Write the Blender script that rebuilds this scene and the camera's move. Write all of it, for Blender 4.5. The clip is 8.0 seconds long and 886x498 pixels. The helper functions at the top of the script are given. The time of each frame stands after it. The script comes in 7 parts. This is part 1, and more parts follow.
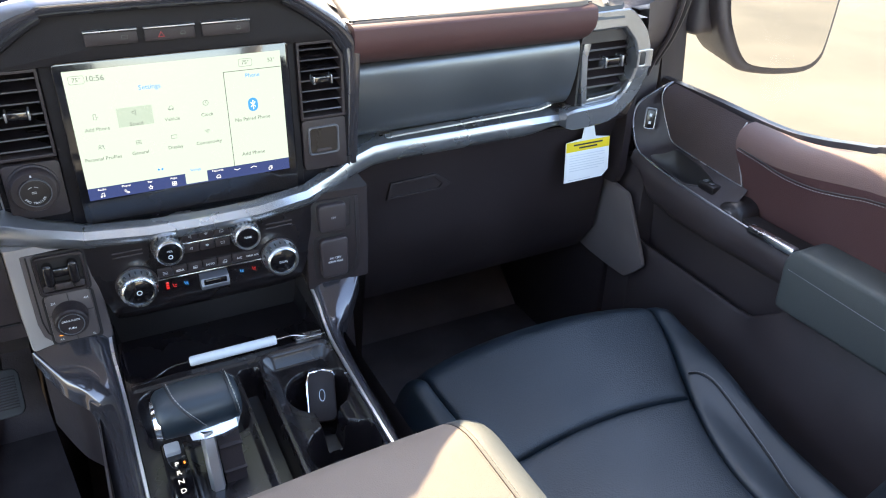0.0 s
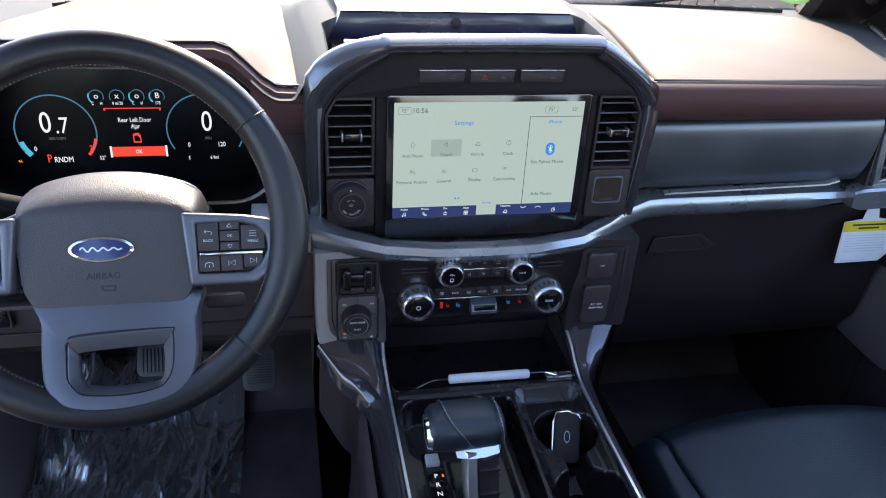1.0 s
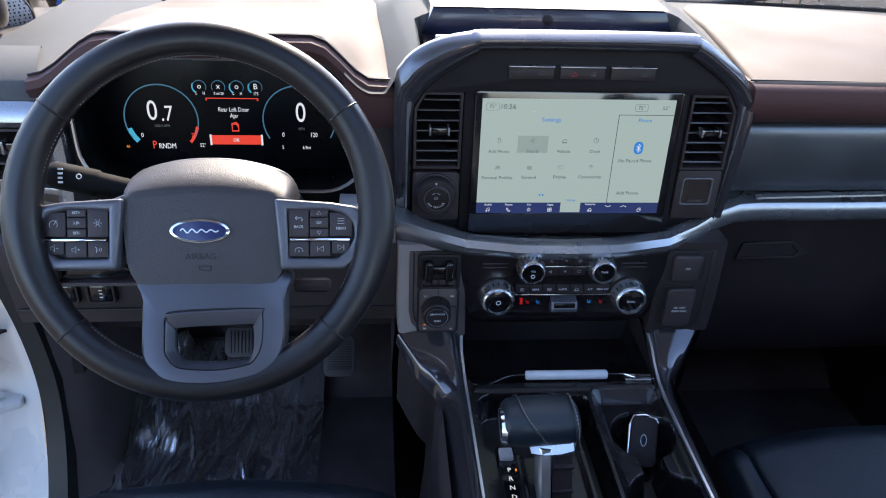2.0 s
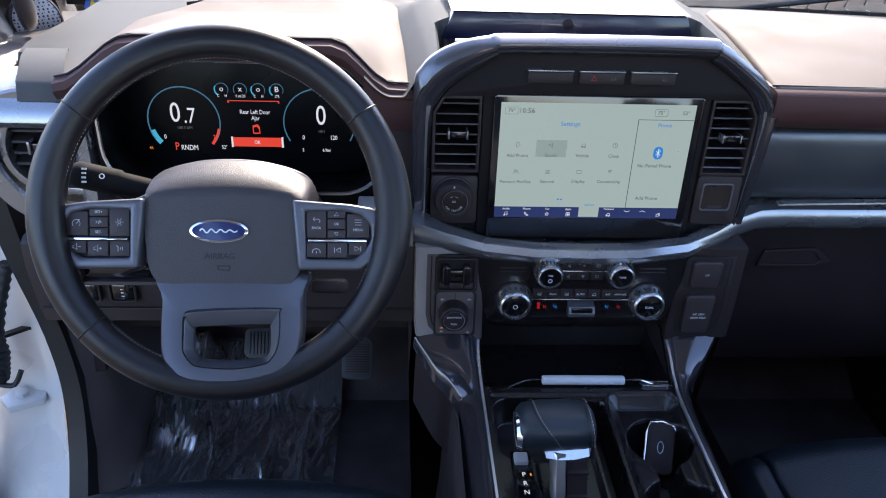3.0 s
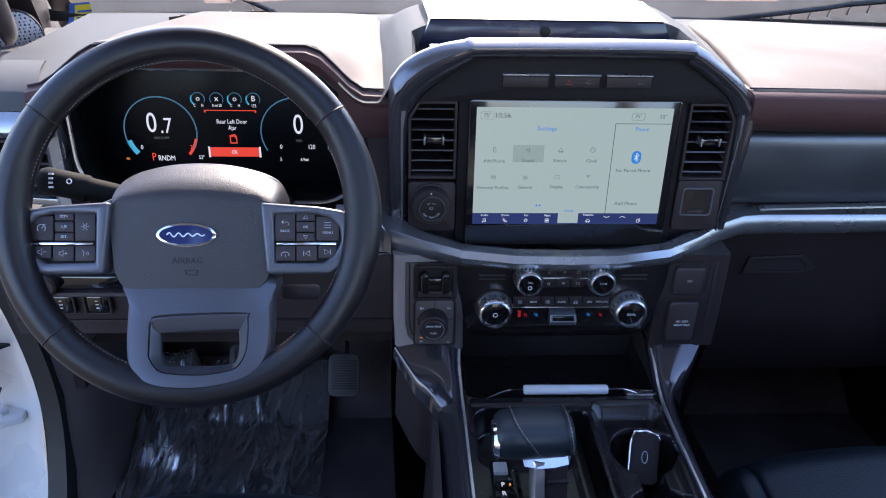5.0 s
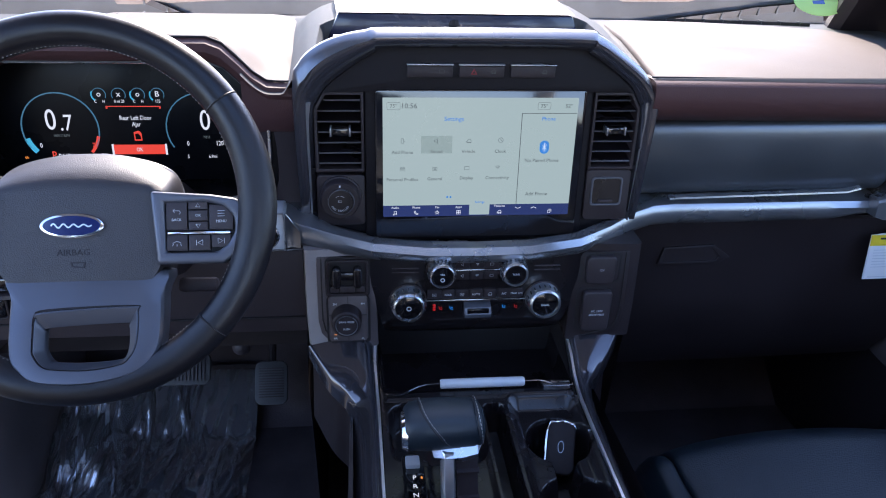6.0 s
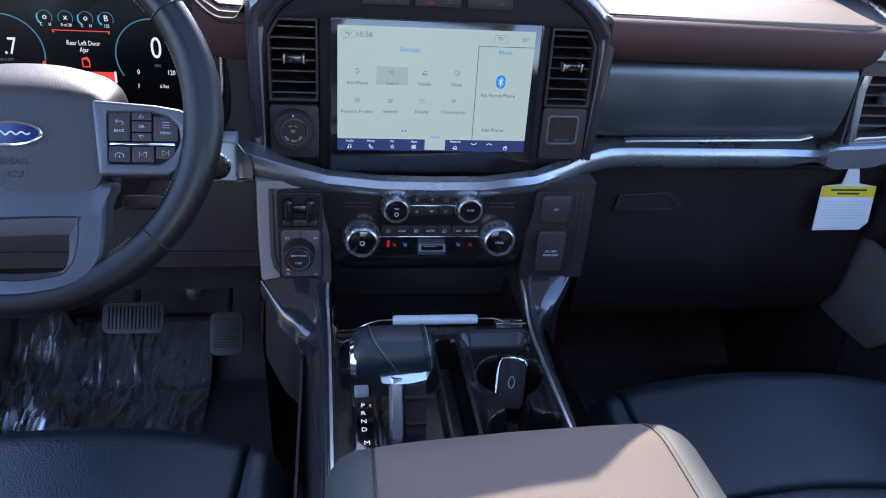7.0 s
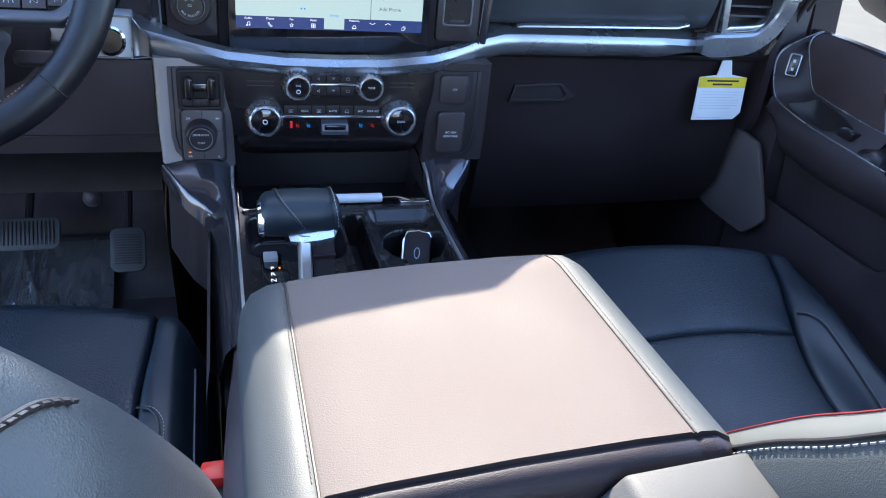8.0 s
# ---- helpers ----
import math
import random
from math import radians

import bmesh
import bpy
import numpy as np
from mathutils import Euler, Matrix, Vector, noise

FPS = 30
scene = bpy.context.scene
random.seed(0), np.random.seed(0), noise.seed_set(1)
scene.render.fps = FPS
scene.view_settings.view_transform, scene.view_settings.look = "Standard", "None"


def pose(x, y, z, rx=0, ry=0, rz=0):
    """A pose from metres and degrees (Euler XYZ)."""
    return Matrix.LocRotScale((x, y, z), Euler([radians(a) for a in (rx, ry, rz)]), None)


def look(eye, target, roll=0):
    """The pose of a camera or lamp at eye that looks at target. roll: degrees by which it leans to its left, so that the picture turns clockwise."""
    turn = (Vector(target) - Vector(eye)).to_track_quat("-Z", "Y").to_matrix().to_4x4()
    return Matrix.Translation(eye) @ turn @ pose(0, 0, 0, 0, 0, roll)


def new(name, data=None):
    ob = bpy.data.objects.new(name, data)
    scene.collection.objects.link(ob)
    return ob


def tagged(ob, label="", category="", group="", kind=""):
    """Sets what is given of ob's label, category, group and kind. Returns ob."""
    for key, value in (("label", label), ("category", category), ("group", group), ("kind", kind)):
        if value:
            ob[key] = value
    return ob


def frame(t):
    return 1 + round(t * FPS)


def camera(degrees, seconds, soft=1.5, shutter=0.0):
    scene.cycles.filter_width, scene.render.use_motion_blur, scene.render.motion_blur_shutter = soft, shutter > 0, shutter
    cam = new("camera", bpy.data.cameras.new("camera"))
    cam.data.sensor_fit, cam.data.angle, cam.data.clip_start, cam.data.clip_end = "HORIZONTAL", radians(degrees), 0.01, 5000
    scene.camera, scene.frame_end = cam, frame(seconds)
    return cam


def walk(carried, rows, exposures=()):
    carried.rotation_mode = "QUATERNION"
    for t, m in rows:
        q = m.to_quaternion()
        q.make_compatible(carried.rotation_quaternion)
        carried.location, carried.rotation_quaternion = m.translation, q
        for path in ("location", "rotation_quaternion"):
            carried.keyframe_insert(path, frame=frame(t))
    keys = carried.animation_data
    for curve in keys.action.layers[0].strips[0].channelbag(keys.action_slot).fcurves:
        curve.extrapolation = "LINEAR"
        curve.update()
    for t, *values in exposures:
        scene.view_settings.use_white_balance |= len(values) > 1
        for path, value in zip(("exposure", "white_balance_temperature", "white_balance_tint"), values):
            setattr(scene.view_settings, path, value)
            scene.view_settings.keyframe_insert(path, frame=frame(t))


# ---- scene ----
cam = camera(60.7, 8.0, soft=1.05)
PATH = [
    (0, (-0.128, -0.953, 1.203), (0.681, 0.594, 0.227), 1.3),
    (0.5, (-0.208, -0.924, 1.229), (0.362, 0.739, 0.275), 2.4),
    (1, (-0.249, -0.925, 1.236), (0.119, 0.805, 0.301), 3.1),
    (1.5, (-0.254, -0.93, 1.236), (-0.021, 0.815, 0.286), 2.7),
    (3, (-0.248, -0.938, 1.234), (-0.146, 0.826, 0.297), 2.0),
    (3.5, (-0.246, -0.937, 1.236), (-0.16, 0.828, 0.298), 2.0),
    (4, (-0.248, -0.935, 1.233), (-0.167, 0.831, 0.298), 1.8),
    (4.2, (-0.247, -0.931, 1.231), (-0.168, 0.834, 0.294), 1.6),
    (5.3, (-0.2, -0.942, 1.197), (-0.077, 0.861, 0.34), 1.2),
    (5.5, (-0.19, -0.939, 1.191), (-0.031, 0.863, 0.338), 1.4),
    (6, (-0.158, -0.95, 1.174), (0.06, 0.857, 0.344), 1.7),
    (6.5, (-0.145, -0.958, 1.159), (0.11, 0.838, 0.316), 2.5),
    (7, (-0.138, -0.976, 1.112), (0.16, 0.804, 0.25), 3.8),
    (7.5, (-0.133, -1.011, 1.073), (0.242, 0.737, 0.177), 5.1),
    (8, (-0.146, -1.065, 1.013), (0.392, 0.629, 0.097), 5.5),
]
LIGHT = [(0.0, 3.82, 7600, 14), (0.5, 3.45, 7200, 18), (1.0, 2.85, 6600, 17), (3.5, 2.5, 6300, 21), (6.5, 2.65, 5950, 23), (7.0, 2.75, 5900, 21), (7.5, 3.35, 5650, 19), (8.0, 3.25, 5800, 15)]
walk(cam, [(t, look(eye, target, roll)) for t, eye, target, roll in PATH], LIGHT)

# ---- daylight ----
world = bpy.data.worlds.new("sky")
scene.world = world
world.use_nodes = True
wn = world.node_tree.nodes
sky = wn.new("ShaderNodeTexSky")
sky.sky_type, sky.sun_disc = "NISHITA", False
SUN_UP, SUN_SIDE = 36.8, 6.0
sky.sun_elevation, sky.sun_rotation = radians(SUN_UP), radians(SUN_SIDE)
sky.ozone_density, sky.dust_density = 2.0, 1.2
wn["Background"].inputs["Strength"].default_value = 0.15
world.node_tree.links.new(sky.outputs[0], wn["Background"].inputs[0])
sun = new("sun", bpy.data.lights.new("sun", "SUN"))
sun.data.energy, sun.data.angle, sun.data.color = 2.15, radians(0.55), (1.0, 0.89, 0.66)
d = Vector((math.sin(radians(SUN_SIDE)) * math.cos(radians(SUN_UP)), math.cos(radians(SUN_SIDE)) * math.cos(radians(SUN_UP)), math.sin(radians(SUN_UP))))
sun.matrix_world = look(d * 20, (0, 0, 0))

# ---- materials ----
def mat(name, base, rough=0.5, metal=0.0, grain=0.0, grain_scale=400.0, vary=0.15, vary_scale=9.0, coat=0.0, spec=0.5, cells=False, emit=None, power=0.0, rough_vary=0.08):
    """A surface with fine relief (grain), slow colour change and uneven gloss."""
    m = bpy.data.materials.new(name)
    m.use_nodes = True
    n, l = m.node_tree.nodes, m.node_tree.links
    b = n["Principled BSDF"]
    b.inputs["Metallic"].default_value = metal
    b.inputs["Coat Weight"].default_value = coat
    b.inputs["Coat Roughness"].default_value = 0.06
    b.inputs["Specular IOR Level"].default_value = spec
    co = n.new("ShaderNodeTexCoord")
    slow = n.new("ShaderNodeTexNoise")
    slow.inputs["Scale"].default_value, slow.inputs["Detail"].default_value = vary_scale, 5.0
    l.new(co.outputs["Object"], slow.inputs["Vector"])
    ramp = n.new("ShaderNodeMapRange")
    ramp.inputs["From Min"].default_value, ramp.inputs["From Max"].default_value = 0.3, 0.7
    ramp.inputs["To Min"].default_value, ramp.inputs["To Max"].default_value = 1 - vary, 1 + vary
    l.new(slow.outputs["Fac"], ramp.inputs["Value"])
    mul = n.new("ShaderNodeVectorMath")
    mul.operation = "SCALE"
    mul.inputs[0].default_value = base
    l.new(ramp.outputs["Result"], mul.inputs["Scale"])
    l.new(mul.outputs["Vector"], b.inputs["Base Color"])
    gl = n.new("ShaderNodeMapRange")
    gl.inputs["From Min"].default_value, gl.inputs["From Max"].default_value = 0.3, 0.7
    gl.inputs["To Min"].default_value, gl.inputs["To Max"].default_value = max(rough - rough_vary, 0.02), min(rough + rough_vary, 1)
    l.new(slow.outputs["Fac"], gl.inputs["Value"])
    l.new(gl.outputs["Result"], b.inputs["Roughness"])
    if grain:
        fine = n.new("ShaderNodeTexVoronoi" if cells else "ShaderNodeTexNoise")
        fine.inputs["Scale"].default_value = grain_scale
        l.new(co.outputs["Object"], fine.inputs["Vector"])
        bump = n.new("ShaderNodeBump")
        bump.inputs["Strength"].default_value, bump.inputs["Distance"].default_value = grain, 0.0006
        l.new(fine.outputs["Distance" if cells else "Fac"], bump.inputs["Height"])
        l.new(bump.outputs["Normal"], b.inputs["Normal"])
    if emit:
        b.inputs["Emission Color"].default_value = (*emit, 1)
        b.inputs["Emission Strength"].default_value = power
    return m


def mesh_mat(name, light, dark, scale):
    """A sheet pierced by rows of small round holes."""
    m = mat(name, light, 0.45, metal=0.3, vary=0.05)
    n, l = m.node_tree.nodes, m.node_tree.links
    b = n["Principled BSDF"]
    co, v, r, mix = n.new("ShaderNodeTexCoord"), n.new("ShaderNodeTexVoronoi"), n.new("ShaderNodeMath"), n.new("ShaderNodeMix")
    v.inputs["Scale"].default_value, v.inputs["Randomness"].default_value = scale, 0.0
    r.operation, r.inputs[1].default_value = "GREATER_THAN", 0.36
    mix.data_type = "RGBA"
    mix.inputs["A"].default_value, mix.inputs["B"].default_value = (*dark, 1), (*light, 1)
    l.new(co.outputs["Object"], v.inputs["Vector"]), l.new(v.outputs["Distance"], r.inputs[0])
    l.new(r.outputs[0], mix.inputs["Factor"]), l.new(mix.outputs["Result"], b.inputs["Base Color"])
    return m


def glass_mat(name, tint=(1, 1, 1), rough=0.0, ior=1.45):
    m = bpy.data.materials.new(name)
    m.use_nodes = True
    n, l = m.node_tree.nodes, m.node_tree.links
    out = n["Material Output"]
    a, g, mix, fr = n.new("ShaderNodeBsdfTransparent"), n.new("ShaderNodeBsdfGlossy"), n.new("ShaderNodeMixShader"), n.new("ShaderNodeFresnel")
    a.inputs[0].default_value = (*tint, 1)
    g.inputs["Roughness"].default_value = rough
    fr.inputs[0].default_value = ior
    l.new(fr.outputs[0], mix.inputs[0]), l.new(a.outputs[0], mix.inputs[1]), l.new(g.outputs[0], mix.inputs[2])
    l.new(mix.outputs[0], out.inputs[0])
    return m


HUBGREY = mat("dark_grey_soft_plastic", (0.031, 0.0265, 0.0275), 0.46, grain=0.7, grain_scale=900, spec=0.62)
DISPLAY = mat("display_black", (0.004, 0.004, 0.005), 0.3, spec=0.12, vary=0.1)
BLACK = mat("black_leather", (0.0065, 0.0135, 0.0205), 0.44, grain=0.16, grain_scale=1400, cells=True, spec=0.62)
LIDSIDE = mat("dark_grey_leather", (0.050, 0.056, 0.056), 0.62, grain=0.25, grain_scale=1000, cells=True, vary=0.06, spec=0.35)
BLACKPERF = mat("black_perforated_leather", (0.0065, 0.0130, 0.0200), 0.45, grain=0.7, grain_scale=420, cells=True, spec=0.6)
# lid's own taupe; on the dash pads it stands in for sun on brown leather
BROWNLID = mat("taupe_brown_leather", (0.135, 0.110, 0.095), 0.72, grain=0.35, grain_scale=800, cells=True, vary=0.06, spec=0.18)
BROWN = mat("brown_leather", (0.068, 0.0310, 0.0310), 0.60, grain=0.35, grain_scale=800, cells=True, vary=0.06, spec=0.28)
# brown door leather with sunlight put into its base colour
BROWNROLL = mat("sun_lightened_brown_leather", (0.115, 0.068, 0.060), 0.62, grain=0.35, grain_scale=800, cells=True, vary=0.06, spec=0.25)
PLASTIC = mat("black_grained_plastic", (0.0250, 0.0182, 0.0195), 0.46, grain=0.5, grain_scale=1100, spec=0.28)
PLASTICG = mat("grey_grained_plastic", (0.0390, 0.0295, 0.0315), 0.44, grain=0.55, grain_scale=1000, spec=0.38)
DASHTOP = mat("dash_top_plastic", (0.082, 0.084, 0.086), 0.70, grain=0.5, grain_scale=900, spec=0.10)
DARK = mat("dark_recess", (0.0130, 0.0100, 0.0108), 0.6, grain=0.2)
NAVYGLOSS = mat("navy_gloss_panel", (0.012, 0.016, 0.045), 0.25, coat=0.3)
GLOSS = mat("piano_black", (0.0065, 0.0055, 0.0065), 0.1, coat=0.6, vary=0.1)
STEEL = mat("satin_grey_paint", (0.300, 0.306, 0.325), 0.27, metal=0.80, grain=0.04, grain_scale=1500, vary=0.06, rough_vary=0.05)
SKINGREY = mat("mid_grey_metallic_paint", (0.165, 0.170, 0.186), 0.27, metal=0.80, grain=0.04, grain_scale=1500, vary=0.06, rough_vary=0.05)
RIMHIDE = mat("black_rim_leather", (0.0085, 0.0075, 0.0095), 0.37, grain=0.14, grain_scale=1400, cells=True, spec=0.48)
# black stalk plastic, darkened and dulled to stand in for the hood's shade
STALK = mat("shade_dulled_stalk_plastic", (0.0065, 0.0065, 0.007), 0.7, grain=0.3, spec=0.12)
DOORCLOTH = mat("dark_woven_door_cloth", (0.058, 0.0385, 0.0370), 0.62, grain=0.6, grain_scale=700, cells=True, spec=0.3)
DARKSTEEL = mat("dark_metallic_paint", (0.110, 0.119, 0.132), 0.36, metal=0.7, coat=0.15, grain=0.03, grain_scale=1500, vary=0.05)
GUNMETAL = mat("gunmetal_gloss", (0.066, 0.062, 0.072), 0.14, metal=0.6, coat=0.7, vary=0.08, rough_vary=0.04)
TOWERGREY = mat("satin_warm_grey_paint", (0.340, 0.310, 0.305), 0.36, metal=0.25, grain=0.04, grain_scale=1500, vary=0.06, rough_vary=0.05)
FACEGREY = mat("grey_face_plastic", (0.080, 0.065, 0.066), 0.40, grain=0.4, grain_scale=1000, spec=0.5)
SPOKE = mat("grey_satin_spoke", (0.118, 0.122, 0.142), 0.38, metal=0.55, grain=0.03, vary=0.05)
SATIN = mat("satin_chrome", (0.78, 0.79, 0.82), 0.28, metal=1.0, vary=0.03, rough_vary=0.05)
CHROME = mat("chrome", (0.85, 0.86, 0.88), 0.09, metal=1.0, vary=0.03, rough_vary=0.03)
BRUSHED = mat("brushed_bright_metal", (0.85, 0.86, 0.88), 0.34, metal=1.0, vary=0.04)
CARPET = mat("black_carpet", (0.075, 0.060, 0.062), 0.95, grain=1.0, grain_scale=300, vary=0.3, spec=0.1)
# grey lightened to stand in for daylight reaching the footwell sides
KICKGREY = mat("mid_grey_trim_plastic", (0.120, 0.100, 0.100), 0.55, grain=0.4, grain_scale=1000, spec=0.3)
WHITE = mat("white_car_paint", (0.52, 0.525, 0.53), 0.3, coat=0.5, vary=0.03)
PAPER = mat("white_paper", (0.78, 0.78, 0.77), 0.7, vary=0.04)
YELLOW = mat("yellow_print", (0.85, 0.62, 0.02), 0.6, vary=0.04)
INK = mat("black_print", (0.03, 0.03, 0.03), 0.7)
SATINBLACK = mat("satin_black_plastic", (0.0095, 0.0072, 0.0082), 0.27, coat=0.25, vary=0.1)
BROWBLACK = mat("matt_black_brow", (0.0100, 0.0080, 0.0092), 0.55, grain=0.4, grain_scale=1000, spec=0.15)
SILVERKEY = mat("silver_button_paint", (0.42, 0.43, 0.45), 0.4)
THREAD = mat("pale_thread", (0.34, 0.31, 0.28), 0.75)
THREADG = mat("grey_thread", (0.22, 0.22, 0.23), 0.7)
THREADTAN = mat("tan_thread", (0.15, 0.125, 0.105), 0.75)
RUBBER = mat("black_rubber", (0.010, 0.010, 0.0105), 0.6, grain=0.3)
RED = mat("red_plastic", (0.65, 0.03, 0.02), 0.4)
REDPIPE = mat("dark_red_piping", (0.22, 0.012, 0.015), 0.55)
GLASS = glass_mat("window_glass", (0.93, 0.96, 0.95), 0.0, 1.18)
SCREEN = mat("lit_screen", (0.0, 0.0, 0.0), 0.25, emit=(0.67, 0.87, 0.79), power=0.090, spec=0.2, vary=0.0)
NAVY = mat("navy_screen_bar", (0.0, 0.0, 0.0), 0.25, emit=(0.03, 0.05, 0.16), power=0.141, spec=0.2, vary=0.0)
UIGREY = mat("grey_screen_ink", (0.0, 0.0, 0.0), 0.3, emit=(0.10, 0.13, 0.13), power=0.133, vary=0.0)
UIPALE = mat("pale_screen_tile", (0.0, 0.0, 0.0), 0.3, emit=(0.50, 0.68, 0.61), power=0.087, vary=0.0)
UIBLUE = mat("blue_screen_ink", (0.0, 0.0, 0.0), 0.3, emit=(0.02, 0.22, 0.62), power=0.159, vary=0.0)
UIWHITE = mat("white_screen_ink", (0.0, 0.0, 0.0), 0.3, emit=(0.85, 0.92, 0.95), power=0.141, vary=0.0)
UIRED = mat("red_screen_ink", (0.0, 0.0, 0.0), 0.3, emit=(0.85, 0.07, 0.04), power=0.159, vary=0.0)
UICYAN = mat("cyan_screen_ink", (0.0, 0.0, 0.0), 0.3, emit=(0.06, 0.50, 0.70), power=0.141, vary=0.0)
UITEAL = mat("dim_blue_screen_ink", (0.0, 0.0, 0.0), 0.3, emit=(0.05, 0.17, 0.25), power=0.159, vary=0.0)
UIAMBER = mat("amber_screen_ink", (0.0, 0.0, 0.0), 0.3, emit=(0.9, 0.30, 0.05), power=0.159, vary=0.0)
UIDIMRED = mat("dim_red_light", (0.0, 0.0, 0.0), 0.3, emit=(0.9, 0.03, 0.03), power=0.06, vary=0.0)
LABEL = mat("pale_label_print", (0.62, 0.63, 0.65), 0.6, vary=0.02)
PEDAL = mat("pedal_rubber", (0.06, 0.06, 0.062), 0.55, grain=0.3)
SLEEVE = mat("white_foam_sleeve", (0.62, 0.65, 0.68), 0.55, grain=0.4, grain_scale=500, vary=0.06)
BADGE = mat("blue_enamel", (0.004, 0.012, 0.085), 0.15, coat=0.6)
FILM = glass_mat("clear_plastic_film", (0.94, 0.95, 0.97), 0.11, 2.6)
fn, fl = FILM.node_tree.nodes, FILM.node_tree.links
haze, hmix = fn.new("ShaderNodeBsdfDiffuse"), fn.new("ShaderNodeMixShader")
haze.inputs[0].default_value, hmix.inputs[0].default_value = (0.8, 0.82, 0.88, 1), 0.06
fl.new(fn["Mix Shader"].outputs[0], hmix.inputs[1]), fl.new(haze.outputs[0], hmix.inputs[2]), fl.new(hmix.outputs[0], fn["Material Output"].inputs[0])
PADGREY = mat("grey_rubber_pad", (0.26, 0.26, 0.275), 0.55, grain=0.3)
HINGEGREY = mat("pale_grey_plastic", (0.055, 0.055, 0.054), 0.55, grain=0.3, grain_scale=900, spec=0.3)
GREEN = mat("green_sticker", (0.42, 0.66, 0.16), 0.6)
BLUEPRINT = mat("blue_sticker", (0.05, 0.12, 0.40), 0.6)
GRILLE = mat("speaker_grille", (0.14, 0.14, 0.145), 0.5, metal=0.2, grain=0.5, grain_scale=700, cells=True)
HEADLINER = mat("grey_headliner", (0.50, 0.49, 0.475), 0.9, grain=0.5, grain_scale=500)
MESH = mesh_mat("pierced_grille", (0.30, 0.30, 0.31), (0.012, 0.012, 0.013), 190.0)
CONCRETE = mat("pale_concrete", (0.095, 0.083, 0.063), 0.9, grain=0.6, grain_scale=60, vary=0.18, vary_scale=0.9, spec=0.05)


# ---- building helpers ----
def thing(name, loc, label, category, group="", kind=""):
    e = new(name)
    e.location = loc
    e.empty_display_size = 0.05
    return tagged(e, label, category, group, kind)


def origin(ob):
    o = Vector((0, 0, 0))
    while ob:
        o += ob.location
        ob = ob.parent
    return o


def part(name, bm, material, parent=None, label="", sharp=38):
    """One mesh object from a bmesh in world metres, under a thing or a part."""
    if parent:
        bmesh.ops.translate(bm, verts=bm.verts, vec=-origin(parent))
    bmesh.ops.recalc_face_normals(bm, faces=bm.faces)
    me = bpy.data.meshes.new(name)
    for f in bm.faces:
        f.smooth = True
    bm.to_mesh(me)
    bm.free()
    me.set_sharp_from_angle(angle=radians(sharp))
    me.materials.append(material)
    ob = new(name, me)
    ob.parent = parent
    return tagged(ob, label)


def bevelled(bm, bevel, seg=2, angle=25):
    if bevel > 0:
        es = [e for e in bm.edges if len(e.link_faces) == 2 and e.calc_face_angle(0) > radians(angle)]
        bmesh.ops.bevel(bm, geom=es, offset=bevel, segments=seg, profile=0.5, affect="EDGES", clamp_overlap=True)
    return bm


def at(axis, a, b, d):
    return {"x": (d, a, b), "y": (a, d, b), "z": (a, b, d)}[axis]


def prism(poly, axis, d0, d1, bevel=0.0, seg=2, top=None):
    """A slab with the outline poly across the axis, from d0 to d1; top: another outline at d1."""
    bm = bmesh.new()
    lo = [bm.verts.new(at(axis, a, b, d0)) for a, b in poly]
    hi = [bm.verts.new(at(axis, a, b, d1)) for a, b in (top or poly)]
    bm.faces.new(lo), bm.faces.new(hi[::-1])
    for i in range(len(lo)):
        j = (i + 1) % len(lo)
        bm.faces.new((lo[i], hi[i], hi[j], lo[j]))
    bmesh.ops.recalc_face_normals(bm, faces=bm.faces)
    return bevelled(bm, bevel, seg)


def box(x0, x1, y0, y1, z0, z1, bevel=0.002, seg=2):
    return prism([(x0, z0), (x1, z0), (x1, z1), (x0, z1)], "y", y0, y1, bevel, seg)


def ring(outer, inner, axis, d0, d1, bevel=0.0, seg=2):
    """A flat frame between two outlines with as many corners."""
    bm = bmesh.new()
    v = [[bm.verts.new(at(axis, a, b, d)) for a, b in p] for p in (outer, inner) for d in (d0, d1)]
    for i in range(len(outer)):
        j = (i + 1) % len(outer)
        for a, b in ((0, 1), (1, 3), (3, 2), (2, 0)):
            bm.faces.new((v[a][i], v[a][j], v[b][j], v[b][i]))
    bmesh.ops.recalc_face_normals(bm, faces=bm.faces)
    return bevelled(bm, bevel, seg)


def rounded(x0, x1, z0, z1, r, n=4):
    """The outline of a rectangle with round corners."""
    out = []
    for cx, cz, a0 in ((x1 - r, z1 - r, 0), (x0 + r, z1 - r, 90), (x0 + r, z0 + r, 180), (x1 - r, z0 + r, 270)):
        for k in range(n + 1):
            a = radians(a0 + 90 * k / n)
            out.append((cx + r * math.cos(a), cz + r * math.sin(a)))
    return out


def smooth_line(pts, n=6, cyclic=False):
    """Points on a Catmull-Rom curve through pts."""
    pts = [Vector(p) for p in pts]
    k = len(pts)
    out = []
    for i in range(k if cyclic else k - 1):
        p = [pts[(i + j) % k] if cyclic else pts[min(max(i + j, 0), k - 1)] for j in (-1, 0, 1, 2)]
        for s in range(n):
            t = s / n
            out.append(0.5 * (2 * p[1] + (p[2] - p[0]) * t + (2 * p[0] - 5 * p[1] + 4 * p[2] - p[3]) * t * t + (3 * p[1] - p[0] - 3 * p[2] + p[3]) * t ** 3))
    if not cyclic:
        out.append(pts[-1])
    return out


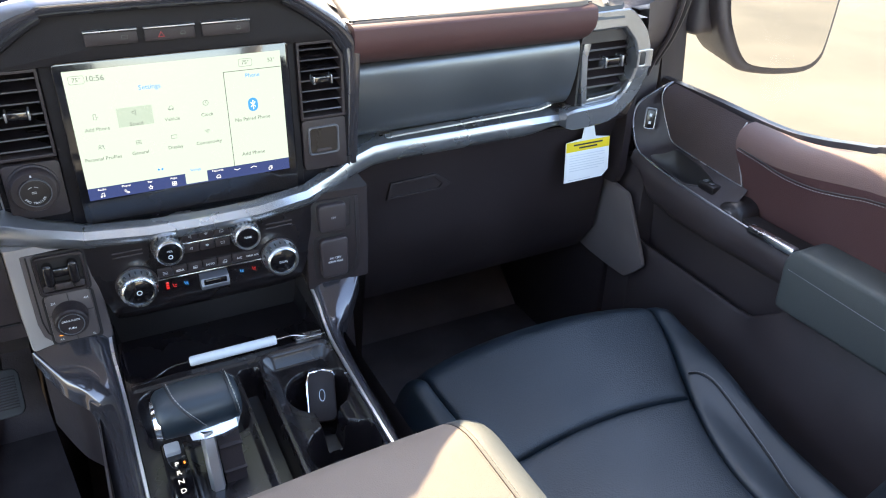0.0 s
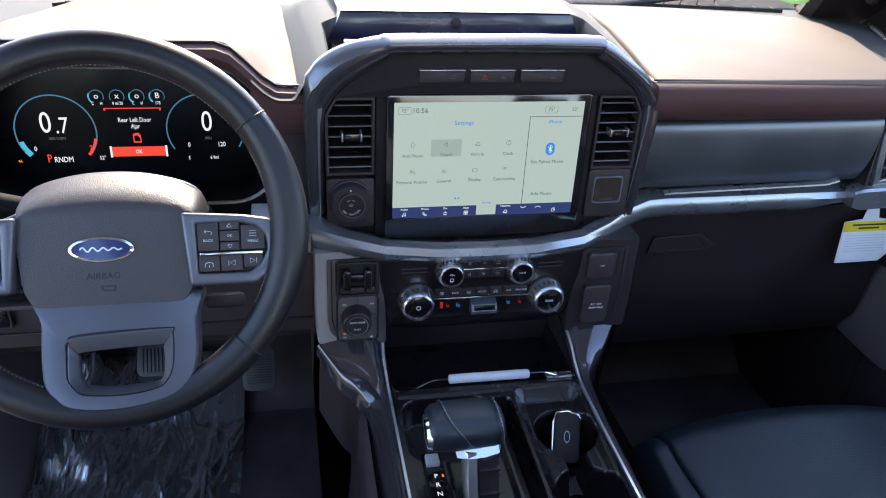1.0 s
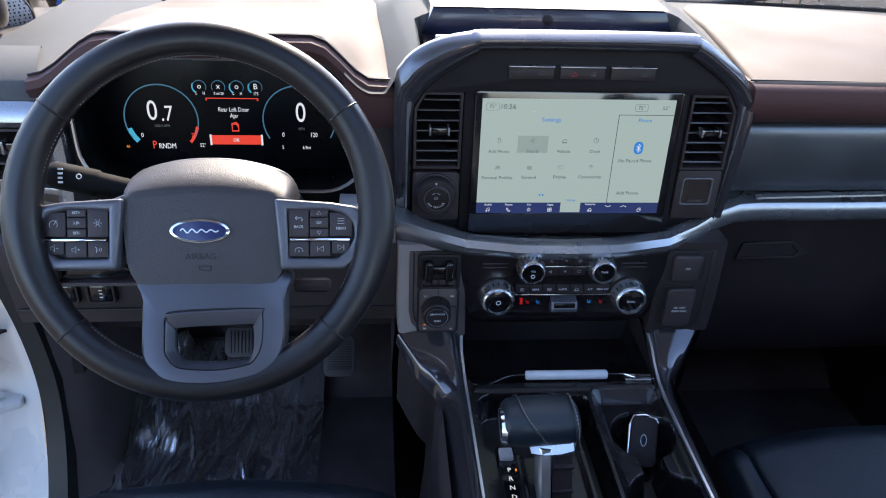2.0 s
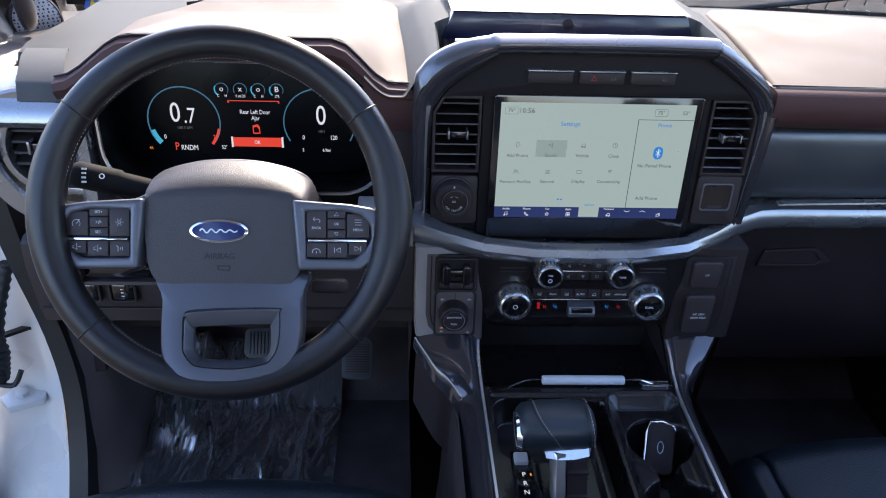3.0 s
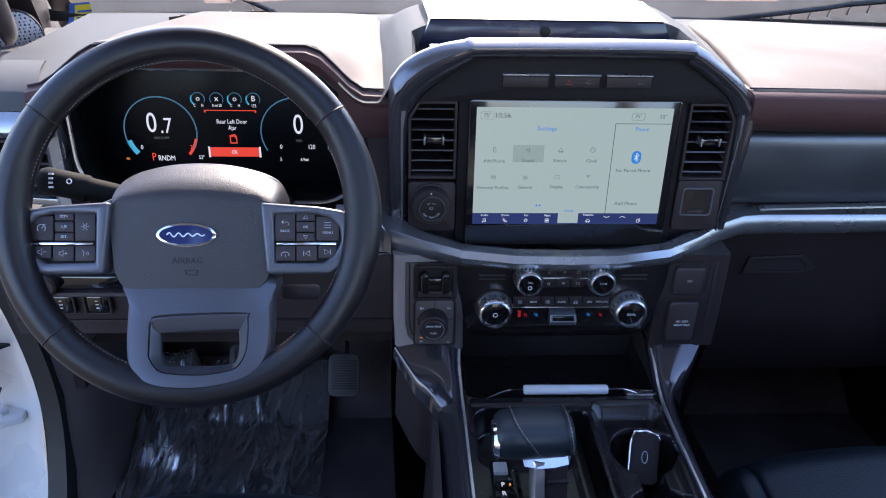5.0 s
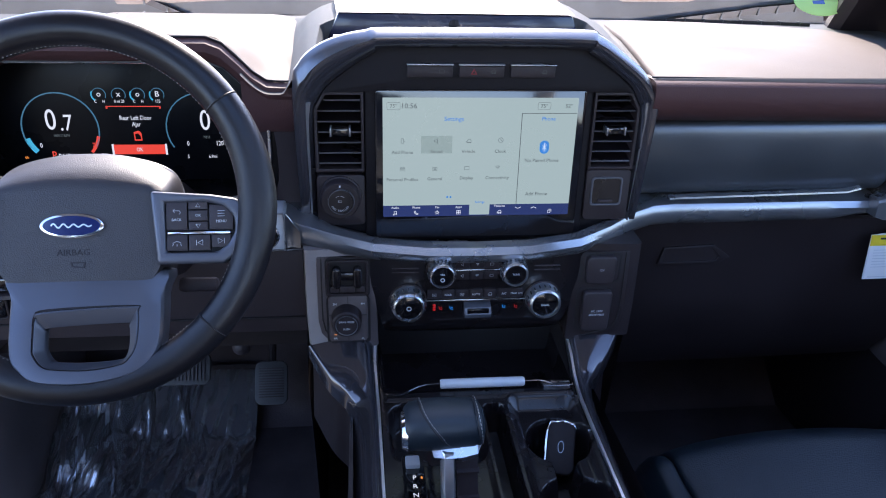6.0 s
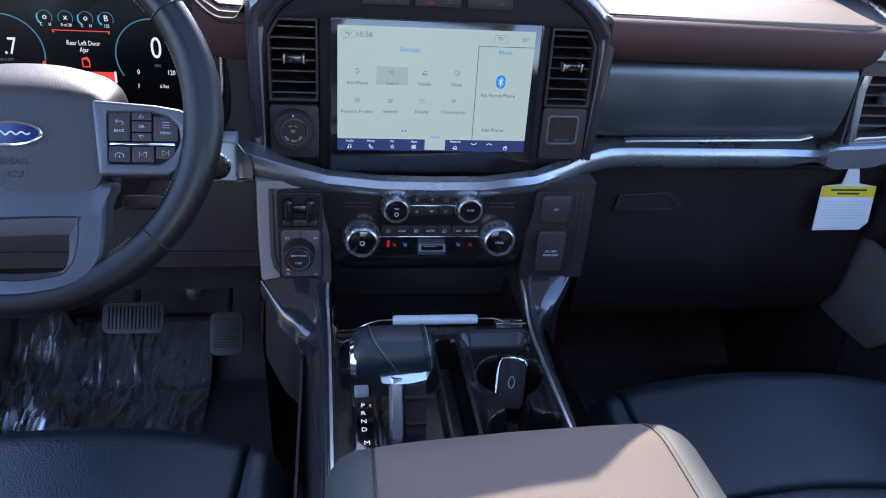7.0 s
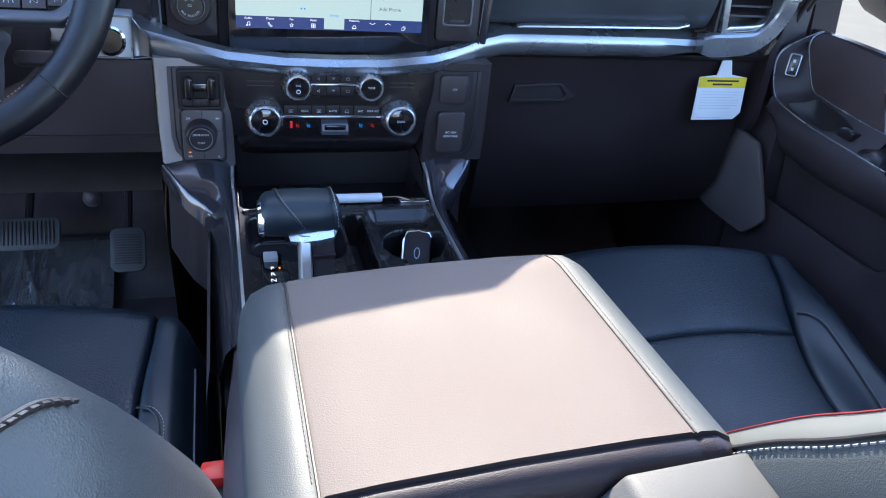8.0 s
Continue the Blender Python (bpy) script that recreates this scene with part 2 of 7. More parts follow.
def loft(rows, close_row=False, close_all=False, cap=False):
    """A skin over rows of points."""
    bm = bmesh.new()
    v = [[bm.verts.new(p) for p in r] for r in rows]
    m, k = len(v), len(v[0])
    for i in range(m if close_all else m - 1):
        for j in range(k if close_row else k - 1):
            a, b = v[i], v[(i + 1) % m]
            bm.faces.new((a[j], a[(j + 1) % k], b[(j + 1) % k], b[j]))
    if cap and close_row:
        bm.faces.new(v[0]), bm.faces.new(v[-1])
    bmesh.ops.recalc_face_normals(bm, faces=bm.faces)
    return bm


def sweep(path, prof, up=(0, 0, 1), cyclic=False, scale=None):
    """The outline prof (side, up) carried along the path."""
    path = [Vector(p) for p in path]
    rows, k = [], len(path)
    for i, p in enumerate(path):
        a, b = (path[i - 1], path[(i + 1) % k]) if cyclic else (path[max(i - 1, 0)], path[min(i + 1, k - 1)])
        f = (b - a).normalized()
        s = f.cross(Vector(up))
        s = s.normalized() if s.length > 1e-5 else Vector((1, 0, 0))
        u = s.cross(f)
        w = scale[i] if scale else 1
        rows.append([p + s * q[0] * w + u * q[1] * w for q in prof])
    return loft(rows, True, cyclic, not cyclic)


def circle(r, n=10, rz=None):
    return [(r * math.cos(2 * math.pi * i / n), (rz or r) * math.sin(2 * math.pi * i / n)) for i in range(n)]


def lathe(prof, centre, way=(0, -1, 0), n=32):
    """Turned shape: prof of (radius, distance along way)."""
    q = Vector((0, 0, 1)).rotation_difference(Vector(way)).to_matrix()
    rows = [[Vector(centre) + q @ Vector((r * math.cos(2 * math.pi * i / n), r * math.sin(2 * math.pi * i / n), h)) for i in range(n)] for r, h in prof]
    return loft(rows, True, False, True)


def join(*bms):
    out = bmesh.new()
    for b in bms:
        me = bpy.data.meshes.new("tmp")
        b.to_mesh(me)
        b.free()
        out.from_mesh(me)
        bpy.data.meshes.remove(me)
    return out


def moved(bm, m):
    bmesh.ops.transform(bm, matrix=m, verts=bm.verts)
    return bm


def words(text, size, m, depth=0.0002, align="CENTER"):
    """Lettering in Blender's own font, in the plane of the pose m."""
    c = bpy.data.curves.new("tmp", "FONT")
    c.body, c.size, c.extrude, c.align_x, c.align_y = text, size, depth, align, "CENTER"
    c.resolution_u = 5 if size > 0.02 else 2
    o = bpy.data.objects.new("tmp", c)
    me = bpy.data.meshes.new_from_object(o)
    bm = bmesh.new()
    bm.from_mesh(me)
    bpy.data.objects.remove(o), bpy.data.meshes.remove(me), bpy.data.curves.remove(c)
    return moved(bm, m)


def stitches(path, step=0.0055, length=0.0036, r=0.0006, up=(0, 0, 1)):
    """A row of single stitches along a path."""
    path = [Vector(p) for p in path]
    bms, carry = bmesh.new(), 0.0
    for a, b in zip(path, path[1:]):
        seg = (b - a).length
        if seg < 1e-6:
            continue
        f = (b - a) / seg
        s = f.cross(Vector(up)).normalized()
        u = s.cross(f)
        t = carry
        while t < seg:
            c = a + f * t
            v = [bms.verts.new(c + f * e * length / 2 + s * q * r + u * h * r) for e in (-1, 1) for q, h in ((-1, 0), (0, 1), (1, 0))]
            for i in (0, 1):
                bms.faces.new((v[i], v[i + 1], v[i + 4], v[i + 3]))
            t += step
        carry = t - seg
    return bms


def strokes(lines, x, y, z, size, r=0.00028):
    """A small line drawing in the plane y, from lines of (across, up) within -1 to 1."""
    return join(*[sweep([(x + size * a, y, z + size * b) for a, b in line], circle(r, 4), (0, 1, 0)) for line in lines])


def round_line(cx, cz, r, a0=0, a1=360, n=12):
    return [(cx + r * math.cos(radians(a0 + (a1 - a0) * i / n)), cz + r * math.sin(radians(a0 + (a1 - a0) * i / n))) for i in range(n + 1)]


SIGN_CRUISE = [round_line(0, 0, 0.9, -40, 220, 14), [(0, 0), (0.7, 0.7)], [(0.2, 0.9), (0.9, 0.9)]]
SIGN_LAMP = [round_line(0, 0, 0.35, n=8)] + [[(0.55 * math.cos(a), 0.55 * math.sin(a)), (0.95 * math.cos(a), 0.95 * math.sin(a))] for a in [radians(60 * i) for i in range(6)]]
SIGN_QUIETER = [[(-0.9, 0.3), (-0.5, 0.3), (0.0, 0.8), (0.0, -0.8), (-0.5, -0.3), (-0.9, -0.3), (-0.9, 0.3)], [(0.35, 0), (0.9, 0)]]
SIGN_LOUDER = SIGN_QUIETER + [[(0.62, 0.3), (0.62, -0.3)]]
SIGN_TALK = [[(-0.7, 0.7), (-0.3, 0.3), (-0.4, -0.7)], round_line(0, 0, 0.7, -40, 40, 5), round_line(-0.1, 0, 0.35, -40, 40, 4)]
SIGN_RESUME = [[(-0.9, 0.4), (-0.4, 0), (-0.9, -0.4)], [(-0.1, -0.6), (0.2, 0.6)], [(0.4, 0.4), (0.9, 0), (0.4, -0.4), (0.4, 0.4)]]
SIGN_RETURN = [[(0.6, -0.5), (0.9, -0.1), (0.6, 0.3), (-0.8, 0.3)], [(-0.4, 0.7), (-0.8, 0.3), (-0.4, -0.1)]]
SIGN_LIST = [[(-0.8, v), (0.8, v)] for v in (0.6, 0, -0.6)]
SIGN_UP = [[(-0.7, -0.5), (0, 0.6), (0.7, -0.5), (-0.7, -0.5)]]
SIGN_DOWN = [[(a, -b) for a, b in SIGN_UP[0]]]
SIGN_LANE = [round_line(0, -0.9, 1.2, 40, 140, 8), [(0, -0.3), (0, -0.8)], [(-0.8, -0.2), (-0.95, -0.7)], [(0.8, -0.2), (0.95, -0.7)]]
SIGN_NEXT = [[(-0.7, 0.6), (0.4, 0), (-0.7, -0.6), (-0.7, 0.6)], [(0.7, 0.6), (0.7, -0.6)]]
SIGN_LAST = [[(-a, b) for a, b in line] for line in SIGN_NEXT]
SIGN_PHONE = [[(-0.5, 0.9), (0.3, 0.9), (0.3, 0.2)], [(-0.5, 0.9), (-0.5, -0.9), (0.3, -0.9), (0.3, -0.4)], [(0.2, -0.1), (0.9, -0.1)]]
SIGN_SOUND = [[(-0.8, 0.3), (-0.3, 0.3), (0.3, 0.9), (0.3, -0.9), (-0.3, -0.3), (-0.8, -0.3), (-0.8, 0.3)]]
SIGN_CAR = [[(-0.9, -0.2), (-0.5, 0.1), (-0.2, 0.6), (0.5, 0.6), (0.8, 0.0), (0.9, -0.5), (-0.9, -0.5), (-0.9, -0.2)], round_line(-0.4, -0.6, 0.22, n=8), round_line(0.5, -0.6, 0.22, n=8)]
SIGN_CLOCK = [round_line(0, 0, 0.9), [(0, 0.6), (0, 0), (0.4, -0.2)]]
SIGN_PEOPLE = [round_line(-0.4, 0.4, 0.35, n=8), [(-0.9, -0.7), (-0.8, -0.2), (-0.1, -0.2), (0.1, -0.7)], round_line(0.5, 0.4, 0.3, n=8), [(0.3, -0.2), (0.8, -0.2), (0.9, -0.7)]]
SIGN_GENERAL = [[(-0.8, 0.6), (0.8, 0.6), (0.8, -0.6), (-0.8, -0.6), (-0.8, 0.6)], [(-0.5, 0.1), (0.5, 0.1)], [(-0.5, -0.2), (0.5, -0.2)]]
SIGN_DISPLAY = [[(-0.9, 0.6), (0.9, 0.6), (0.9, -0.6), (-0.9, -0.6), (-0.9, 0.6)]]
SIGN_WAVES = [round_line(0, -0.6, 1.2, 45, 135, 8), round_line(0, -0.6, 0.75, 45, 135, 6), round_line(0, -0.6, 0.3, 45, 135, 4)]
SIGN_NOTE = [[(-0.4, -0.6), (-0.4, 0.7), (0.6, 0.9), (0.6, -0.4)], round_line(-0.6, -0.6, 0.25, n=8), round_line(0.4, -0.4, 0.25, n=8)]
SIGN_CALL = [[(-0.7, 0.8), (-0.3, 0.7), (-0.2, 0.2), (0.3, -0.3), (0.8, -0.3), (0.8, -0.7), (0.2, -0.8), (-0.6, -0.1), (-0.9, 0.5), (-0.7, 0.8)]]
SIGN_STAR = [[(0.9 * (1 if i % 2 == 0 else 0.45) * math.sin(radians(36 * i)), 0.9 * (1 if i % 2 == 0 else 0.45) * math.cos(radians(36 * i))) for i in range(11)]]
SIGN_GRID = [[(a, b), (a + 0.7, b), (a + 0.7, b - 0.7), (a, b - 0.7), (a, b)] for a in (-0.8, 0.1) for b in (0.8, -0.1)]
SIGN_PAGE = [[(-0.7, 0.4), (0.3, 0.4), (0.3, -0.8), (-0.7, -0.8), (-0.7, 0.4)], [(-0.3, 0.8), (0.7, 0.8), (0.7, -0.4)]]

# ---- the cabin's shell ----
FLOOR = 0.13
ground = part("ground", prism([(-900, -900), (900, -900), (900, 900), (-900, 900)], "z", -0.75, -0.65), CONCRETE)
tagged(ground, "sunlit pale concrete lot round the truck", "ground", kind="structure")
floor = part("floor", box(-0.86, 0.86, -1.9, 0.62, FLOOR - 0.03, FLOOR, 0.004), CARPET)
tagged(floor, "black carpeted cabin floor", "floor", kind="structure")
bulkhead = part("wall_front", loft([[(x, 0.40, FLOOR - 0.01), (x, 0.52, 0.22), (x, 0.60, 0.42), (x, 0.62, 0.80), (x, 0.66, 0.80), (x, 0.66, FLOOR - 0.02)] for x in (-0.86, 0.86)], True, False, True), CARPET)
tagged(bulkhead, "black carpeted footwell bulkhead under the dash", "bulkhead", kind="structure")
tunnel = part("tunnel", loft([[(-0.16, y, FLOOR - 0.01), (-0.13, y, 0.33), (0.13, y, 0.33), (0.16, y, FLOOR - 0.01)] for y in (-1.9, 0.55)], True, False, True), CARPET)
tagged(tunnel, "black carpeted transmission tunnel between the footwells", "tunnel", kind="structure")

# roof with its header, rear wall
RT = [(0.03, 1.425), (-0.05, 1.48), (-0.30, 1.515), (-0.5, 1.53), (-1.15, 1.53), (-1.9, 1.50)]
RB = [(0.02, 1.40), (-0.05, 1.43), (-0.30, 1.46), (-0.5, 1.47), (-1.15, 1.47), (-1.9, 1.45)]


def roof_piece(x0, x1, i0, i1):
    return loft([[(x, y, z) for y, z in RB[i0:i1 + 1]] + [(x, y, z) for y, z in RT[i0:i1 + 1][::-1]] for x in (x0, x1)], True, False, True)


# middle left open so that sky light falls in from above
roof = part("ceiling", join(roof_piece(-0.78, 0.78, 0, 2), roof_piece(-0.78, -0.42, 2, 4), roof_piece(0.42, 0.78, 2, 4), roof_piece(-0.78, 0.78, 4, 5)), HEADLINER)
tagged(roof, "light grey cloth headliner roof with an opening added for sky light", "ceiling", kind="structure")
back = part("wall_back", ring([(-0.9, FLOOR), (0.9, FLOOR), (0.78, 1.5), (-0.78, 1.5)], [(-0.7, 0.85), (0.7, 0.85), (0.62, 1.35), (-0.62, 1.35)], "y", -1.98, -1.9), HEADLINER)
tagged(back, "grey rear cabin wall with a window opening", "wall", kind="structure")

# screen pillars, and the rear pillars behind the front seats
for s in (-1, 1):
    p = part("pillar_front", sweep([(s * 0.93, 0.64, 0.80), (s * 0.90, 0.50, 0.98), (s * 0.82, 0.20, 1.28), (s * 0.76, 0.0, 1.45)], [(-0.045, -0.02), (0.045, -0.03), (0.05, 0.02), (-0.03, 0.035)] if s < 0 else [(-0.02, -0.115), (0.0, -0.128), (0.03, -0.115), (0.05, 0.02), (-0.03, 0.035)], (1, 0, 0)), PLASTIC)
    tagged(p, "black plastic trimmed windscreen pillar", "pillar", kind="structure")
    p = part("roof_rail", sweep([(s * 0.77, 0.02, 1.43), (s * 0.77, -0.9, 1.49), (s * 0.77, -1.95, 1.47)], circle(0.035, 8)), HEADLINER)
    tagged(p, "light grey roof rail trim over the door", "roof rail", kind="structure")
    p = part("pillar_middle", loft([[(s * 0.92, y, 0.1), (s * 0.90, y, 0.75), (s * 0.78, y, 1.47), (s * 0.72, y, 1.47), (s * 0.84, y, 0.75), (s * 0.85, y, 0.1)] for y in (-1.22, -1.02)], True, False, True), PLASTICG)
    tagged(p, "grey plastic middle door pillar", "pillar", kind="structure")

# the windscreen, and the white bonnet beyond it
ws = part("windscreen", loft([[(x, 0.64 - 0.06 * abs(x) ** 2, 0.93), (x * 0.86, 0.02, 1.42)] for x in (-0.88, -0.6, -0.3, 0, 0.3, 0.6, 0.88)]), GLASS)
ws.visible_shadow = False
tagged(ws, "clear laminated windscreen glass", "windscreen", kind="structure")
bonnet = part("bonnet", loft([[(x, y, z - 0.10 * (abs(x) / 0.95) ** 3) for x in (-0.95, -0.8, -0.5, -0.2, 0.2, 0.5, 0.8, 0.95)] for y, z in ((0.80, 0.86), (1.2, 0.86), (1.9, 0.80), (2.3, 0.72), (2.4, 0.5))]), WHITE)
tagged(bonnet, "white painted truck bonnet beyond the windscreen", "bonnet", kind="structure")
cowl = part("cowl", loft([[(x, 0.60, 0.90), (x, 0.70, 0.88), (x, 0.82, 0.845)] for x in (-0.95, 0, 0.95)]), RUBBER)
tagged(cowl, "black rubber and plastic cowl below the windscreen", "cowl", kind="structure")

# assumed moonroof, out of view, added for blue fill from overhead
moon = part("window_2", prism([(-0.43, -0.29), (0.43, -0.29), (0.43, -1.16), (-0.43, -1.16)], "z", 1.525, 1.531), GLASS)
moon.visible_shadow = False
tagged(moon, "assumed unseen moonroof glass added for sky light from above", "window", kind="structure")

rw = part("wall_right", loft([[(0.93, y, 0.10), (0.88, y, 0.50), (0.88, y, 0.80), (0.93, y, 0.82)] for y in (-1.92, -1.2)]), PLASTICG)
tagged(rw, "dark grey rear door panel behind the passenger seat", "wall", kind="structure")

edge = part("windscreen_edge", sweep([(x, 0.605 - 0.06 * x * x, 0.965) for x in (-0.88, -0.7, -0.5, -0.25, 0, 0.25, 0.5, 0.7, 0.88)], [(-0.012, -0.010), (0.012, -0.010), (0.010, 0.012), (-0.006, 0.014)]), RUBBER)
tagged(edge, "black band along the foot of the windscreen", "windscreen edge", kind="structure")

# ---- dashboard ----
dash = thing("dashboard", (0, 0.2, 0.4), "dark dashboard with sunlit grey top, brown leather pads and metallic trim", "dashboard", kind="structure")


def hump(x):
    """Height of the upper seam over the dials."""
    t = (0.190 - (x + 0.455)) / 0.075 if x > -0.455 else (0.235 + x + 0.455) / 0.10
    t = min(max(t, 0), 1)
    return 0.962 + 0.054 * t * t * (3 - 2 * t)


XS = [-0.80 + 0.0207 * i for i in range(27)]
front = lambda x: 0.04 + 0.13 * min(max((-0.70 - x) / 0.05, 0), 1)
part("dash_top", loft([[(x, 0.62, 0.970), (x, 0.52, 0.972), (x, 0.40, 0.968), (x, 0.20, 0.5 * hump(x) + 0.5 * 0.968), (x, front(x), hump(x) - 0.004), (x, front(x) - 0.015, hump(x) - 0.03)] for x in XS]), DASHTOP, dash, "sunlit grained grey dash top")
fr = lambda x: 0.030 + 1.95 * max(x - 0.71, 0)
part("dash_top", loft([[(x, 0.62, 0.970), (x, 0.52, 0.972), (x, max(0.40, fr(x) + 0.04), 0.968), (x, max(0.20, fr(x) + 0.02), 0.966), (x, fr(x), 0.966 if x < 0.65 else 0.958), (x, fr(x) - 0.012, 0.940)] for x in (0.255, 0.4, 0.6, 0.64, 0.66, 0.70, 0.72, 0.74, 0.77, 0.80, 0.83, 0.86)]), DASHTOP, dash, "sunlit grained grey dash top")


def soft(e0, e1, v):
    t = min(max((v - e0) / (e1 - e0), 0), 1)
    return t * t * (3 - 2 * t)


def dash_z(x, y):
    """Height of the plain dash top."""
    h = hump(x) if x < -0.1 else 0.966
    pts = ((0.02, h - 0.004), (0.04, h - 0.004), (0.20, 0.5 * h + 0.5 * 0.968), (0.40, 0.968), (0.52, 0.972), (0.62, 0.970))
    for (y0, z0), (y1, z1) in zip(pts, pts[1:]):
        if y <= y1:
            return z0 + (z1 - z0) * max(y - y0, 0) / (y1 - y0)
    return pts[-1][1]


HOOD_R = ((0.0, 1.034), (0.11, 1.034), (0.146, 1.029), (0.178, 1.009), (0.210, 0.985), (0.229, 0.957), (0.25, 0.93), (0.6, 0.90))
HOOD_L = ((0.0, 1.034), (0.11, 1.034), (0.146, 1.031), (0.178, 1.024), (0.207, 1.011), (0.228, 0.991), (0.239, 0.965), (0.26, 0.94), (0.6, 0.90))


def hood_top(x):
    """Height of the raised middle across the dash, at its front."""
    v, table = abs(x), HOOD_R if x > 0 else HOOD_L
    for (x0, z0), (x1, z1) in zip(table, table[1:]):
        if v <= x1:
            return z0 + (z1 - z0) * (v - x0) / (x1 - x0)
    return table[-1][1]


def centre_deck(x, y):
    """The raised middle of the dash with its sunken slot."""
    z = dash_z(x, y)
    w = x / (1 + (0.8 if x > 0 else 0.25) * y)
    p = (hood_top(w - 0.01) + hood_top(w) + hood_top(w + 0.01)) / 3
    z += max(p - z, -0.005) * soft(0.60, 0.34, y)
    cut = soft(0.190, 0.184, abs(x + 0.016)) * soft(0.008, 0.016, y) * soft(0.160, 0.155, y)
    return z - 0.042 * cut


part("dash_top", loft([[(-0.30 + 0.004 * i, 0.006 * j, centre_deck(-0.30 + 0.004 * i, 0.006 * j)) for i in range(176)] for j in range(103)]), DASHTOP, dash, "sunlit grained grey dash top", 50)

# passenger's leather pad, its seam and front roll
PADR = [(0.228, 0.0), (0.596, 0.003), (0.618, 0.010), (0.637, 0.036), (0.664, 0.11), (0.700, 0.20), (0.733, 0.285), (0.748, 0.39), (0.735, 0.45), (0.64, 0.490), (0.50, 0.535), (0.37, 0.545), (0.332, 0.535), (0.312, 0.50), (0.296, 0.35), (0.268, 0.19)]
# same leather as the roll; sun glare put into the paler colour
part("leather_pad", prism(PADR, "z", 0.955, 0.9755, 0.006, 3), BROWNLID, dash, "brown leather top pad with sunlight put into its taupe colour")
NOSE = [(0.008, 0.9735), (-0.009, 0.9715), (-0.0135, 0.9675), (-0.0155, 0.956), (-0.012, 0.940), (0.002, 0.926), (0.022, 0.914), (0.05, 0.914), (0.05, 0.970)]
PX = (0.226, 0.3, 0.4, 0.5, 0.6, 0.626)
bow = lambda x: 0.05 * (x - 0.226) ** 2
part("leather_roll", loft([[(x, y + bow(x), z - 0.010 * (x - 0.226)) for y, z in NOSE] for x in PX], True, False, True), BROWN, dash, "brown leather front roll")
part("seam", sweep([(x, 0.006 + bow(x), 0.9755 - 0.010 * (x - 0.226)) for x in PX], circle(0.0016, 6)), DARK, dash)
# upper glove box door
UP = [(p.x, p.y) for p in smooth_line([(0.034, 0.911, 0), (0.0245, 0.905, 0), (0.0215, 0.885, 0), (0.0255, 0.850, 0), (0.037, 0.815, 0), (0.050, 0.799, 0), (0.065, 0.795, 0)], 5)] + [(0.12, 0.79), (0.12, 0.911)]
upper = part("upper_glovebox_door", loft([[(x, y + bow(x), z) for y, z in UP] for x in PX], True, False, True), DARKSTEEL, dash, "dark metallic grey upper glove box door")
part("pull_strip", loft([[(x, 0.030 + b + bow(x), z + k) for b, z in ((0.006, 0.8005), (-0.003, 0.799), (-0.0035, 0.7965), (0.006, 0.7955))] for x, k in ((0.286, -0.001), (0.30, 0.0), (0.56, 0.004), (0.582, 0.009))], True, False, True), STEEL, upper, "satin grey pull strip")
part("panel_joint", loft([[(x, 0.028 + bow(0.64), z) for z in (0.92, 0.79)] + [(x, 0.06, z) for z in (0.79, 0.92)] for x in (0.6325, 0.6365)], True, False, True), DARK, dash)

# the long metallic band
BAND = [(-0.302, 0.008, 0.792, 0.748), (-0.262, -0.002, 0.791, 0.748), (-0.235, -0.018, 0.788, 0.750), (-0.19, -0.034, 0.780, 0.745), (-0.14, -0.046, 0.771, 0.740), (-0.07, -0.052, 0.766, 0.736), (0, -0.053, 0.765, 0.735), (0.07, -0.052, 0.766, 0.736), (0.14, -0.042, 0.771, 0.740),
        (0.19, -0.014, 0.776, 0.742), (0.235, 0.018, 0.783, 0.746), (0.27, 0.034, 0.787, 0.749), (0.30, 0.037, 0.788, 0.750), (0.42, 0.038, 0.788, 0.750), (0.545, 0.040, 0.788, 0.751), (0.565, 0.042, 0.787, 0.752), (0.60, 0.044, 0.786, 0.757), (0.655, 0.046, 0.785, 0.759), (0.70, 0.048, 0.784, 0.760)]
rows = [[(x, y + 0.09, t + 0.008 - 0.030 * c), (x, y + 0.040, t + 0.005 - 0.017 * c), (x, y + 0.020, t + 0.001 - 0.003 * c), (x, y + 0.005, t - 0.005), (x, y, t - 0.014), (x, y + 0.002, b + 0.010), (x, y + 0.010, b + 0.001), (x, y + 0.02, b - 0.002), (x, y + 0.09, b)] for x, y, t, b in BAND for c in (min(max((0.23 - abs(x)) / 0.05, 0), 1),)]
part("metallic_band", loft(rows, True, False, True), STEEL, dash, "satin grey metallic band")

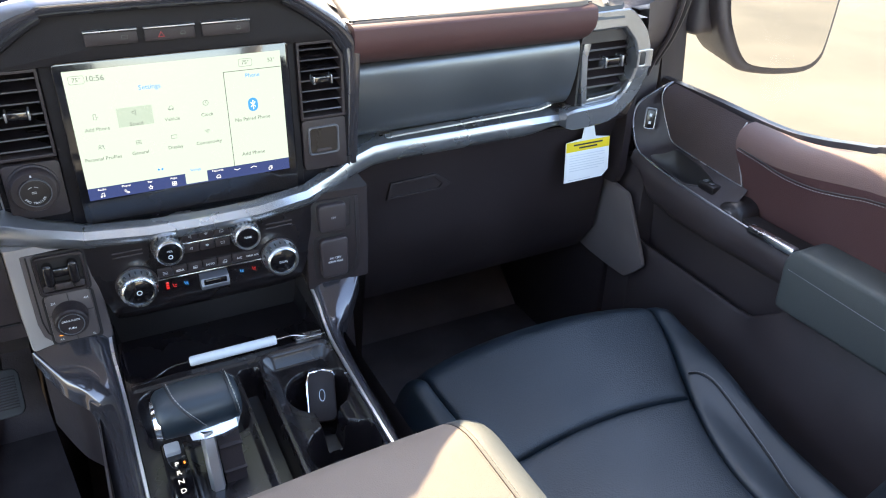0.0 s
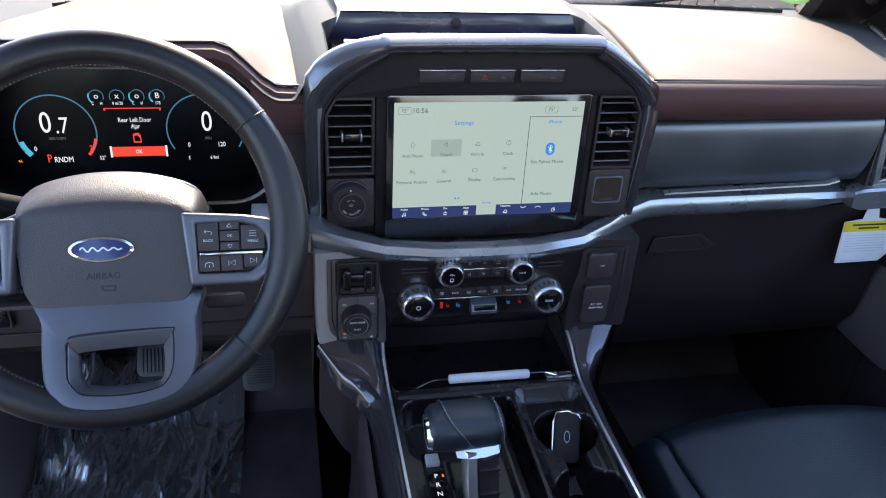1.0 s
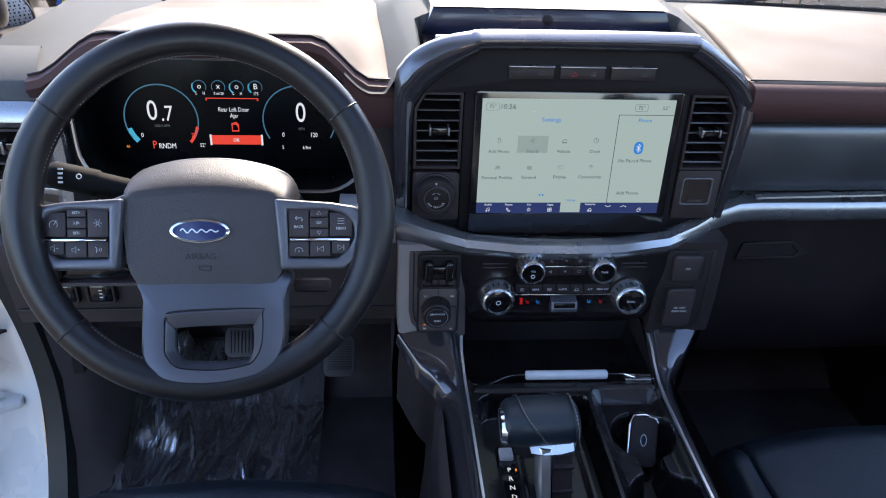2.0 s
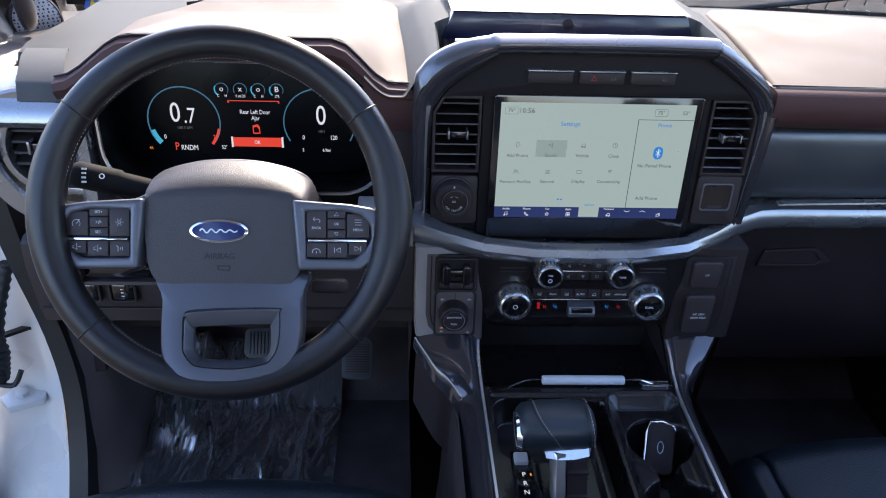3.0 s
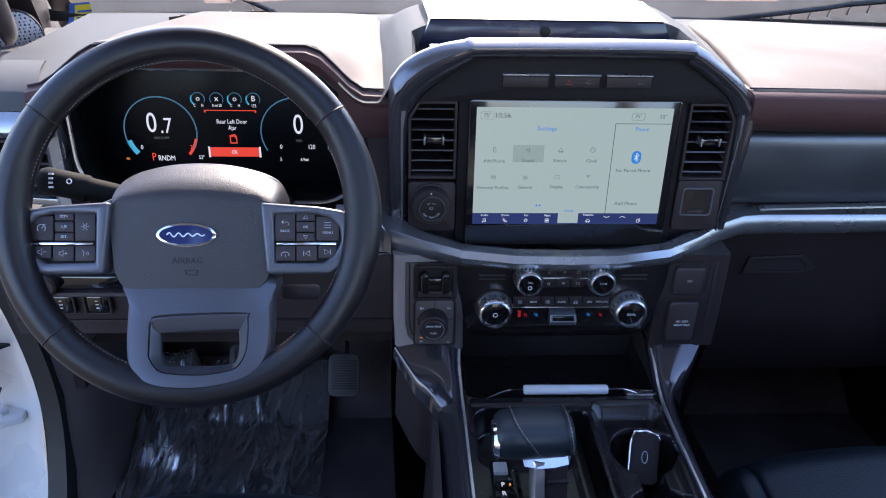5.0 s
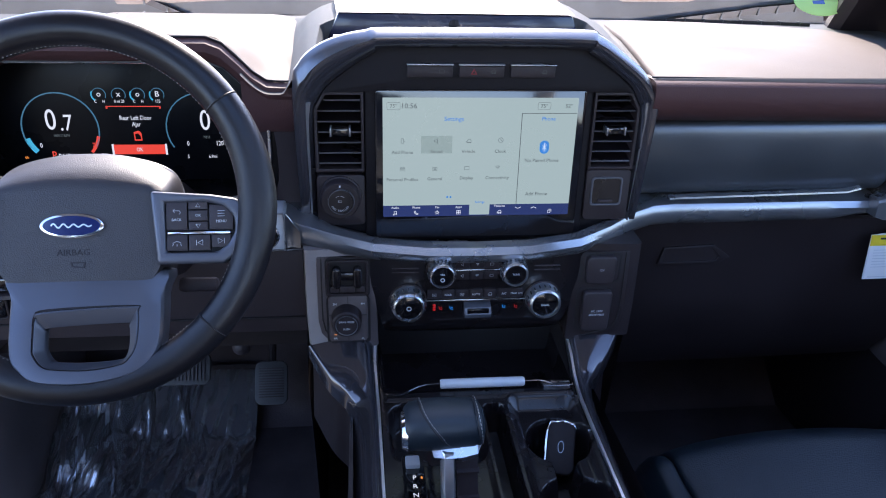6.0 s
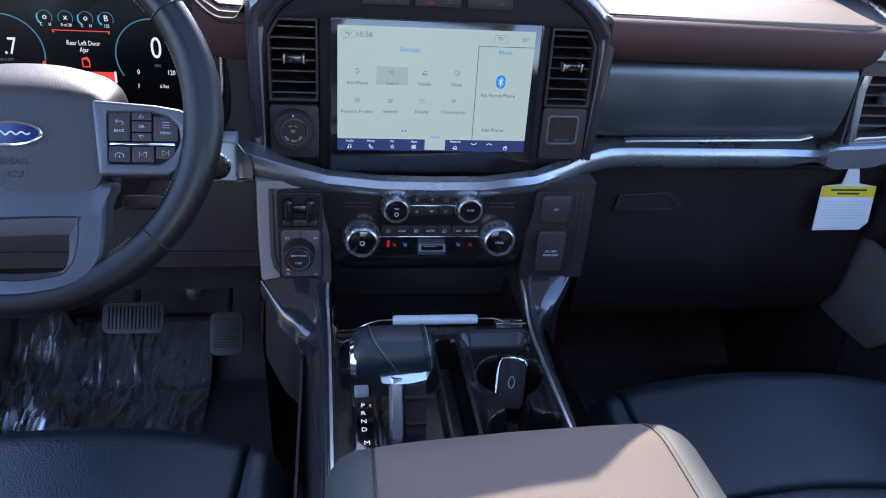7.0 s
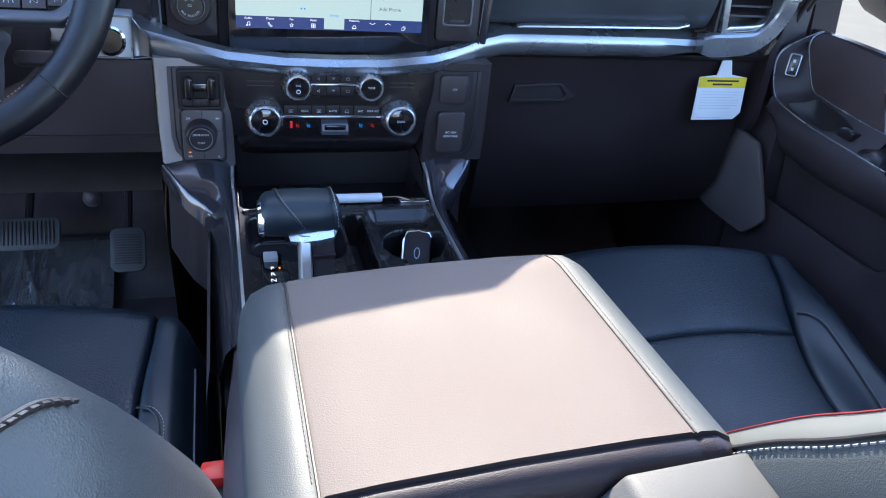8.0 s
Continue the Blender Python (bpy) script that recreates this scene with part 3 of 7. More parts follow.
# outer air vent framed by the band's curved end, both ends of the dash
def end_vent(s, x0):
    f = lambda x, z: (x0 + s * (x - 0.70), z)
    o = [(0.640, 0.912), (0.722, 0.913), (0.745, 0.900), (0.756, 0.865), (0.752, 0.835), (0.735, 0.812), (0.715, 0.802), (0.652, 0.797), (0.645, 0.80)]
    i = [(0.652, 0.905), (0.718, 0.906), (0.738, 0.894), (0.748, 0.865), (0.744, 0.838), (0.730, 0.820), (0.712, 0.811), (0.660, 0.807), (0.654, 0.81)]
    o, i = ([(p.x, p.y) for p in smooth_line([(x, z, 0) for x, z in q], 3, True)] for q in (o, i))
    v = part("vent", ring([f(*p) for p in o], [f(*p) for p in i], "y", 0.034, 0.075, 0.002), STEEL, dash, "grey framed outer air vent")
    part("backing", prism([f(*p) for p in o], "y", 0.072, 0.08), DARK, v)
    for k in range(6):
        z = 0.822 + 0.0155 * k
        w = 0.735 if 0 < k < 5 else 0.722
        part("slat", loft([[(f(x, 0)[0], y, z + h) for y, h in ((0.042, 0.0), (0.043, 0.003), (0.066, 0.012), (0.066, 0.009))] for x in (0.655, w + 0.008)], True, False, True), PLASTIC, v)
    t = part("tab", box(min(f(0.682, 0)[0], f(0.712, 0)[0]), max(f(0.682, 0)[0], f(0.712, 0)[0]), 0.028, 0.045, 0.862, 0.873, 0.002), GLOSS, v)
    for x in (0.680, 0.714):
        part("tab_cap", box(f(x, 0)[0] - 0.002, f(x, 0)[0] + 0.002, 0.025, 0.045, 0.858, 0.876, 0.001), STEEL, t, "bright cap")
    if s > 0:
        c = smooth_line([(x, 0.033 - 0.006 * soft(0.81, 0.86, z), z) for x, z in ((0.630, 0.9365), (0.665, 0.937), (0.700, 0.9375), (0.714, 0.935), (0.736, 0.9135), (0.744, 0.902), (0.752, 0.880), (0.754, 0.852), (0.748, 0.823), (0.732, 0.800), (0.712, 0.786), (0.69, 0.780), (0.64, 0.777), (0.612, 0.776))], 5)
        part("vent_surround", sweep(c, [(-0.0155, -0.020), (-0.0155, 0.0045), (-0.0140, 0.0065), (0.0110, 0.0075), (0.0145, 0.0050), (0.0155, 0.0020), (0.0155, -0.020)], (0, -1, 0), False, [1 + 0.22 * soft(len(c) - 20, len(c) - 8, i) - 0.35 * soft(len(c) - 5, len(c) - 1, i) for i in range(len(c))]), STEEL, dash, "satin grey curved vent surround", 22)
        k = part("surround_clip", ring(rounded(0.7385, 0.7705, 0.853, 0.884, 0.003), rounded(0.744, 0.755, 0.858, 0.879, 0.002), "y", 0.0180, 0.034, 0.001), STEEL, dash, "satin grey clip on the vent surround")
        part("clip_window", box(0.743, 0.756, 0.0190, 0.030, 0.857, 0.880, 0.0005), DARK, k)
        return
    c = smooth_line([(f(x, 0)[0], 0.040, z) for x, z in ((0.632, 0.925), (0.68, 0.926), (0.728, 0.922), (0.757, 0.903), (0.772, 0.870), (0.770, 0.835), (0.752, 0.800), (0.725, 0.778), (0.69, 0.771), (0.64, 0.770))], 5)
    part("vent_surround", sweep(c, [(s * a, b) for a, b in ((-0.021, -0.012), (-0.021, 0.005), (-0.0175, 0.0085), (0.007, 0.0085), (0.011, 0.0045), (0.012, -0.012))], (0, -1, 0), False, [1 - 0.45 * soft(len(c) - 9, len(c) - 1, i) for i in range(len(c))]), STEEL, dash, "satin grey curved vent surround")
    x = f(0.772, 0)[0]
    part("surround_clip", box(x - 0.014, x + 0.012, 0.018, 0.035, 0.846, 0.878, 0.003), CHROME, dash, "bright clip on the vent surround")


end_vent(1, 0.70)
end_vent(-1, -0.729)
part("end_panel", loft([[(x, 0.030, 0.951), (x, 0.045, 0.955), (x, 0.12, 0.955), (x, 0.12, 0.90), (x, 0.034, 0.90)] for x in (0.632, 0.68, 0.722)], True, False, True), HUBGREY, dash)
part("edge_strip", sweep(smooth_line([(0.855, 0.40, 0.9735), (0.800, 0.285, 0.9735), (0.748, 0.181, 0.972), (0.712, 0.110, 0.970), (0.688, 0.062, 0.966), (0.672, 0.034, 0.960)], 5), circle(0.0045, 8, 0.004), (0, 0, 1)), SATIN, dash, "pale trim strip along the dash end")
part("end_wall", loft([[(x, 0.060, 0.925), (x, 0.062, 0.640), (x, 0.075, 0.615), (x, 0.26, 0.600), (x, 0.30, 0.50), (x, 0.50, 0.50), (x, 0.50, 0.930)] for x in (0.772, 0.787)], True, False, True), PLASTIC, dash)
part("end_wall", box(-0.86, -0.83, 0.07, 0.5, 0.78, 0.935, 0.008), PLASTIC, dash)

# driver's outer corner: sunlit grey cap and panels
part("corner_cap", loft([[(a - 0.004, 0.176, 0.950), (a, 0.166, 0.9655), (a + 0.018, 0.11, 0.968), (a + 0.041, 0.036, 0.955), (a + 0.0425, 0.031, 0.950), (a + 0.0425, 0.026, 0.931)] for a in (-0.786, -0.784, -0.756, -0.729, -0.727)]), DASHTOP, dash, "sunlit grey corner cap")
part("corner_panel", loft([[(x, 0.14, 0.946), (x, 0.05, 0.942), (x, 0.028, 0.932), (x, 0.016, 0.918), (x, 0.014, 0.906), (x, 0.024, 0.896), (x, 0.06, 0.894)] for x in (-0.85, -0.76, -0.672)]), STEEL, dash, "grey metallic corner panel")
part("lower_end", loft([[(x, y, 0.935), (x, y, 0.80), (x, y - 0.01, 0.745), (x, 0.12, 0.72)] for x, y in ((-0.690, 0.036), (-0.682, 0.028), (-0.668, 0.029), (-0.662, 0.045), (-0.661, 0.10))]), STEEL, dash, "grey side of the dial hood")

# lower glove box and dark underside
LOW = [(0.060, 0.752), (0.064, 0.746), (0.082, 0.738), (0.093, 0.70), (0.097, 0.60), (0.110, 0.50), (0.150, 0.44), (0.30, 0.42), (0.30, 0.752)]
glove = part("glovebox_door", loft([[(x, y + 0.04 * max(x - 0.6, 0), z) for y, z in LOW] for x in (0.225, 0.26, 0.5, 0.7, 0.772)], True, False, True), PLASTIC, dash, "black grained lower glove box door")
part("latch", ring([(0.318, 0.691), (0.40, 0.695), (0.430, 0.672), (0.413, 0.662), (0.310, 0.661)], [(0.323, 0.686), (0.398, 0.689), (0.412, 0.674), (0.406, 0.667), (0.317, 0.666)], "y", 0.0885, 0.098, 0.001), PLASTIC, glove, "raised latch outline")
part("latch_recess", prism([(0.323, 0.686), (0.398, 0.689), (0.412, 0.674), (0.406, 0.667), (0.317, 0.666)], "y", 0.0915, 0.098), PLASTIC, glove)
part("underside", loft([[(x, 0.20, 0.47), (x, 0.55, 0.46)] for x in (-0.80, 0.80)]), DARK, dash)

# knee panel with its switches
knee = part("knee_panel", loft([[(x, 0.0, 0.752), (x, -0.012, 0.745), (x, -0.014, 0.71), (x, -0.004, 0.64), (x, 0.004, 0.612), (x, 0.25, 0.60), (x, 0.25, 0.752)] for x in (-0.765, -0.5, -0.235)], True, False, True), PLASTICG, dash, "dark grey knee panel under the column")
part("panel_line", box(-0.76, -0.237, -0.0085, 0.0, 0.6385, 0.641, 0.0005), DARK, knee)
part("light_switch_panel", prism([(-0.705, 0.718), (-0.600, 0.718), (-0.590, 0.709), (-0.602, 0.698), (-0.70, 0.697)], "y", -0.022, 0.0, 0.003), GLOSS, knee, "gloss black lamp switch panel")
part("light_knob", lathe([(0.017, 0), (0.017, 0.012), (0.014, 0.015), (0.0, 0.015)], (-0.700, -0.020, 0.708)), PLASTICG, knee)
part("trim_shelf", loft([[(x, -0.010, 0.697), (x, -0.026, 0.6945), (x, -0.027, 0.690), (x, -0.010, 0.688)] for x in (-0.72, -0.58)], True, False, True), PLASTICG, knee)
for x in (-0.690, -0.641):
    b = part("switch", box(x - 0.015, x + 0.015, -0.0155, 0.0, 0.658, 0.683, 0.003), GLOSS, knee)
    part("switch_frame", ring(rounded(x - 0.019, x + 0.019, 0.654, 0.687, 0.004), rounded(x - 0.0155, x + 0.0155, 0.6575, 0.6835, 0.003), "y", -0.0165, 0.0, 0.001), PLASTIC, b)
    for k in range(3):
        part("mark", box(x - 0.0022, x + 0.0022, -0.0163, -0.014, 0.6645 + 0.0055 * k, 0.666 + 0.0055 * k, 0.0002), LABEL, b)

# start button beside the column
housing = part("start_housing", prism([(-0.312, 0.748), (-0.2560, 0.748), (-0.2555, 0.790), (-0.2570, 0.802), (-0.312, 0.803)], "y", -0.017, 0.03, 0.002), SILVERKEY, dash, "pale satin start button plate")
part("housing_rim", sweep([(-0.312, -0.0178, 0.7495), (-0.2568, -0.0178, 0.7490), (-0.2560, -0.0178, 0.790), (-0.2578, -0.0178, 0.8010), (-0.312, -0.0178, 0.8020)], circle(0.0013, 6), (0, 1, 0)), STEEL, housing, "bright rim")
part("housing_flare", loft([[(x, y + d_, z0 + (z1 - z0) * k) for k, d_ in ((0, 0.004), (0.06, 0), (0.35, 0.002), (0.7, 0.002), (0.94, 0), (1, 0.004))] for x, y, z0, z1 in ((-0.2550, -0.0165, 0.748, 0.800), (-0.2500, -0.0145, 0.749, 0.793), (-0.2440, -0.0160, 0.750, 0.785), (-0.2360, -0.0215, 0.751, 0.777))]), SKINGREY, housing, "grey flare towards the band")
for ends in (((-0.2550, -0.0168, 0.8005), (-0.2500, -0.0150, 0.7935), (-0.2440, -0.0165, 0.7855), (-0.2360, -0.0215, 0.7775)), ((-0.2550, -0.0168, 0.7480), (-0.2440, -0.0165, 0.7495), (-0.2320, -0.0215, 0.7515))):
    part("flare_edge", sweep(smooth_line(ends, 4), circle(0.0010, 6)), STEEL, housing, "bright edge")
sb = part("start_button", lathe([(0.0165, 0), (0.0165, 0.004), (0.0145, 0.006), (0.0, 0.006)], (-0.2815, -0.017, 0.771)), GLOSS, dash, "round black start button")
part("start_ring", lathe([(0.0190, 0), (0.0190, 0.004), (0.0165, 0.0055), (0.0165, 0)], (-0.2815, -0.017, 0.771)), CHROME, sb, "chrome ring")

# ---- dial cluster under its leather hood ----
HX = [-0.691 + 0.0175 * i for i in range(27)]
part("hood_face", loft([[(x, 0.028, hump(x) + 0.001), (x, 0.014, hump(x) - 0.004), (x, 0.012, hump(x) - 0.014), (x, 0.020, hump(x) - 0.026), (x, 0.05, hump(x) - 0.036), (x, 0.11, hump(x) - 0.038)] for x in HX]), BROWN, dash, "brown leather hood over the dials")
part("seam", sweep([(x, 0.026, hump(x) + 0.0022) for x in HX], circle(0.0016, 6)), DARK, dash)
def pad_row(y):
    """One row across the driver's pad, its sides rolled down."""
    k = soft(0.47, 0.545, y)
    r0 = -0.2385 - 0.058 * max(y - 0.065, 0) - 0.05 * (1 - math.sqrt(max(1 - k * k, 0)))
    l0 = -0.690 + 0.22 * max(y - 0.33, 0) * 2
    lift = 0.0065 * min(1, (0.549 - y) / 0.012)
    out = []
    for i in range(41):
        x = l0 + (r0 - l0) * i / 40
        roll_ = 1 - math.exp(-min(x - l0, r0 - x) / 0.003)
        out.append((x, y, dash_z(x, y) + 0.001 + lift * roll_))
    return out


# paler than the hood face: sunlight put into the pad's colour
part("leather_pad", loft([pad_row(y) for y in [0.030 + 0.00865 * i for i in range(61)]]), BROWNLID, dash, "brown leather top pad with sunlight put into its taupe colour", 60)
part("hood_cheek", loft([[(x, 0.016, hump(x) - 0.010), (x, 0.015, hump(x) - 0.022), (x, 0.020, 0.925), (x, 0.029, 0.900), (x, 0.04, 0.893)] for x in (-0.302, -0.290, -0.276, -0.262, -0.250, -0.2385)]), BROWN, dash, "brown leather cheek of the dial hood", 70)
part("hood_side", loft([[(x, 0.02, 0.935), (x, 0.035, 0.90), (x, 0.04, 0.79), (x, 0.12, 0.78), (x, 0.12, 0.94)] for x in (-0.285, -0.262, -0.236)], True, False, True), PLASTICG, dash)
CL = rounded(-0.650, -0.276, 0.806, 0.984, 0.062, 8)
part("cluster_rim", ring(rounded(-0.660, -0.264, 0.772, 0.992, 0.068, 8), CL, "y", 0.035, 0.12, 0.004), DISPLAY, dash)
part("cluster_trim", sweep([(x, 0.033, z) for x, z in rounded(-0.652, -0.274, 0.804, 0.986, 0.062, 8)], circle(0.0026, 6), (0, 1, 0), True), SATIN, dash, "thin chrome edge round the dials")

cluster = thing("instrument_display", (-0.48, 0.11, 0.78), "gloss black instrument display with lit dials and red message", "display")
part("glass", prism(rounded(-0.652, -0.27, 0.78, 0.977, 0.06, 8), "y", 0.108, 0.125, 0.002), DISPLAY, cluster, "gloss black dial screen")
FACE = 0.1068


def on_face(x, z):
    return pose(x, FACE, z, 90, 0, 0)


def arc(cx, cz, r, a0, a1, w, material, n=24, deep=0.0006):
    o = [(cx + r * math.cos(radians(a0 + (a1 - a0) * i / n)), cz + r * math.sin(radians(a0 + (a1 - a0) * i / n))) for i in range(n + 1)]
    i_ = [(cx + (r - w) * math.cos(radians(a0 + (a1 - a0) * i / n)), cz + (r - w) * math.sin(radians(a0 + (a1 - a0) * i / n))) for i in range(n + 1)]
    return part("gauge_arc", prism(o + i_[::-1], "y", FACE, FACE + 0.001), material, cluster)


def lift_at(x, s):
    """The middle block sits a little higher than the dials."""
    return 0.0075 if -0.511 < x < -0.42 and s < 0.012 else 0.004 if s < 0.016 else 0.0


for cx in (-0.561, -0.371):
    arc(cx, 0.880, 0.051, -30, 212, 0.0016, UITEAL)
arc(-0.561, 0.880, 0.051, 196, 222, 0.007, UICYAN, 8)
arc(-0.561, 0.880, 0.051, -42, -12, 0.004, UIRED, 8)
for x in (-0.504, -0.4785, -0.4535, -0.428):
    arc(x, 0.9275, 0.0095, -30, 210, 0.0008, UITEAL, 12)
    if x != -0.4785:
        arc(x, 0.9275, 0.0105, 150, 230, 0.0018, UICYAN, 8)
    part("gauge_sign", words({-0.504: "o", -0.4785: "x", -0.4535: "o", -0.428: "B"}[x], 0.011, on_face(x, 0.9285)), UIWHITE, cluster)
for t, s, x, z, m in (("0", 0.038, -0.572, 0.892, UIWHITE), (".7", 0.030, -0.5525, 0.888, UIWHITE), ("1000 X RPM", 0.0052, -0.561, 0.867, UIGREY), ("0", 0.009, -0.590, 0.853, UIWHITE), ("7", 0.009, -0.521, 0.853, UIRED), ("P", 0.0155, -0.575, 0.8385, UIRED), ("RNDM", 0.0105, -0.5575, 0.837, UIWHITE),
                      ("4A", 0.0055, -0.612, 0.836, UIAMBER), ("52\u00b0", 0.0075, -0.508, 0.835, UIWHITE), ("Rear Left Door", 0.0085, -0.4605, 0.888, UIWHITE), ("Ajar", 0.0085, -0.4605, 0.879, UIWHITE), ("OK", 0.0075, -0.4605, 0.843, UIWHITE), ("0", 0.038, -0.368, 0.891, UIWHITE), ("MPH", 0.0055, -0.368, 0.864, UIGREY),
                      ("0", 0.009, -0.394, 0.855, UIWHITE), ("120", 0.009, -0.351, 0.855, UIWHITE), ("S", 0.007, -0.3955, 0.836, UIWHITE), ("6.9mi", 0.0065, -0.362, 0.836, UIWHITE), ("C      H", 0.0055, -0.504, 0.911, UIWHITE), ("0 mi 20", 0.0055, -0.4785, 0.911, UIWHITE), ("C      H", 0.0055, -0.4535, 0.911, UIWHITE), ("175", 0.006, -0.428, 0.911, UIWHITE)):
    part("lettering", words(t, s, on_face(x, z + lift_at(x, s)) @ Matrix.Diagonal((0.80, 1.06, 1, 1))), m, cluster)
for x0, x1, z0, z1, m in ((-0.496, -0.425, 0.8355, 0.8505, UIRED), (-0.4975, -0.495, 0.8345, 0.8515, UIWHITE), (-0.426, -0.4235, 0.8345, 0.8515, UIWHITE), (-0.4975, -0.4255, 0.9025, 0.905, UIRED), (-0.4975, -0.4955, 0.900, 0.9035, UIRED), (-0.4275, -0.4255, 0.900, 0.9035, UIRED)):
    part("message_bar", box(x0, x1, FACE + 0.0004 if m is UIRED else FACE, FACE + 0.0014, z0 + 0.0085, z1 + 0.0070, 0), m, cluster)
part("warning_sign", ring([(x - 0.0135, z + 0.0075) for x, z in ((-0.452, 0.856), (-0.442, 0.856), (-0.442, 0.866), (-0.445, 0.870), (-0.452, 0.868))], [(x - 0.0135, z + 0.0075) for x, z in ((-0.4508, 0.8575), (-0.4433, 0.8575), (-0.4433, 0.8625), (-0.446, 0.8665), (-0.4508, 0.8655))], "y", FACE, FACE + 0.001), UIRED, cluster)

# ---- centre stack ----
stack = thing("centre_stack", (0, 0.05, 0.6), "dark centre stack with glossy surround, air vents and buttons", "centre stack", kind="structure")


def mirror(half):
    return half + [(-x, z) for x, z in half[::-1]]


OUT = [(0.233, 0.772), (0.236, 0.93), (0.229, 0.960), (0.210, 0.986), (0.178, 1.010), (0.146, 1.030), (0.112, 1.036), (-0.112, 1.036), (-0.146, 1.033), (-0.178, 1.026), (-0.207, 1.013), (-0.229, 0.992), (-0.2385, 0.955), (-0.236, 0.772)]
INN = mirror([(0.110, 1.012), (0.136, 1.006), (0.165, 0.988), (0.193, 0.966), (0.208, 0.944), (0.213, 0.92), (0.214, 0.772)][::-1])
curve = lambda o: [(p.x, p.y) for p in smooth_line([(x, z, 0) for x, z in o], 4)]
OUT, INN = curve(OUT), curve(INN)
MID = [((a + c) / 2, (b + e) / 2) for (a, b), (c, e) in zip(OUT, INN)]
DEP = lambda z, y: y + (z - 0.78) * -0.14
SKIN = [(a + (c - a) * k, b + (e - b) * k) for (a, b), (c, e) in zip(OUT, INN) for k in (0.30 * soft(0.93, 1.0, b) + 0.06,)]
back_row = []
for x, z in OUT:
    k = soft(0.94, 0.975, z)
    back_row.append((x * (1 - 0.01 * k), 0.13 * (1 - k) + 0.010 * k, z * (1 - k) + max(hood_top(x), z - 0.006) * k))
hoodrows = [[(x * k, DEP(z, y), 0.78 + (z - 0.78) * h) for x, z in o] for o, y, k, h in ((OUT, 0.036, 1.0, 1.0), (OUT, 0.024, 0.998, 0.997), (SKIN, 0.013, 1.0, 1.0), (MID, 0.012, 1.0, 1.0), (INN, 0.020, 1.005, 1.005), (INN, 0.030, 1.0, 1.0), (INN, 0.07, 0.99, 0.985))]
part("surround_skin", loft([back_row] + hoodrows[:3], False), SKINGREY, stack, "mid grey metallic outer skin of the surround", 75)
part("surround", loft(hoodrows[2:], False), GUNMETAL, stack, "glossy dark metallic surround", 60)
for s in (-1, 1):
    part("edge_strip", sweep([(s * x, DEP(z, 0.0165), z) for x, z in ((0.2235, 0.772), (0.2225, 0.92), (0.219, 0.945))], [(-0.0035, -0.002), (0.0035, -0.002), (0.003, 0.002), (-0.003, 0.002)], (0, -1, 0)), STEEL, stack, "bright edge strip")
part("backing", prism(INN, "y", 0.055, 0.07), DARK, stack)
part("face_plate", prism(rounded(-0.149, 0.149, 0.752, 0.974, 0.004), "y", 0.002, 0.05, 0.002), BROWBLACK, stack, "black plate behind the screen")
part("brow", prism([p for p in INN if p[1] > 0.95] + [(-0.19, 0.9575), (0.19, 0.9575)], "y", -0.004, 0.05, 0.002), BROWBLACK, stack, "black brow with a row of buttons")
for x in (-0.067, -0.002, 0.0635):
    b = part("button", box(x - 0.0285, x + 0.0285, -0.0085, 0.0, 0.977, 0.991, 0.001), PLASTIC, stack)
    part("button_edge", box(x - 0.029, x + 0.029, -0.011, 0.0, 0.9920, 0.9938, 0.0004), STEEL, b, "satin upper edge")
    part("button_sign", strokes(SIGN_CAR if x > -0.03 else SIGN_DISPLAY, x + 0.0145, -0.0085, 0.9845, 0.0034, 0.0002), UIGREY, b)
part("hazard_sign", ring([(-0.016, 0.981), (-0.008, 0.981), (-0.012, 0.988)], [(-0.0145, 0.982), (-0.0095, 0.982), (-0.012, 0.9862)], "y", -0.0092, -0.0082), REDPIPE, stack)
for s in (-1, 1):
    v = part("vent", ring([(s * 0.150, 0.957), (s * 0.150, 0.852), (s * 0.213, 0.852), (s * 0.213, 0.935), (s * 0.200, 0.957)], [(s * 0.1535, 0.953), (s * 0.1535, 0.856), (s * 0.209, 0.856), (s * 0.209, 0.934), (s * 0.198, 0.953)], "y", -0.002, 0.05, 0.001), PLASTIC, stack, "black framed centre air vent")
    for k in range(7):
        z = 0.862 + 0.0138 * k
        x1 = 0.2085 if z < 0.935 else 0.200
        part("slat", loft([[(s * x, y, z + h) for y, h in ((0.002, 0.0), (0.0026, 0.0018), (0.03, 0.009), (0.03, 0.0075))] for x in (0.154, x1)], True, False, True), SATINBLACK, v)
    t = part("tab", box(s * 0.180 - 0.011, s * 0.180 + 0.011, -0.012, 0.004, 0.903, 0.913, 0.002), GLOSS, v)
    for d_ in (-0.012, 0.012):
        part("tab_cap", box(s * 0.180 + d_ - 0.0011, s * 0.180 + d_ + 0.0011, -0.0135, 0.004, 0.9025, 0.9135, 0.0006), STEEL, t, "bright cap")
# added block that hides the band where sun leaks in behind the stack
part("dark_filler", box(-0.222, 0.222, 0.010, 0.07, 0.745, 0.786, 0.003), BROWBLACK, stack, "black filler added under the screen against leaking sun")
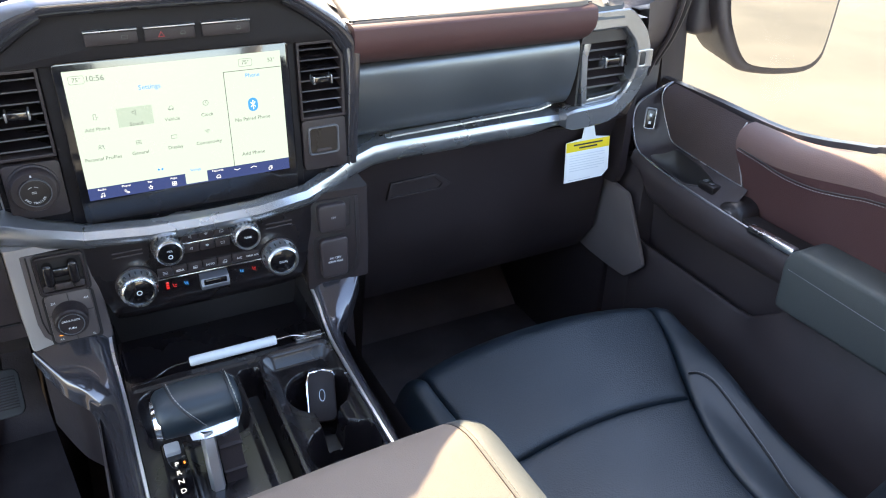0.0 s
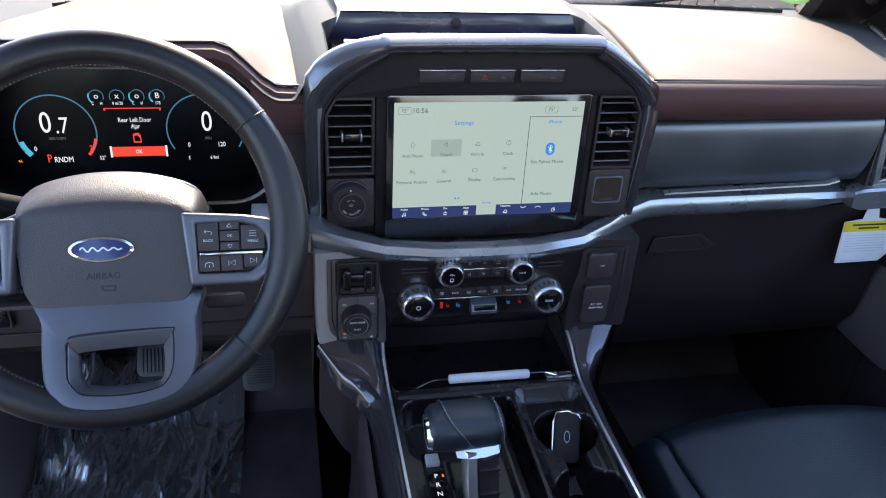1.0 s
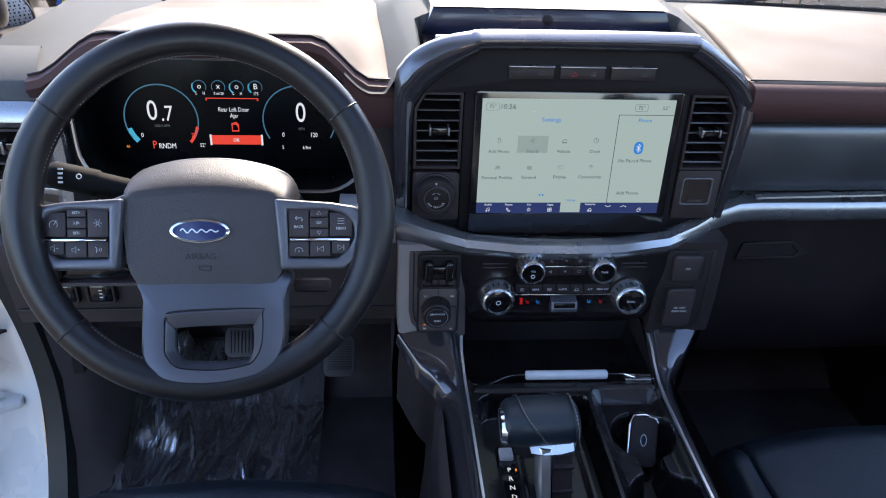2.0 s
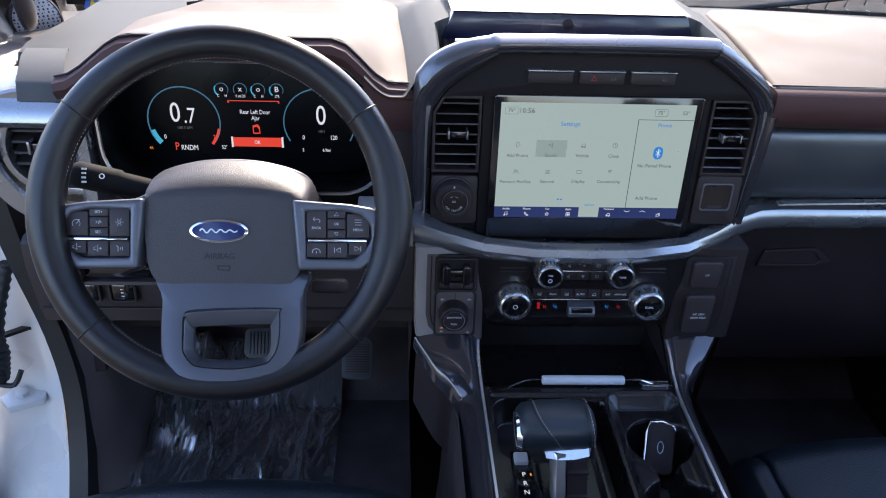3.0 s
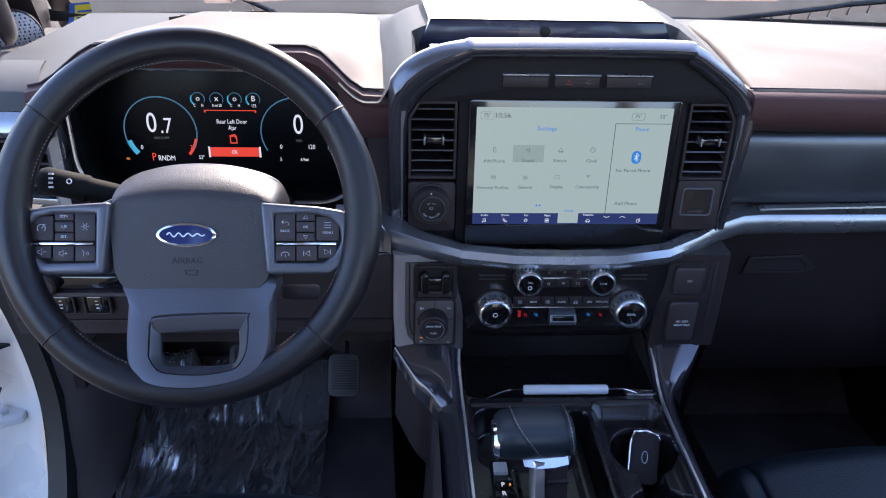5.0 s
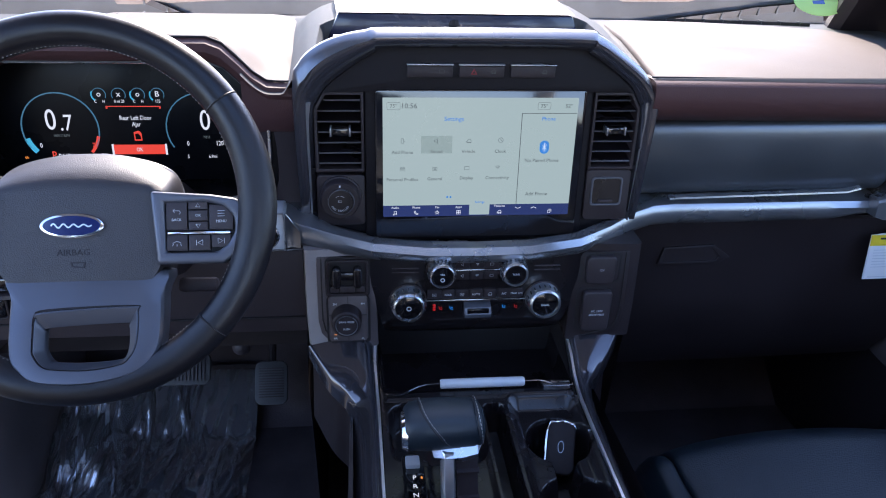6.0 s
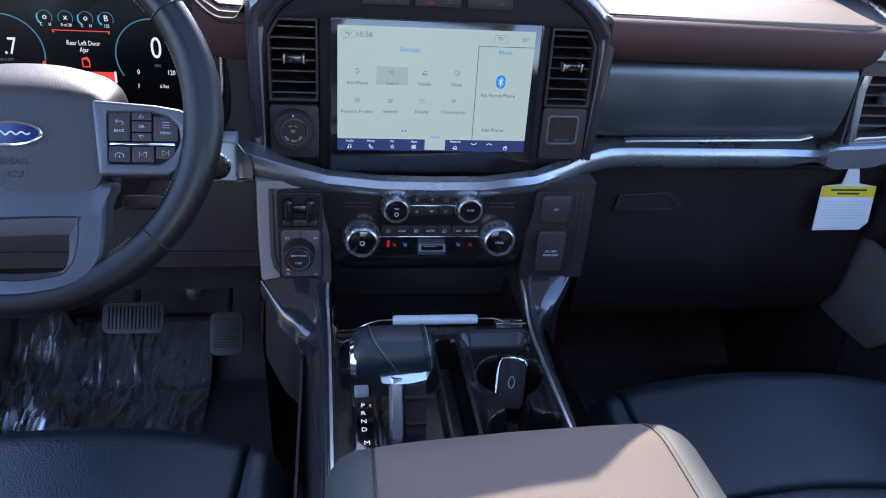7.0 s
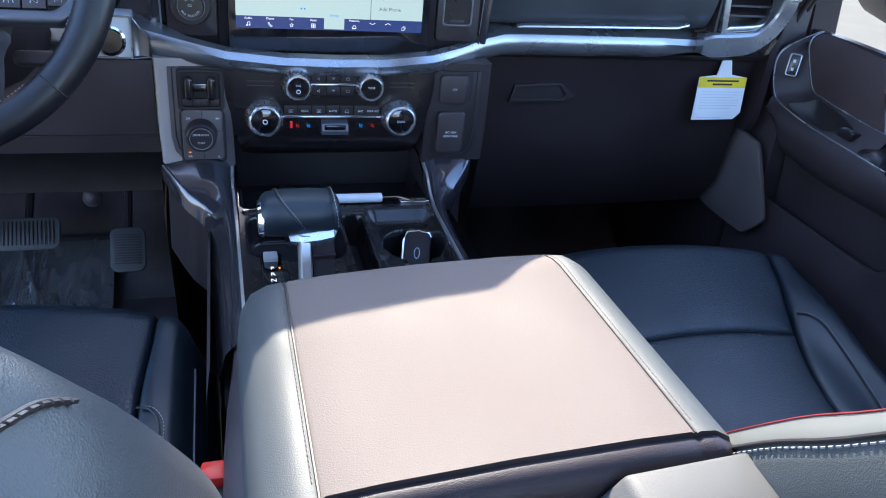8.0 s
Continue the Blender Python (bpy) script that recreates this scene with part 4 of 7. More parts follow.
# trailer knob and the media cover beneath the vents
kp = part("knob_panel", prism(rounded(-0.213, -0.1495, 0.776, 0.847, 0.006), "y", 0.0, 0.05, 0.002), PLASTIC, stack)
kn = part("trailer_knob", lathe([(0.0285, -0.002), (0.0285, 0.003), (0.0265, 0.004), (0.0255, 0.016), (0.0238, 0.018), (0.0170, 0.018), (0.0165, 0.021), (0.0, 0.021)], (-0.1825, 0.0, 0.8175)), PLASTIC, kp, "black round trailer knob")
part("knob_face", lathe([(0.0156, 0.0), (0.0156, 0.0006), (0.0, 0.0006)], (-0.1825, -0.0212, 0.8175)), SATINBLACK, kn)
arc = [radians(212 + 11.6 * i) for i in range(11)]
part("lettering", join(*[words(c, 0.0038, pose(-0.1825 + 0.0120 * math.cos(a), -0.0224, 0.8175 + 0.0120 * math.sin(a), 90, 0, 0) @ Matrix.Rotation(a + math.pi / 2, 4, "Z")) for c, a in zip("PRO TRAILER", arc) if c != " "]), LABEL, kn)
part("knob_sign", strokes([round_line(0, -0.4, 2.6, 50, 82, 5), round_line(0, -0.4, 2.6, 98, 130, 5), [(-0.7, 0.2), (0.7, 0.2), (0.7, -0.4), (-0.7, -0.4), (-0.7, 0.2)]], -0.1825, -0.0224, 0.8190, 0.0032, 0.0003), LABEL, kn)
part("knob_ring", ring([(x - 0.181, z + 0.8175) for x, z in circle(0.0172, 32)], [(x - 0.181, z + 0.8175) for x, z in circle(0.0164, 32)], "y", -0.0226, -0.017), SPOKE, kn)
part("mark", box(-0.1835, -0.1815, -0.0186, -0.016, 0.8365, 0.8390, 0), LABEL, kn)
mp = part("media_cover", prism(rounded(0.1505, 0.213, 0.778, 0.851, 0.006), "y", 0.0, 0.05, 0.002), PLASTIC, stack)
part("media_door", ring(rounded(0.158, 0.202, 0.800, 0.841, 0.005), rounded(0.1605, 0.1995, 0.8025, 0.8385, 0.004), "y", -0.003, 0.004, 0.001), SPOKE, mp, "thin satin rim")
part("media_recess", prism(rounded(0.1605, 0.1995, 0.8025, 0.8385, 0.004), "y", -0.0006, 0.004), SATINBLACK, mp)
part("media_lip", box(0.170, 0.190, -0.0028, 0.0, 0.8045, 0.8085, 0.0008), PLASTICG, mp)

# sunken speaker box on the dash behind the stack
part("speaker_face", prism([(-0.198, 0.995), (0.168, 0.995), (0.152, 1.032), (-0.182, 1.032)], "y", 0.15, 0.20, 0.002), NAVYGLOSS, stack, "gloss dark panel with a round sensor")
part("sensor", lathe([(0.0075, 0), (0.0075, 0.002), (0.006, 0.003), (0.0, 0.003)], (-0.019, 0.150, 1.018)), DARK, stack)
part("speaker_top", loft([[(x, 0.148, 1.034), (x * 1.04, 0.30, 1.0405), (x * 1.06, 0.40, 1.030)] for x in (-0.184, -0.09, 0, 0.08, 0.154)]), GRILLE, stack, "pale perforated speaker grille")
part("slot_edge", box(-0.186, 0.158, 0.022, 0.028, 1.016, 1.022, 0.001), SATIN, stack)
part("slot_floor", box(-0.197, 0.166, 0.02, 0.152, 0.990, 0.9975, 0.001), GLOSS, stack)

screen = thing("touch_screen", (0, 0.0, 0.757), "large lit touch screen showing a pale settings menu", "touch screen")
part("glass", prism(rounded(-0.136, 0.138, 0.759, 0.961, 0.006), "y", -0.0065, 0.0015, 0.0015), GLOSS, screen, "gloss black glass border")
SY = -0.0072


def ui(px, py):
    return -0.1262 + (px - 633) / 349 * 0.2530, 0.9512 - (py - 140) / 212 * 0.1612


def ui_box(x0, y0, x1, y1, m, d_, name):
    (a, b), (c, e) = ui(x0, y0), ui(x1, y1)
    return part(name, box(a, c, SY - d_, SY + 0.0008, e, b, 0), m, screen)


ui_box(633, 140, 982, 331, SCREEN, 0.0, "menu_page")
ui_box(633, 331, 982, 352, NAVY, 0.0, "menu_bar")
ui_box(793, 322, 831, 350, SCREEN, 0.0003, "menu_tab")
ui_box(701, 205, 757, 236, UIPALE, 0.0003, "menu_tile")
ui_box(880.4, 166, 881.6, 331, UIGREY, 0.0003, "menu_line")
ui_box(881, 166, 981, 167, UIGREY, 0.0003, "menu_line")
for t, s, px, py, m in (("75\u00b0", 0.0068, 652, 154, UIGREY), ("10:56", 0.0095, 679, 154, UIGREY), ("75\u00b0", 0.0068, 920, 154, UIGREY), ("52\u00b0", 0.0068, 965, 154, UIGREY), ("Settings", 0.0082, 759, 176, UIBLUE), ("Phone", 0.0072, 930, 176, UIBLUE), ("Add Phone", 0.0062, 668, 234, UIGREY), ("Sound", 0.0062, 729, 233, UIGREY),
                        ("Vehicle", 0.0062, 787, 233, UIGREY), ("Clock", 0.0062, 845, 233, UIGREY), ("Personal Profiles", 0.0062, 668, 283, UIGREY), ("General", 0.0062, 727, 282, UIGREY), ("Display", 0.0062, 785, 281, UIGREY), ("Connectivity", 0.0062, 842, 281, UIGREY), ("No Paired Phone", 0.0066, 923, 250, UIGREY), ("Add Phone", 0.0068, 918, 312, UIGREY),
                        ("Audio", 0.0042, 655, 335, UIWHITE), ("Phone", 0.0042, 694, 335, UIWHITE), ("Fav", 0.0042, 733, 335, UIWHITE), ("Apps", 0.0042, 773, 335, UIWHITE), ("Settings", 0.0042, 812, 326, UIBLUE), ("Features", 0.0042, 850, 334, UIWHITE)):
    x, z = ui(px, py)
    part("lettering", words(t, s, pose(x, SY - 0.0004, z, 90, 0, 0), 0.0001), m, screen)
for px, py, sign in ((668, 214, SIGN_PHONE), (729, 214, SIGN_SOUND), (787, 214, SIGN_CAR), (845, 213, SIGN_CLOCK), (668, 264, SIGN_PEOPLE), (727, 264, SIGN_GENERAL), (785, 263, SIGN_DISPLAY), (842, 262, SIGN_WAVES)):
    x, z = ui(px, py)
    part("menu_sign", strokes(sign, x, SY - 0.0004, z, 0.0036), UIGREY, screen)
for px, sign in ((655, SIGN_NOTE), (694, SIGN_CALL), (733, SIGN_STAR), (773, SIGN_GRID), (850, SIGN_CAR), (946, SIGN_PAGE)):
    x, z = ui(px, 345)
    part("bar_sign", strokes(sign, x, SY - 0.0004, z, 0.0032, 0.00035), UIWHITE, screen)
for px, py, w in ((652, 154, 0.0085), (920, 154, 0.0085)):
    x, z = ui(px, py)
    part("menu_frame", ring(rounded(x - w, x + w, z - 0.0048, z + 0.0048, 0.002, 3), rounded(x - w + 0.0003, x + w - 0.0003, z - 0.0045, z + 0.0045, 0.0018, 3), "y", SY - 0.0004, SY), UIGREY, screen)
for px, u in ((885, -1), (915, 1)):
    x, z = ui(px, 338)
    part("bar_chevron", sweep([(x - 0.004, SY - 0.0002, z - u * 0.001), (x, SY - 0.0002, z + u * 0.001), (x + 0.004, SY - 0.0002, z - u * 0.001)], circle(0.0004, 4), (0, 1, 0)), UIWHITE, screen)
for px in (751, 757):
    x, z = ui(px, 316)
    part("page_dot", lathe([(0.0013, 0), (0.0013, 0.0004), (0, 0.0004)], (x, SY, z), n=10), UIBLUE, screen)
x, z = ui(926, 226)
part("phone_sign", prism(rounded(x - 0.0062, x + 0.0062, z - 0.0088, z + 0.0088, 0.006, 5), "y", SY - 0.0004, SY), UIBLUE, screen)
part("phone_sign", sweep([(x - 0.003, SY - 0.0006, z + 0.003), (x + 0.003, SY - 0.0006, z - 0.003), (x, SY - 0.0006, z - 0.006), (x, SY - 0.0006, z + 0.006), (x + 0.003, SY - 0.0006, z + 0.003), (x - 0.003, SY - 0.0006, z - 0.003)], circle(0.0005, 4), (0, 1, 0)), UIWHITE, screen)

# ---- lower stack: control panel and side towers ----
lower = thing("control_panel", (0, 0.0, 0.6), "black control panel with four chrome ringed knobs", "control panel", kind="structure")
CPW = ((0.742, 0.152, -0.034), (0.70, 0.147, -0.034), (0.665, 0.138, -0.034), (0.648, 0.132, -0.0335), (0.636, 0.129, -0.031), (0.625, 0.126, -0.025), (0.615, 0.123, -0.014), (0.608, 0.121, 0.002), (0.605, 0.120, 0.03))
part("panel", loft([[(w * k, y + 0.006 * abs(k) ** 8, z) for k in (-1, -0.98, -0.94, -0.8, -0.4, 0, 0.4, 0.8, 0.94, 0.98, 1)] for z, w, y in CPW]), SATINBLACK, lower, "satin black panel", 50)
for s in (-1, 1):
    for r, x, z in ((0.0185, 0.0495, 0.7225), (0.0235, 0.094, 0.676)):
        k = part("knob", lathe([(r * 1.04, -0.002), (r * 1.04, 0.004), (r, 0.006), (r * 0.97, 0.017), (r * 0.93, 0.0205), (r * 0.84, 0.0225), (r * 0.79, 0.0225), (r * 0.78, 0.019)], (s * x, -0.036, z), n=40), SATIN, lower, "chrome knurled knob")
        part("knob_face", lathe([(r * 0.80, 0.0), (r * 0.80, 0.004), (r * 0.7, 0.0055), (0, 0.0055)], (s * x, -0.0515, z)), GLOSS, k, "gloss black knob face")
        part("knob_base", lathe([(r * 1.12, -0.004), (r * 1.12, 0.002), (r, 0.003), (r, 0.0)], (s * x, -0.034, z)), PLASTIC, k)
        for i in range(20):
            a = radians(18 * i)
            part("ridge", box(s * x + r * math.cos(a) - 0.0008, s * x + r * math.cos(a) + 0.0008, -0.050, -0.043, z + r * math.sin(a) - 0.0008, z + r * math.sin(a) + 0.0008, 0), DARKSTEEL, k)
for t, sz, x, z in (("VOL", 0.0036, -0.0495, 0.726), ("TUNE", 0.0038, 0.0495, 0.724), ("DUAL", 0.0046, 0.094, 0.676)):
    part("lettering", words(t, sz, pose(x, -0.0575, z, 90, 0, 0)), LABEL, lower)
for x, z, r in ((-0.0495, 0.718, 0.003), (-0.094, 0.676, 0.0035)):
    part("power_sign", moved(ring(circle(r, 10), circle(r * 0.7, 10), "z", 0, 0.0004), pose(x, -0.0572, z, 90, 0, 0)), LABEL, lower)
for x0, x1, z in ((-0.030, 0.030, 0.7222), (-0.069, 0.069, 0.6765)):
    part("silver_line", box(x0, x1, -0.038, -0.03, z - 0.0009, z + 0.0009, 0.0003), CHROME, lower, "thin silver line")
for z0, z1, xs in ((0.7245, 0.737, (-0.020, 0.0, 0.020)), (0.7075, 0.720, (-0.020, 0.0, 0.020))):
    for x in xs:
        b = part("button", box(x - 0.0096, x + 0.0096, -0.0368, -0.03, z0, z1, 0.0008), PLASTIC, lower)
        part("button_sign", strokes({-0.020: SIGN_SOUND, 0.0: SIGN_WAVES, 0.020: SIGN_DISPLAY}[x], x, -0.0372, (z0 + z1) / 2, 0.0026, 0.00022), LABEL, b)
for i, x in enumerate((-0.058, -0.039, -0.0195, 0.0, 0.0195, 0.039, 0.057)):
    b = part("button", box(x - 0.0092, x + 0.0092, -0.0368, -0.03, 0.679, 0.692, 0.0008), PLASTIC, lower)
    t = ("", "REAR", "", "AUTO", "", "A/C", "MAX A/C")[i]
    part("lettering", words(t, 0.0042, pose(x, -0.0374, 0.685, 90, 0, 0)) if t else strokes(SIGN_CAR if i == 4 else SIGN_GENERAL, x, -0.0372, 0.685, 0.0032, 0.00022), LABEL, b)
for x, m, n in ((-0.0575, UIRED, 3), (-0.049, UIRED, 0), (-0.034, UIBLUE, 0), (0.040, UIBLUE, 0), (0.057, UIRED, 0)):
    for k in range(n):
        part("heat_light", box(x - 0.0019, x + 0.0019, -0.0362, -0.03, 0.6600 + 0.0036 * k, 0.6620 + 0.0036 * k, 0.0003), UIDIMRED, lower, "lit red heat bar")
    if not n:
        part("seat_sign", strokes([[(-0.6, 0.9), (-0.3, -0.5), (0.6, -0.5), (0.7, -0.9)], [(0.2, 0.5), (0.2, 0.0)], [(0.6, 0.5), (0.6, 0.0)]], x, -0.0358, 0.6635, 0.0034, 0.0004), m if m is UIBLUE else UIDIMRED, lower)
fan = part("fan_rocker", loft([[(x, -0.034, 0.672), (x, -0.046, 0.669), (x, -0.050, 0.660), (x, -0.048, 0.654), (x, -0.034, 0.652)] for x in (-0.0165, -0.0155, 0.0195, 0.0205)], True, False, True), SPOKE, lower, "chrome fan speed rocker")
part("rocker_face", box(-0.013, 0.017, -0.0505, -0.045, 0.6615, 0.668, 0.0008), GLOSS, fan)
for s in (-1, 1):
    for z in (0.7245, 0.7185):
        part("slit", box(s * 0.098 - 0.018, s * 0.098 + 0.018, -0.0352, -0.03, z, z + 0.0015, 0.0004), PLASTICG, lower)

for s in (-1, 1):
    tower = thing("stack_tower", (s * 0.18, 0.0, 0.6), "dark metallic tower beside the control panel", "tower", kind="structure")
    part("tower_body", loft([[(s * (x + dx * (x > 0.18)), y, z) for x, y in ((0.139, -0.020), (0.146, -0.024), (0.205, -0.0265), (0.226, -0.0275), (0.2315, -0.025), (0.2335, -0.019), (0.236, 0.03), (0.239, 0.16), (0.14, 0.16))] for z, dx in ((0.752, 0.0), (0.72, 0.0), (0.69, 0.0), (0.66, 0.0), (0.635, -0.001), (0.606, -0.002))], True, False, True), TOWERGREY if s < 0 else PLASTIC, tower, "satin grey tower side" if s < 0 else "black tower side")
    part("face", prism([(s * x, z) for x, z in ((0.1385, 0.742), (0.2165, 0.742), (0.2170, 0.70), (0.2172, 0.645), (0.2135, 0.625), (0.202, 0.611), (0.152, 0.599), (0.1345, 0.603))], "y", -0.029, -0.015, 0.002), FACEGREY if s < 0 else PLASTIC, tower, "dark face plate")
    part("face_groove", sweep([(s * x, -0.0292, z) for x, z in ((0.2105, 0.741), (0.2110, 0.70), (0.2110, 0.648), (0.2075, 0.630), (0.198, 0.618), (0.152, 0.607))], circle(0.0009, 5), (0, 1, 0)), DARK, tower)
    # glossy knee that turns into the console rail
    inn = smooth_line([(0.1415, -0.024, 0.604), (0.1408, -0.055, 0.585), (0.1392, -0.098, 0.567), (0.1380, -0.145, 0.5610), (0.1372, -0.26, 0.5575), (0.1362, -0.41, 0.554)], 8)
    crest = smooth_line([(0.2325, -0.027, 0.605), (0.2050, -0.066, 0.586), (0.1755, -0.096, 0.567), (0.1600, -0.140, 0.5590), (0.1580, -0.26, 0.5545), (0.1560, -0.41, 0.550)] if s < 0 else [(0.2140, -0.024, 0.606), (0.1970, -0.046, 0.590), (0.1770, -0.070, 0.573), (0.1570, -0.110, 0.5600), (0.1510, -0.26, 0.5545), (0.1490, -0.41, 0.550)], 8)
    foot = smooth_line([(0.2344, -0.012, 0.578), (0.2060, -0.072, 0.560), (0.1790, -0.098, 0.540), (0.1735, -0.150, 0.5320), (0.1700, -0.26, 0.526), (0.1650, -0.41, 0.518)], 8) if s < 0 else [p + Vector((0.002, 0.006, -0.030)) for p in crest]
    knee_rows, under = [], []
    for a, b, c in zip(inn, crest, foot):
        up_ = Vector((0, -0.25, 1)).normalized()
        row = [a + Vector((-0.004, 0, -0.008)), a] + [a.lerp(b, k) + up_ * ((0.012 if s < 0 else 0.008) * math.sin(math.pi * k ** 0.6)) for k in (0.05, 0.12, 0.22, 0.36, 0.5, 0.64, 0.78, 0.88, 0.95)] + [b.lerp(a, 0.03) + up_ * 0.0006, b.lerp(c, 0.05) + Vector((0.0008, 0, 0)), b.lerp(c, 0.5), b.lerp(c, 0.9), c]
        under.append([(s * p.x, p.y, p.z) for p in (c, c + Vector((-0.006, 0.010, -0.004)), c + Vector((-0.004, 0.020, -0.05)), c + Vector((-0.002, 0.020, -0.12)))])
        knee_rows.append([(s * p.x, p.y, p.z) for p in row])
    part("knee", loft(knee_rows), GUNMETAL, tower, "glossy dark knee and rail", 60)
    part("knee_side", loft(under), PLASTIC, tower, "black side under the knee")
    for z0, z1, x1 in ((0.682, 0.742, 0.2055), (0.608, 0.684, 0.2055)) if s < 0 else ((0.693, 0.741, 0.2055), (0.618, 0.687, 0.1985)):
        part("gap", ring(rounded(min(s * 0.1455, s * x1), max(s * 0.1455, s * x1), z0, z1, 0.007), rounded(min(s * 0.150, s * (x1 - 0.003)), max(s * 0.150, s * (x1 - 0.003)), z0 + 0.004, z1 - 0.004, 0.005), "y", -0.0296, -0.02), DARK, tower)
    if s < 0:
        bx = part("brake_box", ring(rounded(-0.204, -0.148, 0.685, 0.739, 0.006), rounded(-0.200, -0.152, 0.689, 0.735, 0.004), "y", -0.034, -0.022, 0.001), PLASTIC, tower, "trailer brake switch box")
        part("box_back", prism(rounded(-0.200, -0.152, 0.689, 0.735, 0.004), "y", -0.0295, -0.022), DARK, bx)
        for x in (-0.190, -0.162):
            part("lever", prism(rounded(x - 0.0058, x + 0.0058, 0.700, 0.731, 0.0055, 5), "y", -0.043, -0.029, 0.0035, 3), SATINBLACK, bx, "rounded black lever")
        part("slide", prism(rounded(-0.185, -0.167, 0.711, 0.721, 0.002), "y", -0.038, -0.029, 0.0015), SATINBLACK, bx)
        part("slide_edge", box(-0.185, -0.167, -0.0386, -0.036, 0.7205, 0.7218, 0.0003), STEEL, bx)
        for x in (-0.194, -0.180, -0.172, -0.158):
            part("key", box(x - 0.0055, x + 0.0055, -0.036, -0.029, 0.692, 0.701, 0.001), PLASTICG, bx)
        dm = part("drive_mode_panel", prism(rounded(-0.2025, -0.149, 0.614, 0.685, 0.006), "y", -0.033, -0.022, 0.0015), FACEGREY, tower, "drive mode panel")
        part("split", box(-0.1765, -0.1755, -0.0334, -0.03, 0.615, 0.684, 0), DARK, dm)
        part("split", box(-0.2015, -0.150, -0.0334, -0.03, 0.655, 0.656, 0), DARK, dm)
        k = part("drive_knob", lathe([(0.0215, -0.002), (0.0205, 0.006), (0.0195, 0.020), (0.0175, 0.022), (0, 0.022)], (-0.178, -0.033, 0.652)), PLASTIC, dm, "black drive mode knob")
        part("knob_disc", lathe([(0.0155, 0), (0.0155, 0.0006), (0, 0.0006)], (-0.178, -0.0552, 0.652)), PLASTIC, k, "dark disc")
        part("disc_ring", ring([(x - 0.178, z + 0.652) for x, z in circle(0.0152, 32)], [(x - 0.178, z + 0.652) for x, z in circle(0.0140, 32)], "y", -0.0564, -0.055), STEEL, k, "thin bright ring")
        for i, (t, z) in enumerate((("DRIVE MODE", 0.6575), ("PUSH", 0.6465))):
            part("lettering", words(t, 0.0036 + 0.0002 * i, pose(-0.178, -0.0562, z, 90, 0, 0)), LABEL, k)
        for t, x, z in (("2H", -0.194, 0.673), ("4H", -0.156, 0.673), ("4A", -0.194, 0.619), ("4L", -0.156, 0.618)):
            part("lettering", words(t, 0.0045, pose(x, -0.0334, z, 90, 0, 0)), LABEL, dm)
        part("lamp", box(-0.196, -0.192, -0.0334, -0.03, 0.6245, 0.6255, 0), UIAMBER, dm)
    else:
        for z0, z1, ts in ((0.696, 0.738, ("12V",)), (0.621, 0.684, ("AC 120V", "400W MAX"))):
            c = part("socket_cover", prism([(0.154, z0 + 0.004), (0.158, z0), (0.1905, z0), (0.1935, z0 + 0.005), (0.1955, z1 - 0.004), (0.192, z1), (0.157, z1), (0.153, z1 - 0.005)], "y", -0.039, -0.022, 0.003, 3), PLASTICG, tower, "dark socket cover")
            for i, t in enumerate(ts):
                part("lettering", words(t, 0.0046, pose(0.1745, -0.0394, (z0 + z1) / 2 - 0.006 * i + 0.001, 90, 0, 0)), LABEL, c)

# ---- centre console ----
console = thing("centre_console", (0, -0.15, FLOOR), "dark centre console with cup holders and chrome edge strips", "console", kind="structure")


def in_box(x, y, x0, x1, y0, y1, r, e):
    """1 well inside a rounded rectangle, 0 outside."""
    dx, dy = max(x0 + r - x, x - x1 + r, 0), max(y0 + r - y, y - y1 + r, 0)
    return 1 - soft(-e, e, math.hypot(dx, dy) - r)


def console_top(x, y):
    z = 0.5565 + 0.05 * (y + 0.25)
    z -= 0.034 * in_box(x, y, -0.130, 0.133, -0.088, 0.12, 0.01, 0.003)
    z += 0.0025 * in_box(x, y, -0.127, 0.130, -0.109, -0.094, 0.004, 0.003)
    z -= 0.040 * in_box(x, y, -0.122, -0.006, -0.222, -0.117, 0.02, 0.004)
    z -= 0.006 * in_box(x, y, -0.080, -0.006, -0.37, -0.20, 0.012, 0.004)
    z -= 0.045 * in_box(x, y, 0.004, 0.027, -0.39, -0.123, 0.007, 0.003)
    z += 0.003 * in_box(x, y, 0.033, 0.1325, -0.39, -0.108, 0.012, 0.002) - 0.017 * in_box(x, y, 0.040, 0.131, -0.39, -0.114, 0.014, 0.012)
    a, b = math.hypot(x - 0.093, y + 0.183), math.hypot(x - 0.091, y + 0.292)
    n = in_box(x, y, 0.078, 0.104, -0.26, -0.20, 0.01, 0.004)
    z -= 0.062 * max(1 - soft(0.037, 0.043, a), 1 - soft(0.040, 0.046, b), 0.75 * n)
    return z


